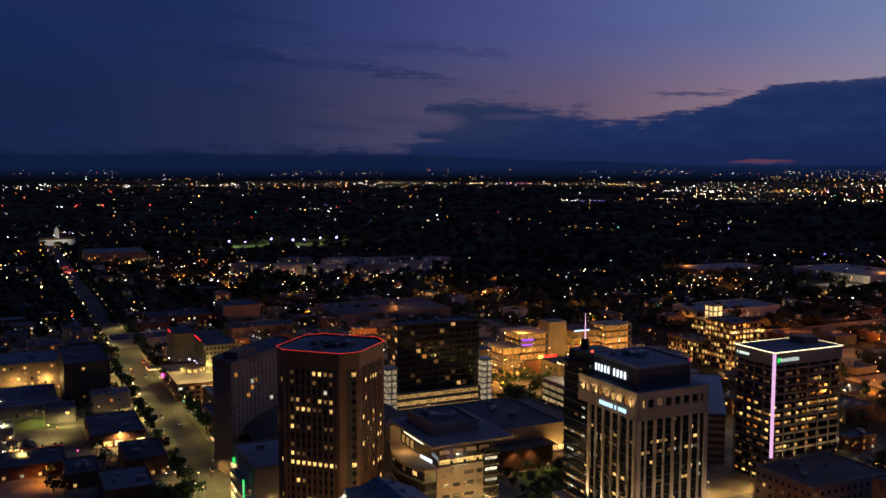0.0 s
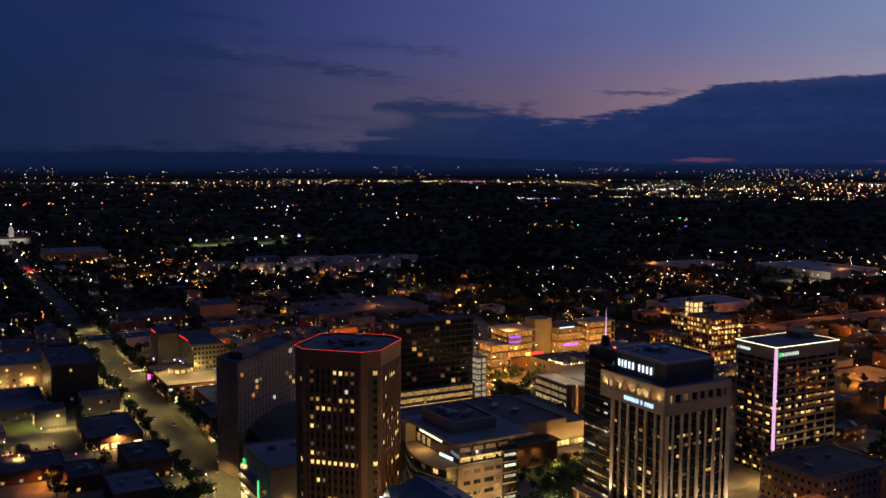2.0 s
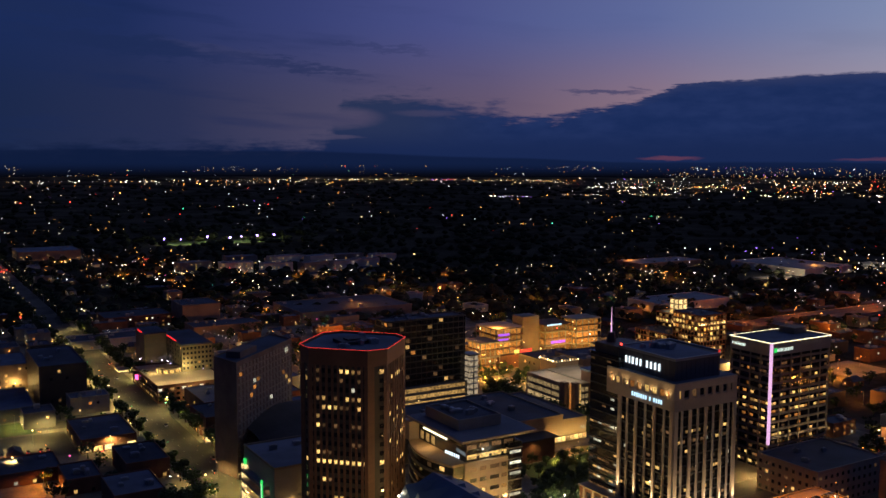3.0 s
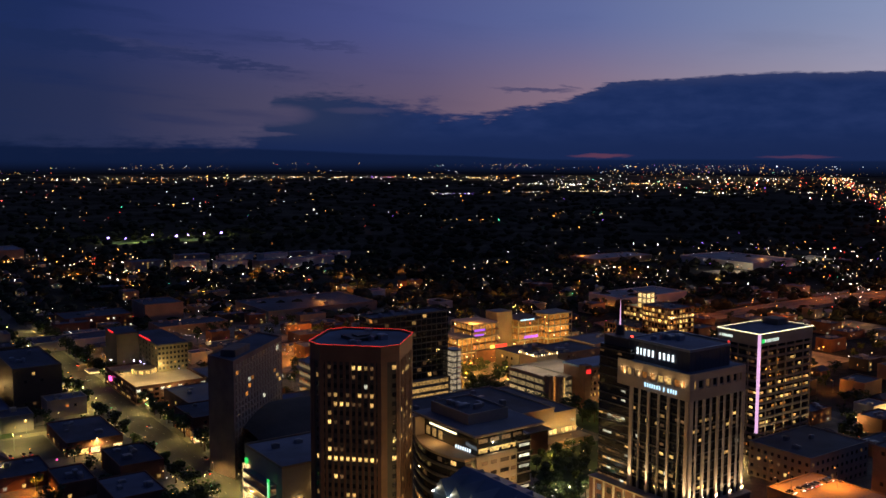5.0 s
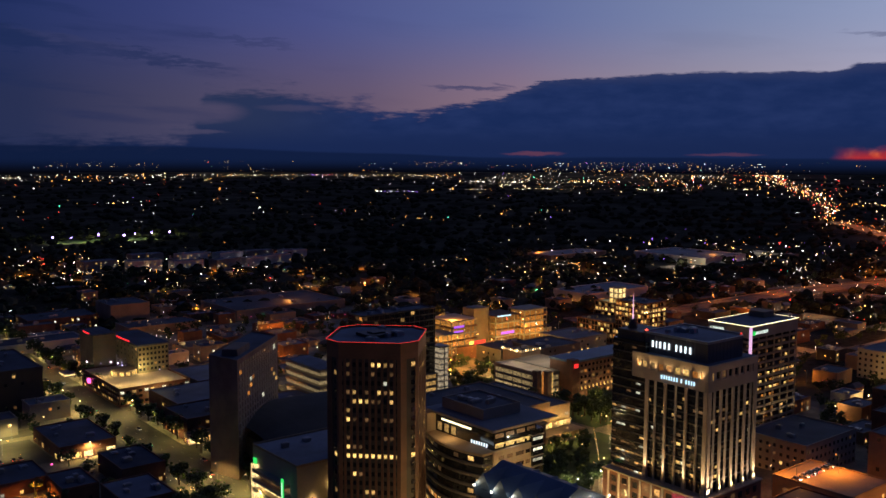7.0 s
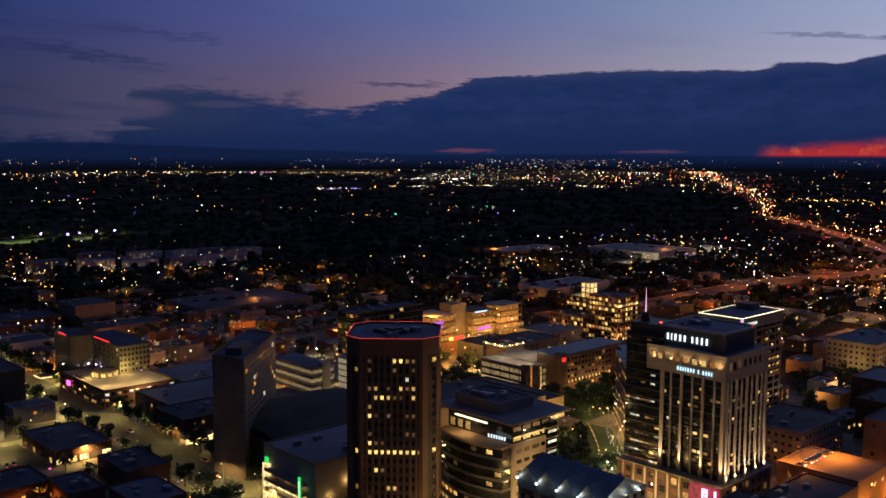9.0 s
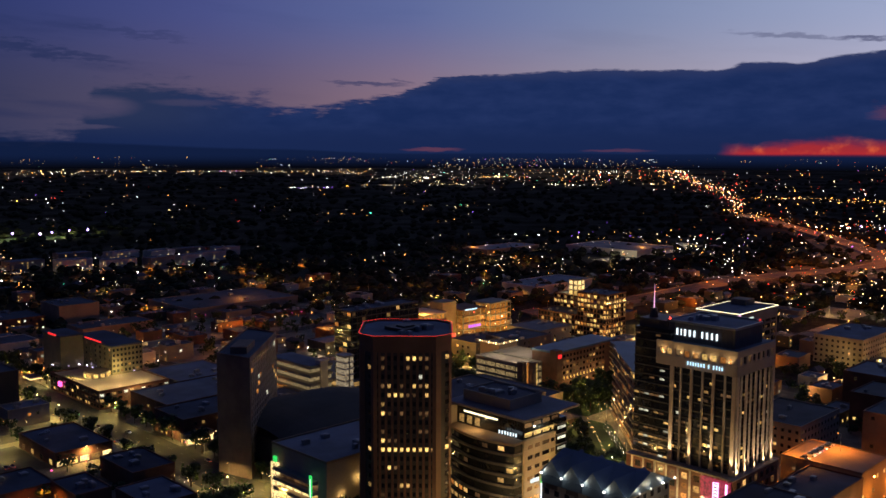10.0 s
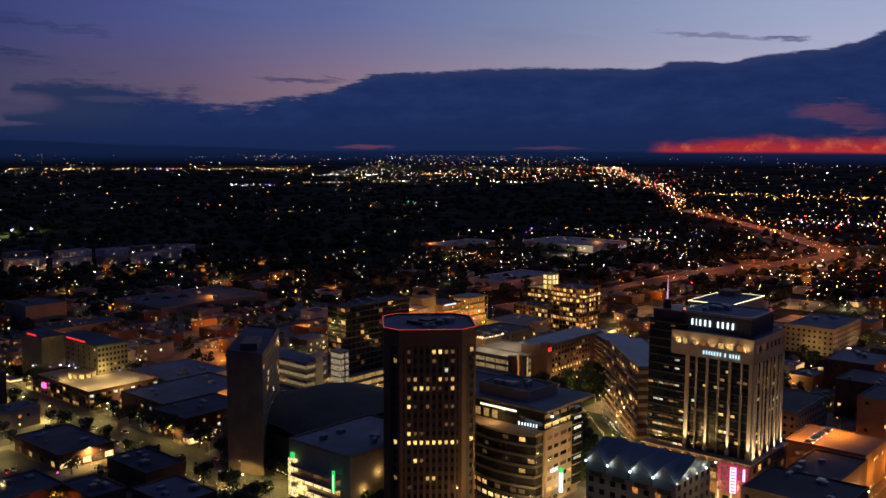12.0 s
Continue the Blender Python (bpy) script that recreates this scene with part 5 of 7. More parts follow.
def deck_garage():
    M["deep_deck"] = glow("deep_deck_light", (1.0, 0.68, 0.30), 0.42, 0.4, True)
    th = thing("parking_garage", "concrete parking garage with lit decks and a pale top deck", "garage", (0, 0, 0))
    blocks = ((319, 467, 335.5, 511), (335.5, 478, 362, 511))
    for r in range(4):
        z = r * 4.4
        for x0, y0, x1, y1 in blocks:
            part("deck", box(x0, y0, z + 2.9, x1, y1, z + 4.4), "grey", th)
            part("deck_light", box(x0 + 0.6, y0 + 0.6, z, x1 - 0.02, y1 - 0.5, z + 2.9), "deep_deck", th, "parking deck lit from inside")
        for k in range(6):
            part("column", slab_mesh(0.6, 0.0, 2.9, "grey"), None, th, m=face_matrix((319, 467), (335.5, 467), 0.5 + 3.1 * k, z))
            part("column", slab_mesh(0.6, 0.0, 2.9, "grey"), None, th, m=face_matrix((319, 511), (319, 467), 0.5 + 8.6 * k, z))
    for x0, y0, x1, y1 in blocks:
        part("roof_deck", box(x0 + 0.4, y0 + 0.4, 17.6, x1 - 0.4, y1 - 0.4, 17.7), "stone", th)
        part("parapet", ring(rect(x0, y0, x1, y1), 0.35, 17.6, 18.6), "stone_dim", th)
    for x, y in ((316.0, 467.5), (320.5, 462.5)):
        part("stair_tower", box(x, y, 0, x + 3.6, y + 4.4, 20.6), "brick_dark", th)
    part("light_strip", box(319.7, 466.2, 2, 320.4, 466.9, 20), "amber", th)
    part("light_strip", box(324.3, 462.8, 3, 325.2, 463.5, 19.5), "gold", th)
    for x, y in ((327, 480), (329, 500), (350, 495)):
        lamp("deck_lamp", "POINT", 2600, WHITE, (x, y, 25), 0.4)


deck_garage()
hall = building("theatre", "pale square building with a row of gold lamps on top", 345, 513, 364, 531, 21, "tan", "roof_dark", 0, seed=5)
for k in range(9):
    part("roof_lamp", box(-10.4, -8.5 + 2.1 * k, 21.4, -10.0, -8.1 + 2.1 * k, 22.4), "lamp_warm", hall, "small gold parapet lamp")
    part("roof_lamp", box(-9.6 + 2.3 * k, -9.4, 21.4, -9.2 + 2.3 * k, -9.0, 22.4), "lamp_warm", hall, "small gold parapet lamp")

# ---- plainer buildings of the town centre ----
TOWN = [
    ("office_building", "dark slab office with a white annex at its foot", 38, 636, 66, 700, 29, "dark", "roof_dark", 6, (6, 10), 0.03),
    ("annex", "white two-storey annex with square window openings", 53, 618, 76, 634, 11, "stone_dim", "roof_mid", 2, (5, 3), 0.02),
    ("apartment_building", "tan apartment block with lit balconies", -20, 694, 40, 738, 20, "tan", "roof_mid", 5, (14, 6), 0.62),
    ("shop_building", "low shop with a dark blue-grey roof and lit front", 45, 536, 74, 582, 8.0, "brick", "roof_dark", 1, (6, 3), 0.85),
    ("shop_building", "low flat-roofed shop with a brown wall", 56, 478, 77, 511, 10.0, "brick", "roof_dark", 1, (4, 3), 0.2),
    ("shop_building", "low dark-roofed shop beside the alley", 42, 436, 64, 466, 10.0, "brick", "roof_pale", 1, (3, 3), 0.2),
    ("shop_building", "long low brick shop under orange light", -20, 500, 30, 528, 7.0, "brick", "roof_dark", 1, (6, 3), 0.3),
    ("shop_building", "small brick building with an orange-lit side", 28, 474, 44, 500, 8.0, "brick", "roof_dark", 1, (2, 3), 0.4),
    ("restaurant_building", "low corner restaurant with lit windows and white sign", 110, 528, 152, 560, 13.0, "brick", "roof_dark", 3, (9, 6), 0.35),
    ("shop_building", "low building with a blue-grey flat roof", 120, 564, 182, 608, 12.0, "brick", "roof_pale", 2, (8, 5), 0.15),
    ("shop_building", "small corner shop with a bright lit front", 108, 522, 124, 528, 6.0, "tan", "roof_dark", 1, (5, 2), 0.9),
    ("warehouse", "low warehouse with a pale roof", 156, 610, 200, 660, 10.0, "grey", "roof_pale", 1, (6, 4), 0.2),
    ("office_building", "two-storey office with a row of lit windows", 128, 900, 188, 940, 12.0, "brick", "roof_dark", 3, (12, 4), 0.4),
    ("office_building", "brown office with an orange-lit front", 196, 890, 232, 930, 20.0, "tan", "roof_dark", 4, (6, 4), 0.3),
    ("warehouse", "long low building beside an orange lamp", 190, 830, 252, 862, 9.0, "tan", "roof_dark", 1, (8, 3), 0.2),
    ("store", "large low store with a dark roof", 300, 850, 420, 930, 10.0, "grey", "roof_dark", 0, (0, 0), 0.0),
    ("store", "white-fronted store with a row of lights", 86, 820, 150, 850, 8.0, "white", "roof_dark", 1, (10, 3), 0.5),
    ("courthouse", "low brick building with a hipped dark roof", 318, 286, 366, 320, 17.5, "stone_dim", "roof_dark", 4, (12, 9), 0.1),
    # concrete deck drawn in tan: part of the sodium orange sits in its colour
    ("parking_garage", "parking garage with an orange-lit top deck", 266, 236, 298, 272, 19.0, "tan", "tan", 3, (8, 9), 0.35),
    ("shop_building", "dark-roofed low building below the towers", 208, 234, 262, 257, 18.5, "brick", "roof_dark", 3, (4, 5), 0.1),
    ("brick_building", "dark brick block with a few lit windows", 318, 200, 350, 256, 32.0, "brick_dark", "roof_dark", 9, (6, 6), 0.1),
    ("office_building", "white office with a grid of dark windows", 546, 342, 610, 378, 21.0, "stone_dim", "roof_mid", 5, (14, 9), 0.03),
    ("office_building", "grey office with a blue-grey roof", 430, 280, 468, 310, 24.0, "brick", "roof_pale", 5, (8, 6), 0.12),
    ("brick_building", "brick building with a dark flat roof", 390, 250, 425, 290, 22.0, "brick", "roof_dark", 4, (7, 7), 0.08),
    ("office_building", "dark-roofed brick office below the bank tower", 164, 214, 194, 250, 30.0, "brick_dark", "roof_dark", 7, (7, 8), 0.05),
    ("warehouse", "low shed with a wide dark blue-grey roof", -22, 622, 34, 678, 8.0, "grey", "roof_mid", 1, (8, 5), 0.1),
    ("shop_building", "low hall with a pale roof and a white sign", 158, 524, 194, 556, 11.0, "tan", "roof_mid", 2, (7, 5), 0.2),
    ("brick_building", "brick block with two lit columns of windows", 362, 215, 390, 245, 26.0, "brick_dark", "roof_dark", 6, (6, 5), 0.1),
    ("office_building", "low office with grey bands", 374, 520, 412, 552, 19.0, "screen", "roof_dark", 5, (8, 7), 0.12),
    ("office_building", "dark glass low office", 356, 545, 396, 572, 16.0, "dark", "roof_dark", 3, (8, 5), 0.15),
    ("office_building", "low dark office below the gold-lit block", 430, 545, 470, 580, 15.0, "grey", "roof_pale", 4, (12, 8), 0.2),
    ("warehouse", "long pale-roofed market hall", 640, 720, 740, 770, 10.0, "white", "roof_pale", 1, (12, 5), 0.3),
    ("warehouse", "long warehouse with a lit side", 880, 1010, 1000, 1060, 10.0, "tan", "roof_pale", 1, (14, 5), 0.5),
    ("stadium_building", "low wide building with a pale roof", 1030, 850, 1130, 980, 10.0, "white", "roof_pale", 1, (12, 10), 0.5),
    ("office_building", "wide two-storey office with lit ground floor", 130, 1560, 220, 1640, 14.0, "tan", "roof_pale", 2, (14, 6), 0.4),
]
for i, (n, lab, x0, y0, x1, y1, h, w, rf, fl, cols, sh) in enumerate(TOWN):
    shop_front = "lit front" in lab
    made = building(n, lab, x0, y0, x1, y1, h, w, rf, 0 if shop_front else fl, cols, share=sh, seed=100 + i, kinds=("warm", "gold", "cool", "amber") if h < 14 else ("warm", "gold", "dim"), kit=0 if "top deck" in lab else 4, keep=1.0 if n == "courthouse" or "grid of" in lab else 0.2 if y0 < 800 else 0.05)
    if shop_front:
        a, b = (x1 - x0) / 2, (y1 - y0) / 2
        facade(made, (-a, -b), (a, -b), 0, 1, h, 5, min(4.4, 1.6 * a / 4), min(2.8, h * 0.5), lambda f, c: ("store", "gold", "store", "warm", "store")[c], "shop_window", sill=0.8)
        facade(made, (-a, b), (-a, -b), 0, 1, h, 4, 3.2, min(2.4, h * 0.45), lambda f, c: ("dim", "warm", None, "gold")[c], "shop_window", sill=0.9)

for i, (x, y, w, d, h) in enumerate(((300, 1292, 46, 22, 15), (352, 1262, 44, 20, 15), (402, 1236, 42, 20, 14), (452, 1222, 40, 18, 14), (500, 1226, 40, 18, 13), (545, 1240, 36, 18, 13), (380, 1330, 46, 20, 16), (436, 1300, 44, 20, 16), (490, 1290, 40, 20, 15), (540, 1300, 44, 18, 14), (590, 1280, 40, 18, 13))):
    building("apartment_building", "pale four-storey apartment block, faintly blue in the dusk", x, y, x + w, y + d, h, "white" if i % 3 else "grey", "roof_mid", 4, (7, 3), 1.5, 1.6, 0.30 if x < 440 else 0.10, ("warm", "gold", "cool", "dim"), 640 + i, 1, keep=0.0, group="apartment blocks past the centre", turn=(8, -6, 0, 12)[i % 4])
    TOWN.append(("", "", x - 6, y - 6, x + w + 6, y + d + 6))

# ---- scattered low buildings of the outer town ----
TAKEN = [(t[2], t[3], t[4], t[5]) for t in TOWN] + [(90, 600, 170, 740), (210, 515, 290, 585), (300, 370, 410, 530), (325, 580, 465, 640), (490, 525, 566, 612), (335, 325, 390, 365), (100, 340, 245, 510), (170, 515, 215, 565), (86, 240, 128, 275), (200, 255, 245, 315), (198, 402, 293, 480), (268, 336, 338, 404)]


def free(x0, y0, x1, y1, gap=4):
    for a, b, c, d in TAKEN:
        if x0 < c + gap and x1 > a - gap and y0 < d + gap and y1 > b - gap:
            return False
    return not (x1 > 76 and x0 < 112)


# pale slabs under lamps, most of them added to brighten dark ground
LOTS = [(640, 380, 705, 432), (735, 425, 800, 470), (815, 360, 890, 410), (900, 430, 965, 485), (700, 290, 765, 345), (560, 440, 610, 480), (600, 520, 660, 560), (1140, 868, 1280, 925), (960, 820, 1020, 880), (720, 500, 770, 545), (980, 360, 1060, 420)]
for a, b, c, d in LOTS:
    tagged(part("parking_lot", box(a, b, 0.0, c, d, 0.12), "paving"), "pale concrete parking lot under yard lamps", "parking lot", kind="structure")
    TAKEN.append((a, b, c, d))


def near_freeway(x, y, gap):
    for (ax, ay), (bx, by) in zip(FREEWAY, FREEWAY[1:]):
        d = Vector((bx - ax, by - ay))
        k = max(0, min(1, (Vector((x - ax, y - ay)).dot(d)) / d.length_squared))
        if (Vector((x, y)) - Vector((ax, ay)) - d * k).length < gap:
            return True
    return False


def house(x, y, w, d, h, turn, rng, kinds):
    """A small pitched-roof house with a lit window or two."""
    th = thing("house", "small pitched-roof house among dark trees", "house", (x, y, 0), turn, "houses of the outer town")
    a, b = w / 2, d / 2
    part("wall", box(-a, -b, 0, a, b, h), rng.choice(("tan", "white", "brick", "grey")), th)
    bm = bmesh.new()
    v = [bm.verts.new(p) for p in ((-a - 0.5, -b - 0.5, h), (a + 0.5, -b - 0.5, h), (a + 0.5, b + 0.5, h), (-a - 0.5, b + 0.5, h), (-a + b * 0.5, 0, h + b * 0.7), (a - b * 0.5, 0, h + b * 0.7))]
    for f in ((0, 1, 5, 4), (2, 3, 4, 5), (1, 2, 5), (3, 0, 4), (3, 2, 1, 0)):
        bm.faces.new([v[i] for i in f])
    part("roof", bm, rng.choice(("roof_dark", "dark", "roof_dark")), th)
    for p, q in (((-a, -b), (a, -b)), ((-a, b), (-a, -b))):
        for k in range(rng.choice((1, 1, 2))):
            part("window", slab_mesh(1.4, 0.05, 1.4, rng.choice(kinds)), None, th, m=face_matrix(p, q, rng.uniform(1.5, (Vector(q) - Vector(p)).length - 1.5), 1.2))


def outer_town():
    rng = random.Random(900)
    made = 0
    tries = 0
    while made < 236 and tries < 9000:
        tries += 1
        az = rng.uniform(-2, 80)
        r = rng.uniform(480, 1500)
        x, y = r * math.sin(radians(az)), r * math.cos(radians(az))
        if 26 < az < 46 and 1130 < r:
            continue
        small = rng.random() < (0.35 if r < 800 else 0.62)
        w, d, h = (rng.uniform(9, 15), rng.uniform(7, 11), rng.uniform(3, 5.5)) if small else (rng.uniform(12, 30), rng.uniform(10, 24), rng.uniform(4.5, 10))
        if not free(x - w / 2, y - d / 2, x + w / 2, y + d / 2) or near_freeway(x, y, 42):
            continue
        TAKEN.append((x - w / 2, y - d / 2, x + w / 2, y + d / 2))
        if small:
            house(x, y, w, d, h, rng.choice((0, 0, 90, 12)), rng, ("warm", "amber", "dim", "gold"))
        else:
            building("low_building", "low flat-roofed building among trees and street lamps", x - w / 2, y - d / 2, x + w / 2, y + d / 2, h,
                     rng.choice(("tan", "grey", "brick", "white", "dark")), rng.choice(("roof_dark", "roof_mid", "roof_dark")), 1 if h < 8 else 2,
                     (max(2, int(w / 6)), max(2, int(d / 6))), share=0.45 if rng.random() < 0.45 else 0.08, kinds=("warm", "amber", "cool", "gold"), seed=2000 + made, kit=1, keep=0.0, group="low buildings of the outer town", turn=rng.choice((0, 0, 0, 4)))
        made += 1
    made, tries = 0, 0
    while made < 80 and tries < 6000:
        tries += 1
        x, y = rng.choice(((rng.uniform(118, 390), rng.uniform(612, 985)), (rng.uniform(-20, 76), rng.uniform(750, 985)), (rng.uniform(405, 720), rng.uniform(230, 620))))
        w, d, h = rng.uniform(12, 30), rng.uniform(11, 25), rng.uniform(5, 12)
        if not free(x - w / 2, y - d / 2, x + w / 2, y + d / 2, 5) or near_freeway(x, y, 34):
            continue
        TAKEN.append((x - w / 2, y - d / 2, x + w / 2, y + d / 2))
        building("low_building", "low flat-roofed building on a downtown side street", x - w / 2, y - d / 2, x + w / 2, y + d / 2, h,
                 rng.choice(("brick", "grey", "brick", "dark", "tan")), rng.choice(("roof_dark", "roof_dark", "roof_mid")), 1 if h < 8 else 2,
                 (max(2, int(w / 6)), max(2, int(d / 6))), share=rng.choice((0.1, 0.3, 0.6)), kinds=("warm", "amber", "cool", "gold"), seed=3000 + made, kit=3, keep=0.0, group="low buildings of the side streets")
        made += 1


outer_town()

# ---- trees ----


def crown_mesh(seed, r, h, n):
    rng = random.Random(seed)
    bm = bmesh.new()
    lumps = [(rng.uniform(-0.55, 0.55) * r, rng.uniform(-0.55, 0.55) * r, rng.uniform(0.25, 0.8) * h, rng.uniform(0.35, 0.6) * r) for _ in range(9)]
    for _ in range(n):
        lx, ly, lz, lr = rng.choice(lumps)
        d = Vector((rng.gauss(0, 1), rng.gauss(0, 1), rng.gauss(0, 0.8))).normalized() * lr * rng.uniform(0.75, 1.1)
        c = Vector((lx, ly, lz)) + d
        s = rng.uniform(0.35, 0.8)
        a = Vector((rng.gauss(0, 1), rng.gauss(0, 1), rng.gauss(0, 0.5))).normalized() * s
        b = a.cross(d + Vector((0.01, 0.3, 0.2))).normalized() * s
        bm.faces.new([bm.verts.new(c + k) for k in (a, b * 0.8, -a, -b * 0.8)])
    return bm


def trunk_mesh(seed, h):
    rng = random.Random(seed)
    bm = bmesh.new()
    bmesh.ops.create_cone(bm, cap_ends=True, segments=7, radius1=0.3, radius2=0.12, depth=h * 0.7, matrix=Matrix.Translation((0, 0, h * 0.35)))
    for k in range(5):
        a = k * 1.26 + rng.random()
        m = Matrix.Translation((0, 0, h * (0.3 + 0.07 * k))) @ Matrix.Rotation(a, 4, "Z") @ Matrix.Rotation(radians(48), 4, "Y") @ Matrix.Translation((0, 0, h * 0.16))
        bmesh.ops.create_cone(bm, cap_ends=True, segments=5, radius1=0.12, radius2=0.03, depth=h * 0.34, matrix=m)
    return bm


def tree_proto(seed, r, h):
    th = thing("tree", "leafy street tree, dark in the dusk", "tree", (0, -60 - 12 * seed, 0), group="trees of the town")
    part("trunk", trunk_mesh(seed, h), "bark", th)
    part("crown", crown_mesh(seed, r, h, 420), "leaf", th, m=Matrix.Translation((0, 0, h * 0.22)))
    return th


PROTOS = [tree_proto(1, 4.0, 9.0), tree_proto(2, 5.0, 11.0), tree_proto(3, 3.4, 8.0)]


def plant(x, y, rng, size=1.0):
    k = rng.randrange(3)
    m = Matrix.Translation((x, y, 0.0)) @ Matrix.Rotation(rng.uniform(0, 6.28), 4, "Z") @ Matrix.Scale(rng.uniform(0.8, 1.25) * size, 4)
    ob = copy_thing(PROTOS[k], m)
    ob.matrix_basis = m


def plant_trees():
    rng = random.Random(71)
    spots = []
    for k in range(52):
        y = 380 + k * 10.5
        spots += [(109, y)] if k % 2 else [(109, y), (79.5, y + 5)]
    while len(spots) < 46 + 92:
        x, y = rng.uniform(224, 299), rng.uniform(352, 402)
        if y > x + 108.5 or (y > 366 and x < 250):
            spots.append((x, y))
    for k in range(34):
        spots.append((rng.uniform(304, 350), rng.uniform(408, 448)))
    for k in range(16):
        spots.append((rng.uniform(60, 79), rng.uniform(395, 432)))
    for k in range(14):
        spots.append((rng.uniform(206, 240), rng.uniform(330, 355)))
    for k in range(26):
        spots.append((rng.uniform(292, 314), rng.uniform(455, 530)))
    for k in range(18):
        spots.append((rng.uniform(192, 196), 330 + k * 5.5))
    for k in range(10):
        spots.append((rng.uniform(336, 372), rng.uniform(420, 450)))
    for k in range(14):
        a = k * math.tau / 14
        spots.append((341 + 15 * math.cos(a), 584 + 7 * math.sin(a)))
    for x, y in spots:
        if all(not (a - 1 < x < c + 1 and b - 1 < y < d + 1) for a, b, c, d in TAKEN[:len(TOWN)]):
            plant(x + rng.uniform(-1, 1), y + rng.uniform(-1.5, 1.5), rng, 0.52 if 222 < x < 300 and 350 < y < 403 or 322 < x < 360 and 574 < y < 594 else 1.0)


plant_trees()
for ob in PROTOS:
    for o in (*ob.children_recursive, ob):
        bpy.data.objects.remove(o)


def campus_lights():
    # yellow-green fill added for lit trees; the floods themselves are violet
    for x, y in ((400, 1725), (440, 1720), (480, 1745), (520, 1728), (565, 1730), (605, 1735)):
        lamp("field_light", "POINT", 24000, (0.85, 0.85, 0.30), (x, y, 12), 1.0)


campus_lights()


def far_trees():
    rng = random.Random(72)
    bm_v, bm_f = [], []
    for _ in range(5200):
        az = rng.uniform(-6, 84)
        r = 900 * math.exp(rng.uniform(0, 1.55))
        x, y = r * math.sin(radians(az)), r * math.cos(radians(az))
        if abs(x - 93) < 16 and y < 1950 or near_freeway(x, y, 22):
            continue
        w, h = rng.uniform(4, 9) * (1 + r / 5000), rng.uniform(6, 13)
        base = len(bm_v)
        ring_n = 6
        for lev, (zz, rr) in enumerate(((0.12, 0.5), (0.45, 1.0), (0.8, 0.62))):
            for k in range(ring_n):
                a = k * math.tau / ring_n + lev * 0.5
                q = rr * w * rng.uniform(0.65, 1.2)
                bm_v.append((x + q * math.cos(a), y + q * math.sin(a), terrain(r) + h * zz * rng.uniform(0.85, 1.15)))
        bm_v.append((x + rng.uniform(-1, 1), y + rng.uniform(-1, 1), terrain(r) + h))
        for lev in range(2):
            for k in range(ring_n):
                j = (k + 1) % ring_n
                bm_f.append((base + lev * ring_n + k, base + lev * ring_n + j, base + (lev + 1) * ring_n + j, base + (lev + 1) * ring_n + k))
        for k in range(ring_n):
            bm_f.append((base + 12 + k, base + 12 + (k + 1) % ring_n, base + 18))
    me = bpy.data.meshes.new("far_trees")
    me.from_pydata(bm_v, [], bm_f)
    me.materials.append(M["leaf_far"])
    tagged(new("far_trees", me), "dark tree canopy over the outer suburbs", "trees", kind="stuff")


far_trees()


def grove():
    """Trees too many to count between the outer streets, each a loose crown of leaf tufts."""
    rng = random.Random(74)
    v, f = [], []
    made = 0
    while made < 1500:
        az, r = rng.uniform(-3, 82), 470 * math.exp(rng.uniform(0, 1.15))
        x, y = r * math.sin(radians(az)), r * math.cos(radians(az))
        if made < 170:
            x, y = rng.choice((78.0, 108.0)) + rng.uniform(-5, 5), rng.uniform(940, 1900)
        elif not free(x - 2, y - 2, x + 2, y + 2, 2) or near_freeway(x, y, 22) or (-16 < x < 46 and 535 < y < 620):
            continue
        made += 1
        R, H = rng.uniform(2.8, 5.4), rng.uniform(6.5, 12.5)
        lumps = [(rng.uniform(-0.6, 0.6) * R, rng.uniform(-0.6, 0.6) * R, H * rng.uniform(0.38, 0.85), R * rng.uniform(0.35, 0.6)) for _ in range(6)]
        for _ in range(95):
            lx, ly, lz, lr = rng.choice(lumps)
            d = Vector((rng.gauss(0, 1), rng.gauss(0, 1), rng.gauss(0, 0.8))).normalized() * lr * rng.uniform(0.7, 1.1)
            c = Vector((x + lx, y + ly, lz)) + d
            s = rng.uniform(0.6, 1.15)
            a = Vector((rng.gauss(0, 1), rng.gauss(0, 1), rng.gauss(0, 0.5))).normalized() * s
            b = a.cross(d + Vector((0.01, 0.3, 0.2))).normalized() * s * 0.8
            n = len(v)
            v.extend((c + a, c + b, c - a, c - b))
            f.append((n, n + 1, n + 2, n + 3))
        n = len(v)
        for z, w in ((0.0, 0.28), (H * 0.6, 0.1)):
            for k in range(5):
                v.append((x + w * math.cos(k * 1.2566), y + w * math.sin(k * 1.2566), z))
        f.extend([(n + k, n + (k + 1) % 5, n + 5 + (k + 1) % 5, n + 5 + k) for k in range(5)])
    me = bpy.data.meshes.new("grove")
    me.from_pydata(v, [], f)
    me.materials.append(M["leaf"])
    tagged(new("grove", me), "dark leafy trees between the outer streets", "trees", kind="stuff")


grove()

# ---- street lamps and their light ----


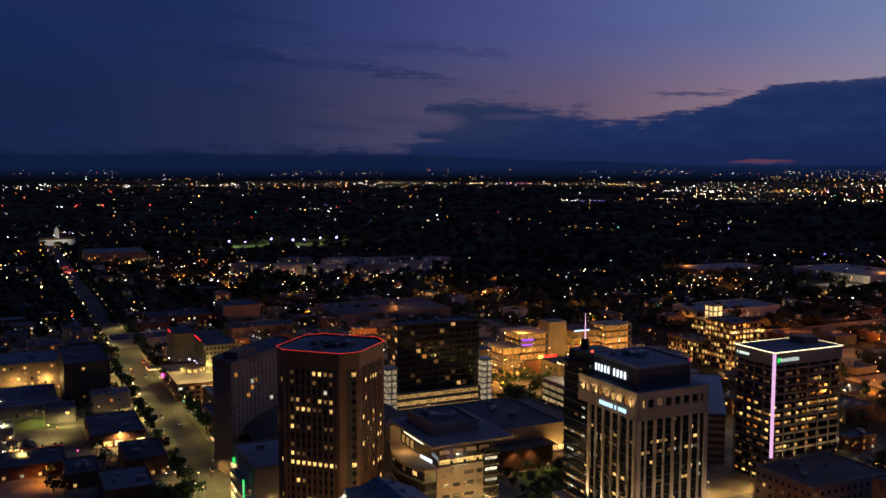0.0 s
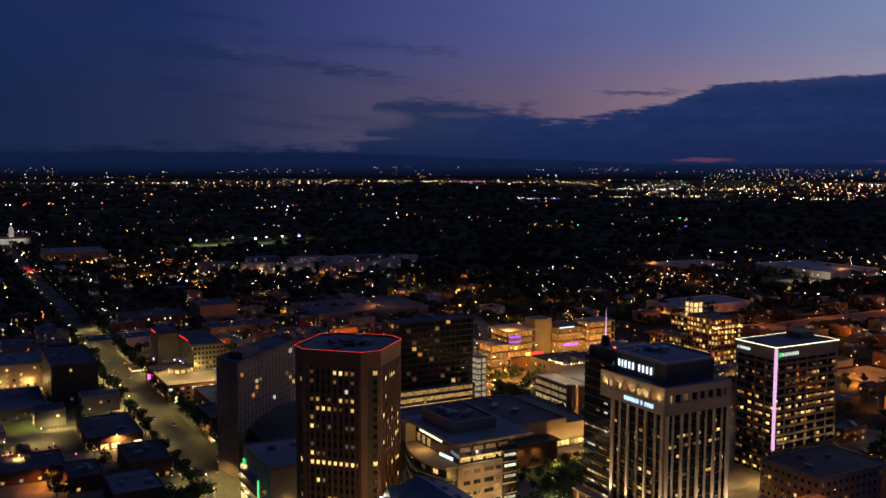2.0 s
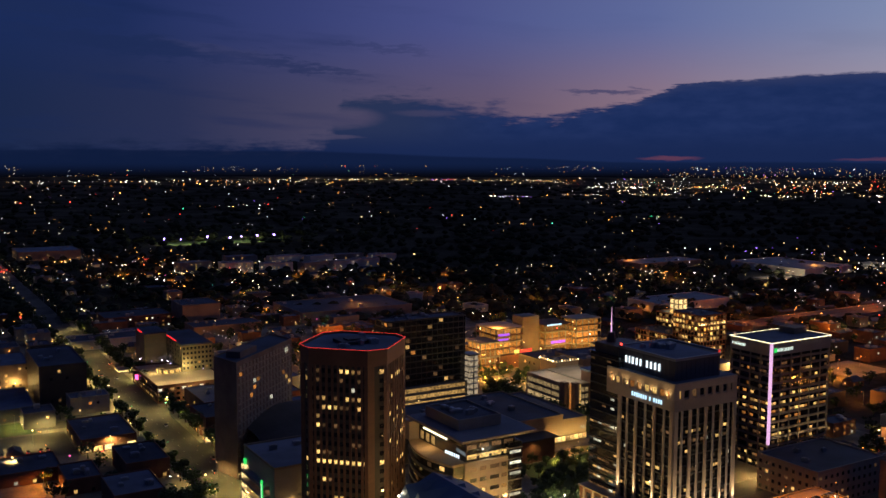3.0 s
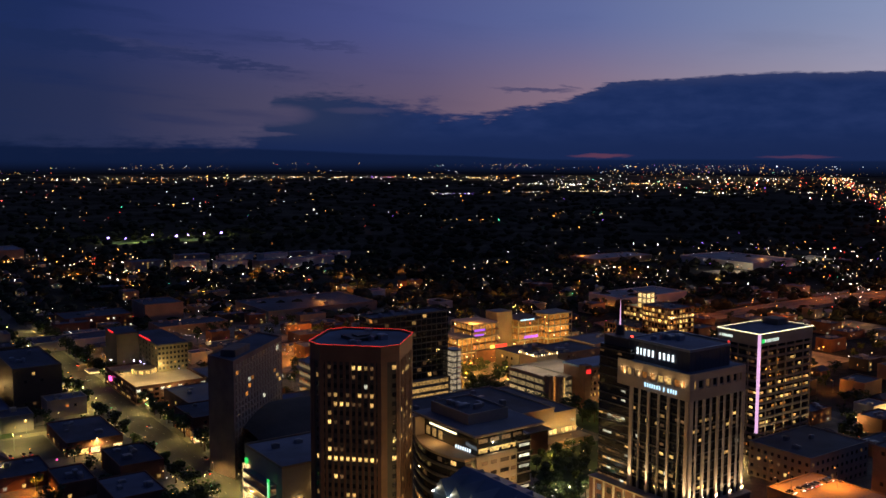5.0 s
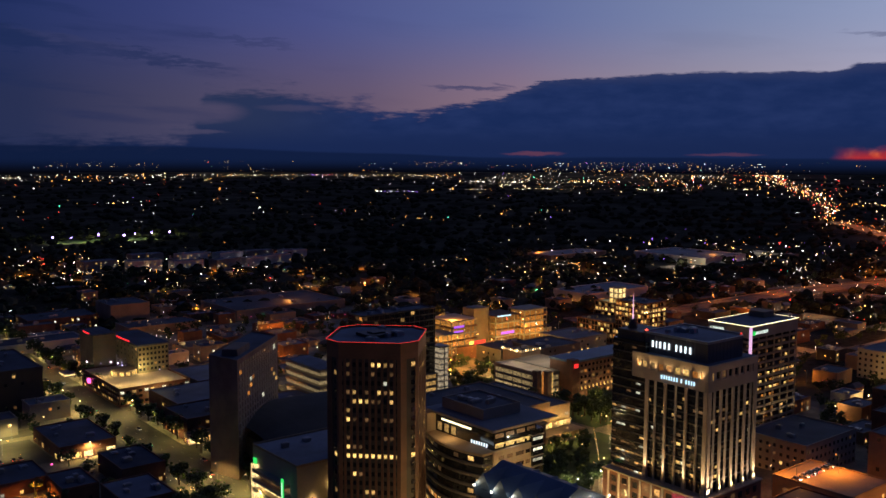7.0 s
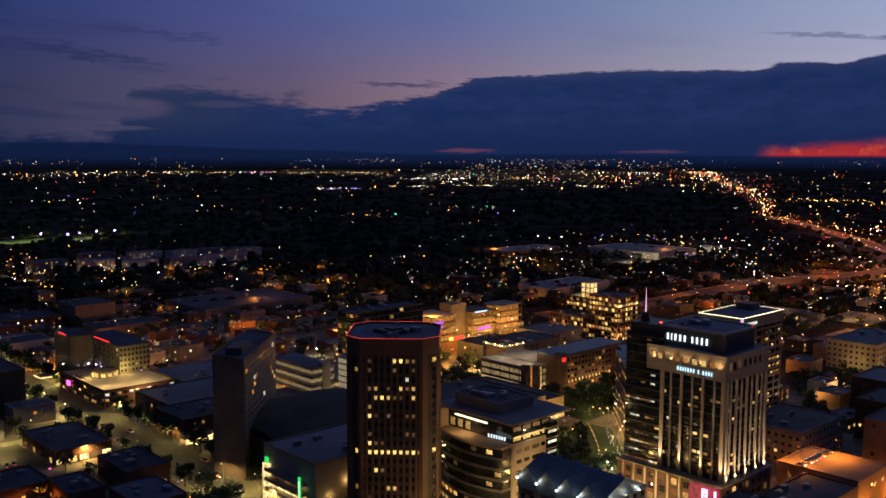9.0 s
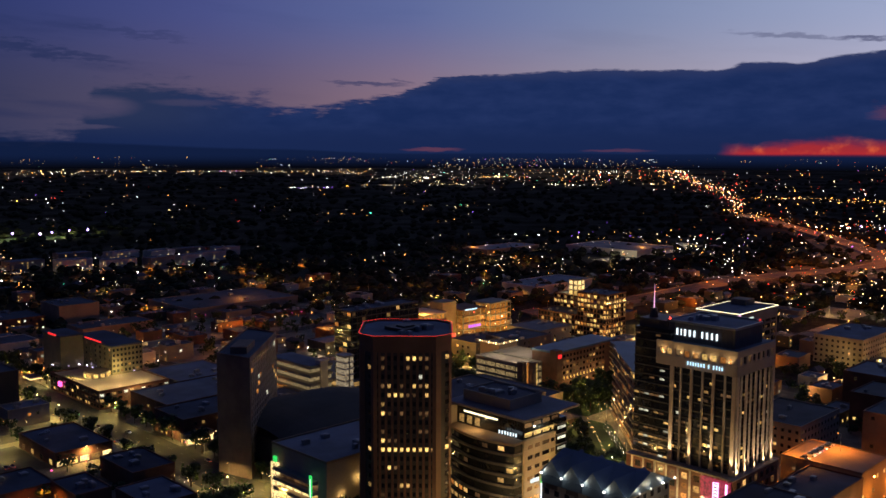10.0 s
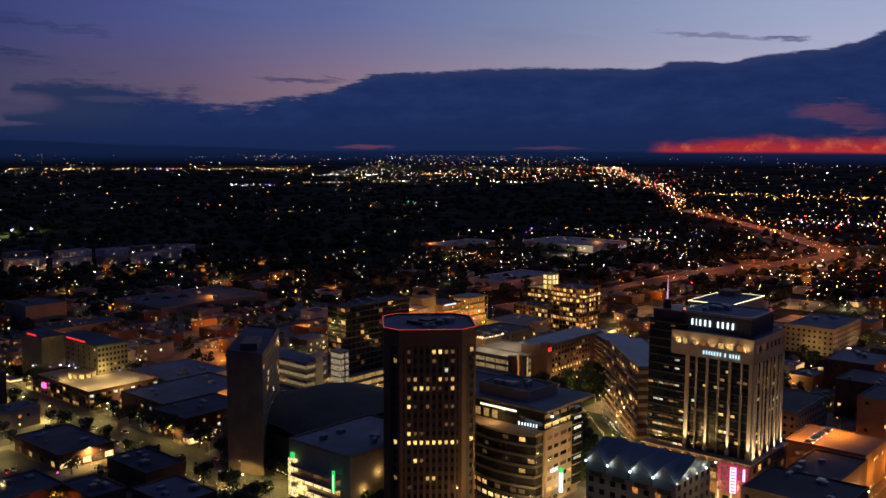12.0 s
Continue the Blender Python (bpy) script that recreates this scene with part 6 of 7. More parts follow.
def lamp_proto(kind, bulb, label):
    th = thing("street_lamp", label, "street lamp", (0, -100, 0), group=kind + " street lamps")
    bm = bmesh.new()
    bmesh.ops.create_cone(bm, cap_ends=True, segments=6, radius1=0.12, radius2=0.07, depth=8.6, matrix=Matrix.Translation((0, 0, 4.3)))
    add_box(bm, 0, -0.05, 8.45, 1.4, 0.05, 8.58)
    pole = part("pole", bm, "metal", th)
    bm = bmesh.new()
    bmesh.ops.create_icosphere(bm, subdivisions=1, radius=0.34, matrix=Matrix.Translation((1.4, 0, 8.4)))
    part("lamp_head", bm, bulb, pole, "glowing lamp head")
    return th


LAMPS = {"w": lamp_proto("warm", "lamp_warm", "tall street lamp with a warm glowing head"), "c": lamp_proto("white", "lamp_white", "tall street lamp with a white glowing head"), "y": lamp_proto("yellow", "lamp_warm", "tall street lamp with a yellowish glowing head"), "o": lamp_proto("orange", "lamp_orange", "tall street lamp with an orange sodium head")}
COL = {"w": WARM, "c": WHITE, "o": SODIUM, "y": YELLOW}


def street_lamp(kind, x, y, turn=0.0, power=0, z=0.0, globe=False):
    ob = copy_thing(LAMPS[kind], pose(x, y, z, 0, 0, turn))
    if power:
        a = radians(turn)
        px, py = x + 1.4 * math.cos(a), y + 1.4 * math.sin(a)
        if globe:
            lamp("lamp_light", "POINT", power * 1.45, COL[kind], (px, py, z + 7.8), 0.35)
        else:
            lamp("lamp_light", "SPOT", power * 4.9, COL[kind], (px, py, z + 8.0), 0.35, 164, (px + 0.01, py, z))


def all_lamps():
    rng = random.Random(15)
    for k in range(17):
        y = 395 + k * 32
        street_lamp("y", 80.5, y, 0, 3300 if y > 560 else 1500 if y > 480 else 750)
        street_lamp("y", 108.5, y + 14, 180, 3000 if y > 560 else 1400 if y > 500 else 600)
    for y in range(960, 1900, 45):
        street_lamp("w", 81, y, 0)
        street_lamp("w", 105, y + 20, 180)
    for x, y in ((5, 548), (25, 565), (2, 580), (36, 590), (-5, 600), (20, 603), (55, 596)):
        street_lamp("y", x, y, 90, 2300)
    for x, y in ((0, 640), (30, 612), (10, 520), (60, 533)):
        street_lamp("w", x, y, 90, 2500)
    for x, y in ((20, 488), (44, 462), (5, 530)):
        street_lamp("o", x, y, 90, 2500)
    for k in range(9):
        street_lamp("c", 194, 330 + k * 11, 0, 2600 if k % 2 == 0 else 0)
        street_lamp("c", 204, 336 + k * 13, 180)
    for x, y in ((214, 345), (240, 350), (268, 362), (306, 400), (318, 418), (246, 385), (310, 398), (290, 376), (338, 432), (272, 398), (256, 348)):
        street_lamp("w", x, y, 90, 1100 if x < 300 else 1800, 0.0, x > 300)
    for x, y in ((250, 300), (258, 268), (252, 330), (300, 330), (326, 326), (352, 327), (395, 340), (398, 365), (395, 310)):
        street_lamp("o" if y < 325 else "w", x, y, 90, 4500)
    for x, y in ((310, 545), (330, 560), (345, 540), (375, 545), (300, 575), (400, 575), (300, 600), (322, 620)):
        street_lamp("o" if x < 320 else "w", x, y, 90, 7500, 0.0, True)
    for x, y in ((268, 262), (278, 280), (290, 255)):
        street_lamp("o", x, y, 90, 3300, 18.4)
    for x, y in ((150, 510), (175, 508), (205, 512), (240, 514)):
        street_lamp("w", x, y, 90, 3000)
    for x, y in ((430, 490), (460, 496), (500, 500), (420, 545), (540, 520), (566, 540), (480, 610)):
        street_lamp("w", x, y, 90, 3500)
    for x, y in ((-8, 690), (10, 689), (30, 690), (-4, 744), (24, 746)):
        street_lamp("w", x, y, 90, 2600, 0.0, True)
    for x, y in ((160, 600), (130, 612), (180, 612), (205, 600), (158, 560), (188, 562), (215, 640), (240, 612), (270, 600), (180, 690), (210, 740), (160, 745)):
        street_lamp("w" if (x + y) % 3 else "o", x, y, 90, 2600, 0.0, True)
    for x, y in ((420, 470), (440, 400), (400, 420), (470, 330), (500, 390), (430, 330), (520, 440), (450, 260)):
        street_lamp("o" if (x + y) % 20 else "w", x, y, 90, 3000, 0.0, True)
    # streets below the towers, with unseen lamps added to warm the facades
    for k in range(12):
        street_lamp("w", 112 + 7.5 * k, 316, 90, 2700 if k % 2 else 0, 0.0, True)
    for k in range(6):
        street_lamp("w", 199.2, 258 + k * 10, 180, 800, 0.0, True)
    for k in range(5):
        street_lamp("w", 206 + k * 9, 259.8, 90, 1800)
    for k in range(9):
        street_lamp("w", 20 + 22 * k, 219, 90, 4200, 0.0, True)
    for k in range(6):
        street_lamp("o" if k > 2 else "w", 202 + 24 * k, 228, 90, 3500, 0.0, True)
    for x, y in ((150, 300), (158, 290), (140, 309)):
        street_lamp("o", x, y, 90, 2600)
    for x, y in ((86, 446), (96, 462), (100, 439), (84, 425), (96, 418)):
        street_lamp("y", x, y, 90, 1700)
    # globe lamps of the office forecourt
    for x, y in ((208, 341), (215, 340), (221, 337), (226, 334), (232, 341)):
        street_lamp("c", x, y, 0, 1300, 0.0, True)
    # globe lamps added round the brown tower only for ambient street glow
    for x, y in ((158, 410), (158, 428), (200, 505), (170, 434), (150, 334), (112, 338)):
        street_lamp("w", x, y, 90, 2600, 0.0, True)
    # outer streets
    for _ in range(170):
        az, r = rng.uniform(-1, 79), rng.uniform(540, 1300)
        x, y = r * math.sin(radians(az)), r * math.cos(radians(az))
        if free(x - 1, y - 1, x + 1, y + 1, 2) and not near_freeway(x, y, 24):
            street_lamp(rng.choice("wwwcooo"), x, y, rng.uniform(0, 360), rng.choice((4000, 7000, 11000)) if rng.random() < 0.75 else 0)
    for a, b, c, d in LOTS:
        for fx in (0.25, 0.75):
            far = a > 900
            street_lamp("c" if far else rng.choice("woo"), a + (c - a) * fx, b + (d - b) * rng.uniform(0.35, 0.65), rng.uniform(0, 360), 9000 if far else 5200, 0.0, True)
    for x, y in ((900, 560), (980, 530), (1060, 500), (1140, 490), (1230, 510), (1300, 560), (1180, 620), (1080, 630)):
        lamp("freeway_light", "POINT", 30000, (1.0, 0.22, 0.014), (x, y, 17), 0.6)
    # freeway masts
    for (ax, ay), (bx, by) in zip(FREEWAY[:15], FREEWAY[1:15]):
        n = max(1, int(math.hypot(bx - ax, by - ay) / 52))
        for k in range(n):
            f = (k + 0.5) / n
            lamp("freeway_light", "POINT", 26000, (1.0, 0.20, 0.012), (ax + (bx - ax) * f, ay + (by - ay) * f, 15), 0.6)
            street_lamp("o", ax + (bx - ax) * f, ay + (by - ay) * f + 20, 270, 0, 0.0)


all_lamps()
for ob in LAMPS.values():
    for o in (*ob.children_recursive, ob):
        bpy.data.objects.remove(o)

# unseen fill lights added across the street to brighten the west facade
for k in range(7):
    lamp("plaza_light", "POINT", 2900, WARM, (187, 254 + 9.5 * k, 9.0), 0.4)
# wide fill spots added to brighten the south face between the pillars
for k in range(5):
    lamp("uplight", "SPOT", 5200, (1.0, 0.70, 0.40), (206.6 + k * 7.7, 261.9, 25.6), 0.3, 120, (206.6 + k * 7.7, 264.0, 44))
# uplights of the bank tower's pillars and attic
for y in (293.1, 284.0, 274.0, 264.9):
    lamp("uplight", "SPOT", 34000, (1.0, 0.76, 0.46), (203.9, y, 25.6), 0.12, 26, (205.0, y, 40))
for k in range(5):
    lamp("uplight", "SPOT", 30000, (1.0, 0.74, 0.42), (206.6 + k * 7.7, 262.6, 25.6), 0.12, 26, (206.6 + k * 7.7, 263.6, 40))
for k in range(5):
    lamp("uplight", "SPOT", 1500, (1.0, 0.66, 0.28), (204.4, 297.5 - k * 7.6, 70.3), 0.15, 90, (206.2, 297.5 - k * 7.6, 75))
for k in range(5):
    lamp("uplight", "SPOT", 9000, (1.0, 0.72, 0.36), (347 + k * 9, 330.2, 9.4), 0.15, 60, (347 + k * 9, 332.4, 30))

# ---- distant lights ----


def distant_lights():
    rng = random.Random(33)
    sets = {k: ([], []) for k in ("lamp_warm", "lamp_white", "lamp_orange", "lamp_purple", "lamp_red", "lamp_green", "field_lamp")}

    def dot(kind, x, y, z, s):
        v, f = sets[kind]
        b = len(v)
        v.extend(((x + s, y, z), (x - s, y, z), (x, y + s, z), (x, y - s, z), (x, y, z + s), (x, y, z - s)))
        f.extend([(b + i, b + j, b + k) for i, j, k in ((0, 2, 4), (2, 1, 4), (1, 3, 4), (3, 0, 4), (2, 0, 5), (1, 2, 5), (3, 1, 5), (0, 3, 5))])

    def pick():
        return rng.choices(("lamp_warm", "lamp_white", "lamp_orange", "lamp_purple", "lamp_red", "lamp_green"), (24, 38, 18, 6, 11, 5))[0]

    def far(el):
        """Distance at which the plain shows at that angle below level."""
        lo, hi = 400.0, 4930.0
        for _ in range(30):
            m = (lo + hi) / 2
            if math.degrees(math.atan2(146.0 - terrain(m), m)) > el:
                lo = m
            else:
                hi = m
        return lo

    eye = [-162, 115]

    def at(az, el, kind=None, big=1.0):
        r = far(el)
        x, y = eye[0] + r * math.sin(radians(az)), eye[1] + r * math.cos(radians(az))
        far_out = math.hypot(x, y) / 4930
        if far_out > 1:
            x, y = x / far_out, y / far_out
        s = r * 0.00050 * big * rng.choice((0.6, 0.7, 0.75, 0.85, 1.0, 1.25))
        dot(kind or pick(), x, y, terrain(math.hypot(x, y)) + 9, s)

    def row(az0, az1, el0, el1, n, kinds=None, big=1.0, jit=0.03):
        for k in range(n):
            f = rng.random()
            at(az0 + (az1 - az0) * f, el0 + (el1 - el0) * f + rng.gauss(0, jit), rng.choice(kinds) if kinds else None, big)

    def patch(az, el, wa, we, n, kinds=None, big=1.0):
        for _ in range(n):
            at(rng.gauss(az, wa), max(1.12, rng.gauss(el, we)), rng.choice(kinds) if kinds else None, big)
    W, C, O, P, R, G = "lamp_warm", "lamp_white", "lamp_orange", "lamp_purple", "lamp_red", "lamp_green"
    # the long lit avenue on the skyline
    row(21, 41, 1.27, 1.27, 170, (W, W, C, C, O), 0.8, 0.025)
    row(14, 41, 1.42, 1.40, 130, (W, C, O, C), 0.7, 0.10)
    row(31.6, 33.4, 1.25, 1.25, 12, (P, R), 1.0, 0.01)
    eye[:] = 2, 0
    row(-2, 21, 1.4, 1.3, 150, (W, C, O, C, C), 0.8, 0.06)
    row(-2, 24, 1.75, 1.6, 60, (W, C, O, C, R), 0.7, 0.12)
    eye[:] = -162, 115
    # the second town centre
    patch(50, 1.33, 4.6, 0.14, 120, None, 0.75)
    patch(51, 1.72, 5.0, 0.26, 130, None, 0.8)
    patch(45, 1.5, 3.0, 0.22, 130, (W, C, W, C), 0.8)
    patch(56, 1.5, 2.5, 0.25, 120, (O, W, W, R, O, C), 0.9)
    for az0, az1, e, n, ks in ((42, 48, 1.62, 34, (C, W)), (44.2, 47.2, 2.02, 30, (C, W, W)), (48, 51, 1.55, 24, (W, O)), (53, 57, 1.2, 30, (C, W, C)), (36.4, 39.2, 2.25, 30, (C, P, C)), (40.5, 43.5, 2.1, 18, (W, O, C)), (52, 55.5, 2.0, 20, (W, C)), (57, 59, 1.9, 14, (W, C))):
        row(az0, az1, e, e, n, ks, 1.0, 0.02)
    # dark belt with a few houses
    for _ in range(190):
        at(rng.uniform(-3, 50), rng.uniform(2.0, 4.4), None, 0.95)
    for az0, az1, e, n, ks in ((18, 23, 2.9, 8, (W, C)), (44.5, 49, 3.35, 16, (W, O, W, C)), (46.9, 47.4, 3.3, 6, (G, G)), (38, 41.5, 3.85, 12, (O, W)), (2, 12, 2.6, 16, (W, C, R)), (8, 16, 4.2, 18, (W, O, C))):
        row(az0, az1, e, e, n, ks, 0.9, 0.05)
    # houses past the boulevard
    eye[:] = 2, 0
    patch(8, 5.6, 6.0, 0.35, 90, (W, C, O, O, W, C))
    patch(14, 6.4, 5.0, 0.25, 60, (W, C, O, W))
    patch(3, 4.9, 1.5, 0.15, 22, (O, R, W))
    # roofs beyond the centre
    for _ in range(110):
        at(rng.uniform(14, 44), rng.uniform(7.4, 9.6), rng.choice((W, W, C, O, O, C)), 0.8)
    # the west side
    eye[:] = -162, 115
    patch(60, 5.4, 8.0, 0.4, 190, (W, C, W, O, C, P))
    patch(50, 7.0, 6.0, 0.4, 100, (W, C, O, W))
    patch(70, 4.0, 5.0, 0.8, 260, (W, O, C, O, R, W))
    row(64, 78, 2.6, 2.75, 170, (O, W, W, O), 1.0, 0.06)
    row(69, 79, 4.1, 4.3, 90, (P, C, R, C), 1.0, 0.10)
    for _ in range(190):
        at(rng.uniform(58, 80), rng.uniform(1.15, 2.4), rng.choice((W, C, O, R)), 0.7)
    patch(73, 7.2, 5.0, 1.0, 210, (O, W, R, C, W))
    # freeway traffic and its masts
    for i, ((ax, ay), (bx, by)) in enumerate(zip(FREEWAY[1:14], FREEWAY[2:15])):
        long = math.hypot(bx - ax, by - ay)
        n = int(long / (16 if i < 11 else 12))
        for k in range(n):
            f = rng.random()
            x, y = ax + (bx - ax) * f, ay + (by - ay) * f
            sp = 13 if i < 11 else 36
            dot(rng.choice((O, O, O, R, W, W)), x + rng.uniform(-sp, sp), y + rng.uniform(-sp, sp), terrain(math.hypot(x, y)) + rng.uniform(6.5, 13), math.hypot(x, y) * 0.00046 * rng.choice((0.65, 0.8, 1.1)))
    eye[:] = -135, 90
    for a, b, c, d, n, w in ((58.2, 0.95, 59.6, 1.5, 95, 0.45), (59.6, 1.5, 61.2, 2.1, 95, 0.4), (61.2, 2.1, 62.6, 2.9, 80, 0.35), (62.6, 2.9, 62.4, 3.5, 50, 0.25), (62.4, 3.5, 63.9, 4.1, 24, 0.15)):
        for k in range(n):
            f = rng.random()
            at(a + (c - a) * f + rng.gauss(0, w), max(1.12, b + (d - b) * f + rng.gauss(0, 0.06)), rng.choice((O, O, W, W, R, C)), 0.95)
    # floodlights of the campus fields
    for x, y, s in ((397, 1750, 1.5), (421, 1726, 1.0), (482, 1766, 1.5), (513, 1724, 1.6), (540, 1740, 1.1), (576, 1752, 1.4), (610, 1751, 1.6)):
        dot("field_lamp", x, y, 9, s * 1.5)
    for x, y in ((1227, 1102), (1252, 1090), (1458, 1203)):
        dot("lamp_purple", x, y, 9, 1.4)
    for kind, (v, f) in sets.items():
        me = bpy.data.meshes.new("distant_lights")
        me.from_pydata(v, [], f)
        me.materials.append(M[kind])
        tagged(new("distant_lights", me), "scattered far " + {"lamp_warm": "warm", "lamp_white": "white", "lamp_orange": "orange", "lamp_purple": "violet", "lamp_red": "red", "lamp_green": "green", "field_lamp": "violet flood"}[kind] + " lights of the suburbs", "lights", kind="stuff")


distant_lights()


def station():
    th = thing("railway_station", "white floodlit station with a tall clock tower", "station", (106, 1905, 0))
    part("tower", box(-4, -4, 0, 4, 4, 30), "white", th)
    bm = bmesh.new()
    bmesh.ops.create_cone(bm, cap_ends=True, segments=4, radius1=4.6, radius2=0.4, depth=6, matrix=Matrix.Translation((0, 0, 33)) @ Matrix.Rotation(math.pi / 4, 4, "Z"))
    part("tower_roof", bm, "white", th)
    part("hall", box(-32, -8, 0, 32, 8, 11), "white", th)
    part("hall_roof", gable_long(-33, 33, 9, 11, 4), "brick", th)
    lamp("floodlight", "SPOT", 60000, (1.0, 0.95, 0.8), (106, 1850, 8), 1.0, 70, (106, 1905, 14))


def gable_long(x0, x1, half, z, h):
    bm = bmesh.new()
    v = [bm.verts.new(p) for p in ((x0, -half, z), (x1, -half, z), (x1, half, z), (x0, half, z), (x0, 0, z + h), (x1, 0, z + h))]
    for f in ((0, 1, 5, 4), (2, 3, 4, 5), (1, 2, 5), (3, 0, 4), (3, 2, 1, 0)):
        bm.faces.new([v[i] for i in f])
    return bm


station()

# ---- vehicles ----


def car_proto():
    th = thing("car", "car on the street with its tail lights lit", "car", (0, -80, 0), group="cars on the streets")
    bm = box(-0.9, -2.2, 0.35, 0.9, 2.2, 0.95)
    bmesh.ops.bevel(bm, geom=list(bm.edges), offset=0.15, segments=2, affect="EDGES")
    part("body", bm, "paint", th)
    bm = bmesh.new()
    add_prism(bm, [(-0.8, -1.5), (0.8, -1.5), (0.8, 1.1), (-0.8, 1.1)], 0.95, 1.5)
    for v in bm.verts:
        if v.co.z > 1.2:
            v.co.x *= 0.82
            v.co.y = v.co.y * 0.7
    part("cabin", bm, "glass", th)
    for sx in (-0.85, 0.85):
        for sy in (-1.4, 1.4):
            bm = bmesh.new()
            bmesh.ops.create_cone(bm, cap_ends=True, segments=12, radius1=0.34, radius2=0.34, depth=0.22, matrix=Matrix.Translation((sx, sy, 0.34)) @ Matrix.Rotation(math.pi / 2, 4, "Y"))
            part("wheel", bm, "rubber", th)
    for sx in (-0.65, 0.65):
        part("tail_light", box(sx - 0.18, -2.26, 0.65, sx + 0.18, -2.18, 0.82), "lamp_red", th)
    for sx in (-0.65, 0.65):
        part("headlight", box(sx - 0.2, 2.17, 0.62, sx + 0.2, 2.26, 0.82), "lamp_white", th)
    return th


def cars():
    rng = random.Random(61)
    proto = car_proto()
    spots = []
    for k in range(20):
        spots.append((rng.choice((85, 90, 97.5, 103.5)), 400 + k * 19 + rng.uniform(-5, 5), 0))
    for k in range(18):
        spots.append((-8 + 3.2 * (k % 13), 552 if k < 13 else 570, 0))
    for k in range(12):
        spots.append((130 + 11 * k, 512 + rng.choice((0, 5)), 90))
    for k in range(10):
        spots.append((268 + 3 * k, 262, 0))
    for i, (x, y, turn) in enumerate(spots):
        if rng.random() < 0.75:
            z = 0.03 if not 262 < x < 300 else 18.4
            if -14 < x < 44 and 540 < y < 586:
                z = 0.2
            copy_thing(proto, pose(x, y, z, 0, 0, turn + rng.choice((0, 180))))
    for o in (*proto.children_recursive, proto):
        bpy.data.objects.remove(o)


cars()


def delivery_truck():
    th = thing("delivery_truck", "white box truck parked by the kerb", "truck", (128, 511.5, 0.03), 64)
    bm = box(-1.15, -3.4, 0.9, 1.15, 2.2, 3.3)
    bmesh.ops.bevel(bm, geom=list(bm.edges), offset=0.08, segments=2, affect="EDGES")
    part("cargo_box", bm, "white", th)
    bm = box(-1.0, 2.3, 0.55, 1.0, 4.1, 1.5)
    add_prism(bm, rect(-0.95, 2.3, 0.95, 3.6), 1.5, 2.4)
    part("cab", bm, "white", th)
    part("windscreen", box(-0.85, 3.6, 1.55, 0.85, 3.66, 2.3), "glass", th)
    part("chassis", box(-0.9, -3.3, 0.5, 0.9, 3.9, 0.9), "dark", th)
    for sx in (-0.95, 0.95):
        for sy in (-2.2, 3.1):
            bm = bmesh.new()
            bmesh.ops.create_cone(bm, cap_ends=True, segments=14, radius1=0.46, radius2=0.46, depth=0.28, matrix=Matrix.Translation((sx, sy, 0.46)) @ Matrix.Rotation(math.pi / 2, 4, "Y"))
            part("wheel", bm, "rubber", th)


delivery_truck()


def lit_cone_trees():
    for k in range(7):
        th = thing("cone_tree", "small clipped cone tree strung with lights", "tree", (260 + 5.2 * k, 354 + 5.2 * k, 0.2), group="lit cone trees along the path")
        part("trunk", trunk_mesh(3, 1.2), "bark", th)
        rng = random.Random(300 + k)
        bm = bmesh.new()
        for _ in range(170):
            z = rng.uniform(0.5, 5.0)
            r = 1.5 * (1 - z / 5.6) * rng.uniform(0.8, 1.1)
            a = rng.uniform(0, math.tau)
            c = Vector((r * math.cos(a), r * math.sin(a), z))
            u = Vector((rng.gauss(0, 1), rng.gauss(0, 1), rng.gauss(0, 1))).normalized() * 0.32
            w = u.cross(Vector((0.2, 0.3, 1))).normalized() * 0.26
            bm.faces.new([bm.verts.new(c + d) for d in (u, w, -u, -w)])
        part("crown", bm, "leaf", th)
        bm = bmesh.new()
        for _ in range(9):
            z = rng.uniform(0.8, 4.6)
            a = rng.uniform(2.6, 5.6)
            r = 1.6 * (1 - z / 5.6) + 0.1
            bmesh.ops.create_icosphere(bm, subdivisions=1, radius=0.1, matrix=Matrix.Translation((r * math.cos(a), r * math.sin(a), z)))
        part("fairy_lights", bm, "lamp_white", th, "small white bulbs")


lit_cone_trees()


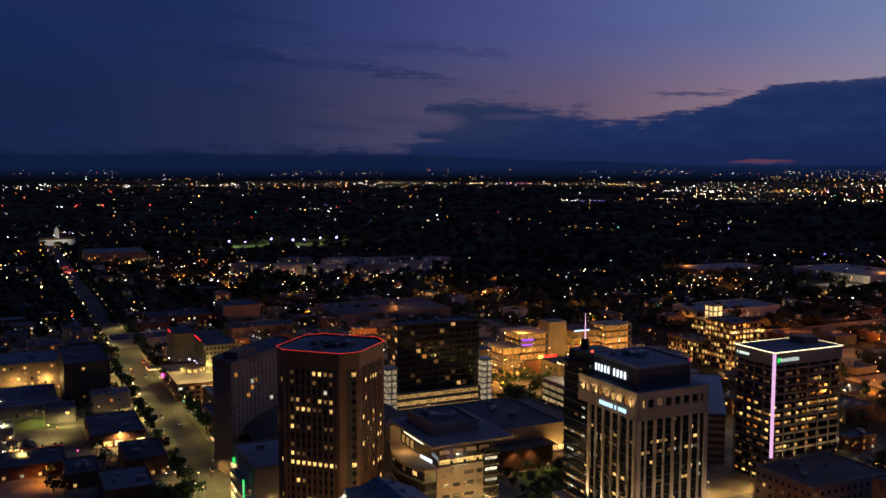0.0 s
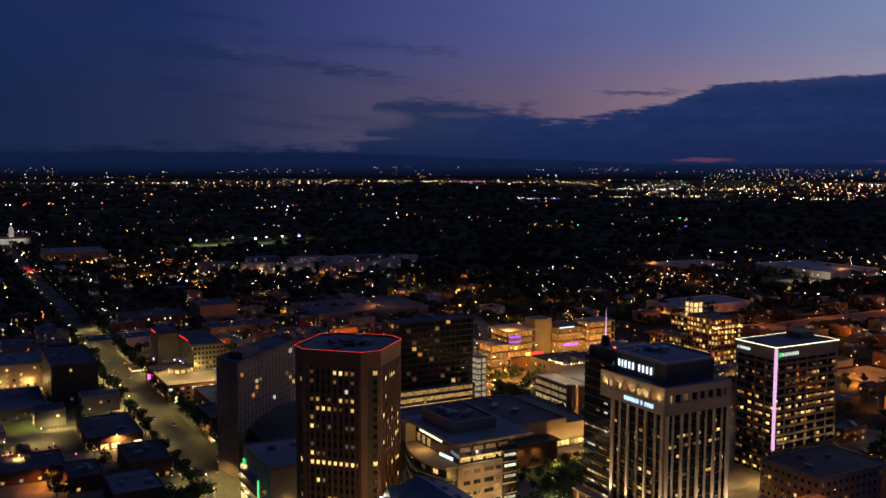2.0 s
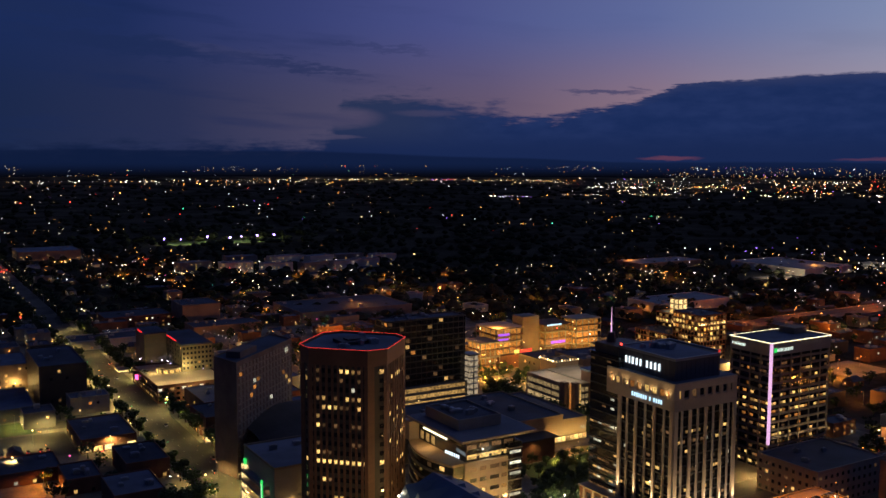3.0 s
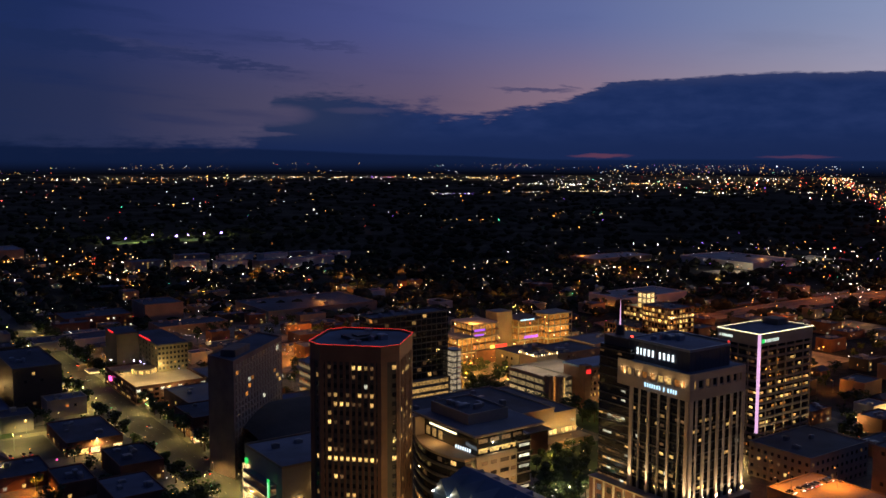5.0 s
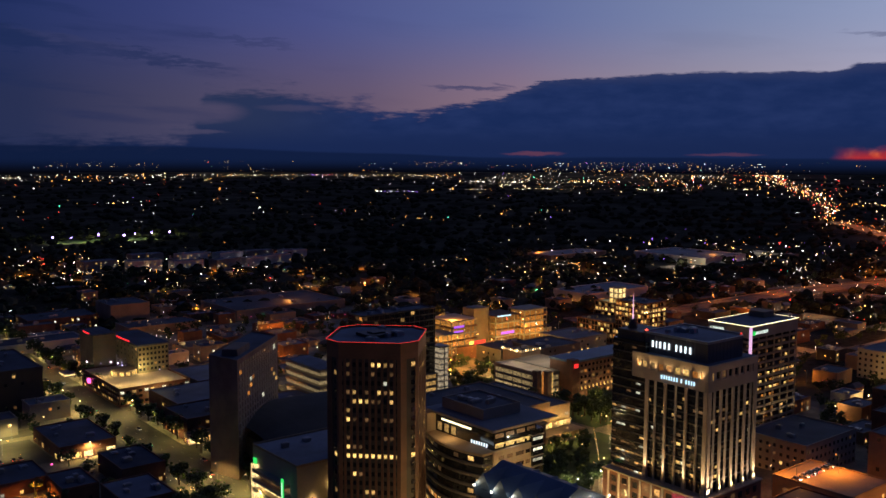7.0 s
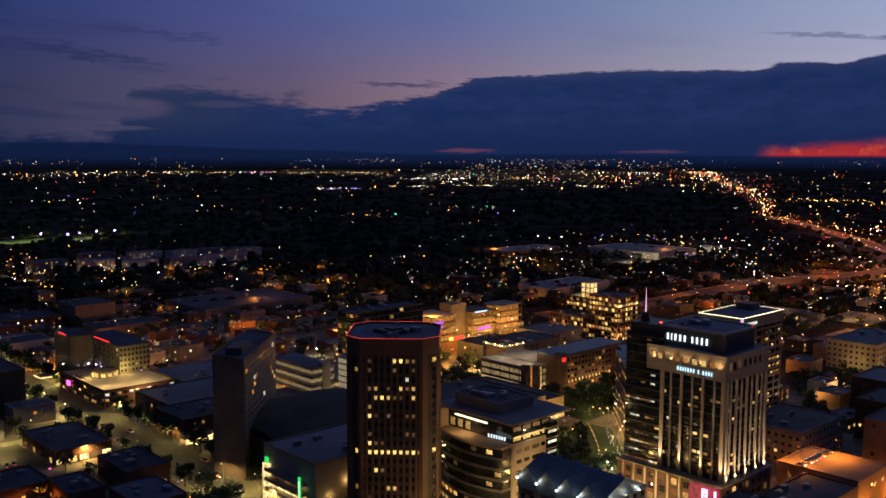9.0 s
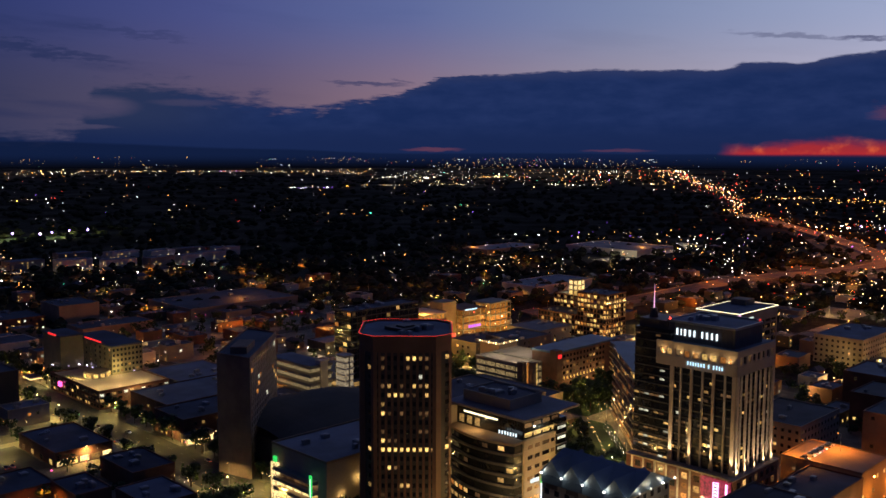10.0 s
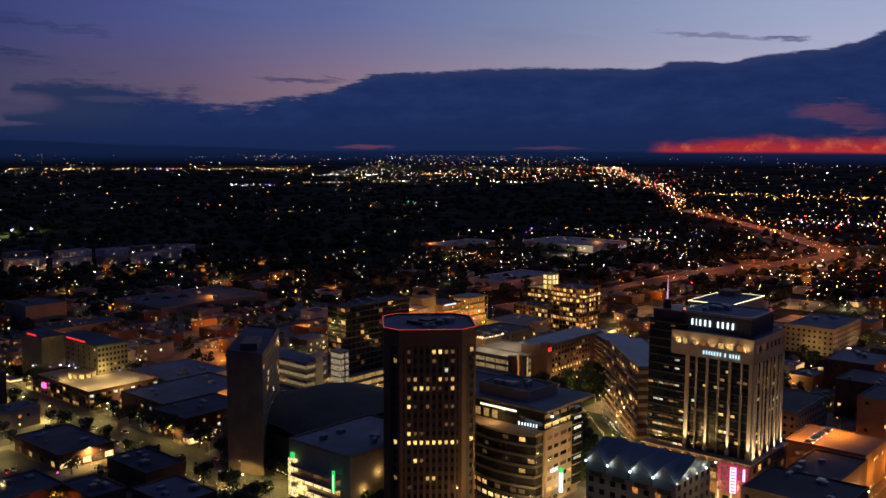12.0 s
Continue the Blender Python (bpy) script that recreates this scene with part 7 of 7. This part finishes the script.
def string_lights():
    """Strands of small bulbs between the trees of the pedestrian street, and shop-front sparkle along the pavements."""
    rng = random.Random(88)
    v, f = [], []

    def bulb(x, y, z, s):
        b = len(v)
        v.extend(((x + s, y, z), (x - s, y, z), (x, y + s, z), (x, y - s, z), (x, y, z + s), (x, y, z - s)))
        f.extend([(b + i, b + j, b + k) for i, j, k in ((0, 2, 4), (2, 1, 4), (1, 3, 4), (3, 0, 4), (2, 0, 5), (1, 2, 5), (3, 1, 5), (0, 3, 5))])
    for k in range(40):
        bulb(251 + 1.2 * k, 357 + 1.19 * k, 2.6 + 0.6 * math.sin(k * 1.3), 0.16)
    for k in range(150):
        bulb(rng.choice((79.0, 109.8)) + rng.uniform(-0.6, 0.6), rng.uniform(390, 760), rng.uniform(2.2, 4.0), rng.uniform(0.10, 0.22))
    for k in range(90):
        bulb(rng.uniform(112, 200), rng.choice((505.5, 521.0, 562.0, 610.0)), rng.uniform(2.4, 4.0), rng.uniform(0.12, 0.22))
    for k in range(60):
        bulb(rng.uniform(250, 330), rng.uniform(385, 455), rng.uniform(2.4, 5.0), rng.uniform(0.12, 0.25))
    for k in range(110):
        bulb(rng.uniform(318, 352), rng.uniform(592, 640), rng.uniform(3, 24) if k % 2 else rng.uniform(2.4, 5), rng.uniform(0.14, 0.28))
        bulb(rng.uniform(352, 460), rng.uniform(586, 598), rng.uniform(2.4, 6), rng.uniform(0.14, 0.28))
    for k in range(50):
        bulb(rng.uniform(296, 400), rng.uniform(538, 590), rng.uniform(2.4, 5.0), rng.uniform(0.12, 0.25))
    me = bpy.data.meshes.new("string_lights")
    me.from_pydata(v, [], f)
    me.materials.append(M["lamp_warm"])
    tagged(new("string_lights", me), "small warm bulbs strung along the pavements", "lights", kind="stuff")


string_lights()


def town_sparkle():
    """Door lamps, shop signs, traffic signals and yard lamps of the streets round the centre."""
    rng = random.Random(121)
    sets = {k: ([], []) for k in ("lamp_warm", "lamp_white", "lamp_orange", "lamp_red", "lamp_green", "sign_pink", "sign_blue")}
    what = {"lamp_warm": "warm door and yard lamps", "lamp_white": "white yard lamps", "lamp_orange": "orange yard lamps", "lamp_red": "red signals and tail lights", "lamp_green": "green signals", "sign_pink": "pink shop signs", "sign_blue": "blue shop signs"}

    def bulb(kind, x, y, z, s):
        v, f = sets[kind]
        b = len(v)
        v.extend(((x + s, y, z), (x - s, y, z), (x, y + s, z), (x, y - s, z), (x, y, z + s), (x, y, z - s)))
        f.extend([(b + i, b + j, b + k) for i, j, k in ((0, 2, 4), (2, 1, 4), (1, 3, 4), (3, 0, 4), (2, 0, 5), (1, 2, 5), (3, 1, 5), (0, 3, 5))])
    made = 0
    knots = []
    for _ in range(120):
        az, r = rng.uniform(-3, 82), 450 * math.exp(rng.uniform(0, 1.2))
        knots.append((r * math.sin(radians(az)), r * math.cos(radians(az)), rng.choice(((40, 5), (5, 40), (18, 14), (28, 4))), rng.choice(("any", "any", "any", "lamp_orange", "lamp_warm", "lamp_white"))))
    while made < 1300:
        kx, ky, (sx, sy), hue = rng.choice(knots)
        x, y = rng.gauss(kx, sx), rng.gauss(ky, sy)
        r = math.hypot(x, y)
        if made < 70:
            az, r = rng.uniform(-3, 82), 430 * math.exp(rng.uniform(0, 1.25))
            x, y = r * math.sin(radians(az)), r * math.cos(radians(az))
        if not free(x - 1, y - 1, x + 1, y + 1, 0):
            continue
        made += 1
        if r > 900 and 24 < math.degrees(math.atan2(x, y)) < 48:
            continue
        kind = rng.choices(list(sets), (32, 34, 20, 7, 4, 2, 2))[0]
        if hue != "any" and rng.random() < 0.7:
            kind = hue
        bulb(kind, x, y, rng.uniform(2.5, 8.5), r * 0.00043 * rng.choice((0.55, 0.7, 0.8, 0.95, 1.4)))
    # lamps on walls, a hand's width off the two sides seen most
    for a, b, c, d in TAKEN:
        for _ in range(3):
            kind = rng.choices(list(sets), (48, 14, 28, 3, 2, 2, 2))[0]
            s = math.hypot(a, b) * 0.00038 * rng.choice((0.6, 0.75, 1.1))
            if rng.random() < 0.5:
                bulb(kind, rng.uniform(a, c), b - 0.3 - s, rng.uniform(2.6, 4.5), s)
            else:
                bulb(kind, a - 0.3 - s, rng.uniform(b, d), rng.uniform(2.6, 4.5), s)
    for x, y in ((82, 515), (106, 515), (82, 600), (106, 600), (82, 745), (106, 745), (197, 515), (190, 520), (400, 515), (392, 600), (82, 438), (372, 883), (380, 880)):
        bulb(rng.choice(("lamp_red", "lamp_green", "lamp_red")), x, y, 5.6, 0.3)
        bulb(rng.choice(("lamp_red", "lamp_green", "lamp_green")), x + 4, y + 2, 5.6, 0.3)
    bulb("sign_pink", 37, 521, 5, 0.6)
    # lit side streets
    for k in range(14):
        f = k / 13
        bulb("lamp_white", 192 + 15 * f, 863 - 90 * f, 6, 0.32)
        bulb("lamp_white", 124 + rng.uniform(-1, 1), 962 - 100 * f, 6, 0.34)
        bulb("lamp_warm", 134, 950 - 95 * f, 6, 0.30)
        bulb("lamp_warm", 204 + 15 * f, 868 - 90 * f, 6, 0.28)
    for cx, cy, wx, wy, n, kinds in ((189, 1467, 30, 4, 16, ("lamp_orange", "lamp_warm")), (270, 1370, 22, 5, 16, ("lamp_red", "lamp_orange", "lamp_warm", "lamp_red")), (220, 1262, 10, 8, 9, ("lamp_orange",)), (290, 1432, 12, 4, 8, ("lamp_orange", "lamp_red")),
                                     (368, 1256, 20, 6, 12, ("lamp_orange", "lamp_red", "lamp_warm")), (91, 1400, 10, 40, 22, ("lamp_red", "lamp_red", "lamp_orange")), (84, 1290, 6, 60, 12, ("lamp_white", "lamp_warm")), (360, 1335, 40, 8, 16, ("lamp_warm", "lamp_white")),
                                     (845, 940, 36, 14, 26, ("lamp_warm", "lamp_orange", "lamp_white")), (900, 1061, 20, 5, 12, ("lamp_orange", "lamp_orange", "lamp_red")), (745, 1078, 26, 6, 8, ("lamp_warm", "lamp_white")), (1100, 870, 40, 20, 22, ("lamp_white", "lamp_warm"))):
        for _ in range(n):
            x, y = rng.gauss(cx, wx / 2), rng.gauss(cy, wy / 2)
            bulb(rng.choice(kinds), x, y, rng.uniform(4.5, 9) if 24 < cx else 5, math.hypot(x, y) * 0.00038 * rng.choice((0.7, 0.85, 1.2)))
    for x, y in ((446, 968), (515, 954)):
        bulb("lamp_orange", x, y, 7, 1.0)
    for kind, (v, f) in sets.items():
        me = bpy.data.meshes.new("town_lights")
        me.from_pydata(v, [], f)
        me.materials.append(M[kind])
        tagged(new("town_lights", me), "scattered " + what[kind] + " of the town", "lights", kind="stuff")


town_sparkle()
for x, y in ((446, 964), (515, 950), (270, 1372), (222, 1258), (189, 1463), (850, 940), (902, 1058), (840, 900), (1090, 880), (372, 878), (300, 770), (250, 700), (330, 690), (450, 740), (560, 820), (180, 780), (240, 980), (640, 650), (690, 560), (560, 480), (470, 430), (520, 300), (480, 240), (610, 430), (700, 420), (640, 300)):
    lamp("yard_light", "POINT", 15000, SODIUM, (x, y, 12), 0.5)
# lights without fixtures, added to warm the white office's walls
for x, y in ((552, 332), (590, 332), (536, 356)):
    lamp("yard_light", "POINT", 2600, WARM, (x, y, 7), 0.4)
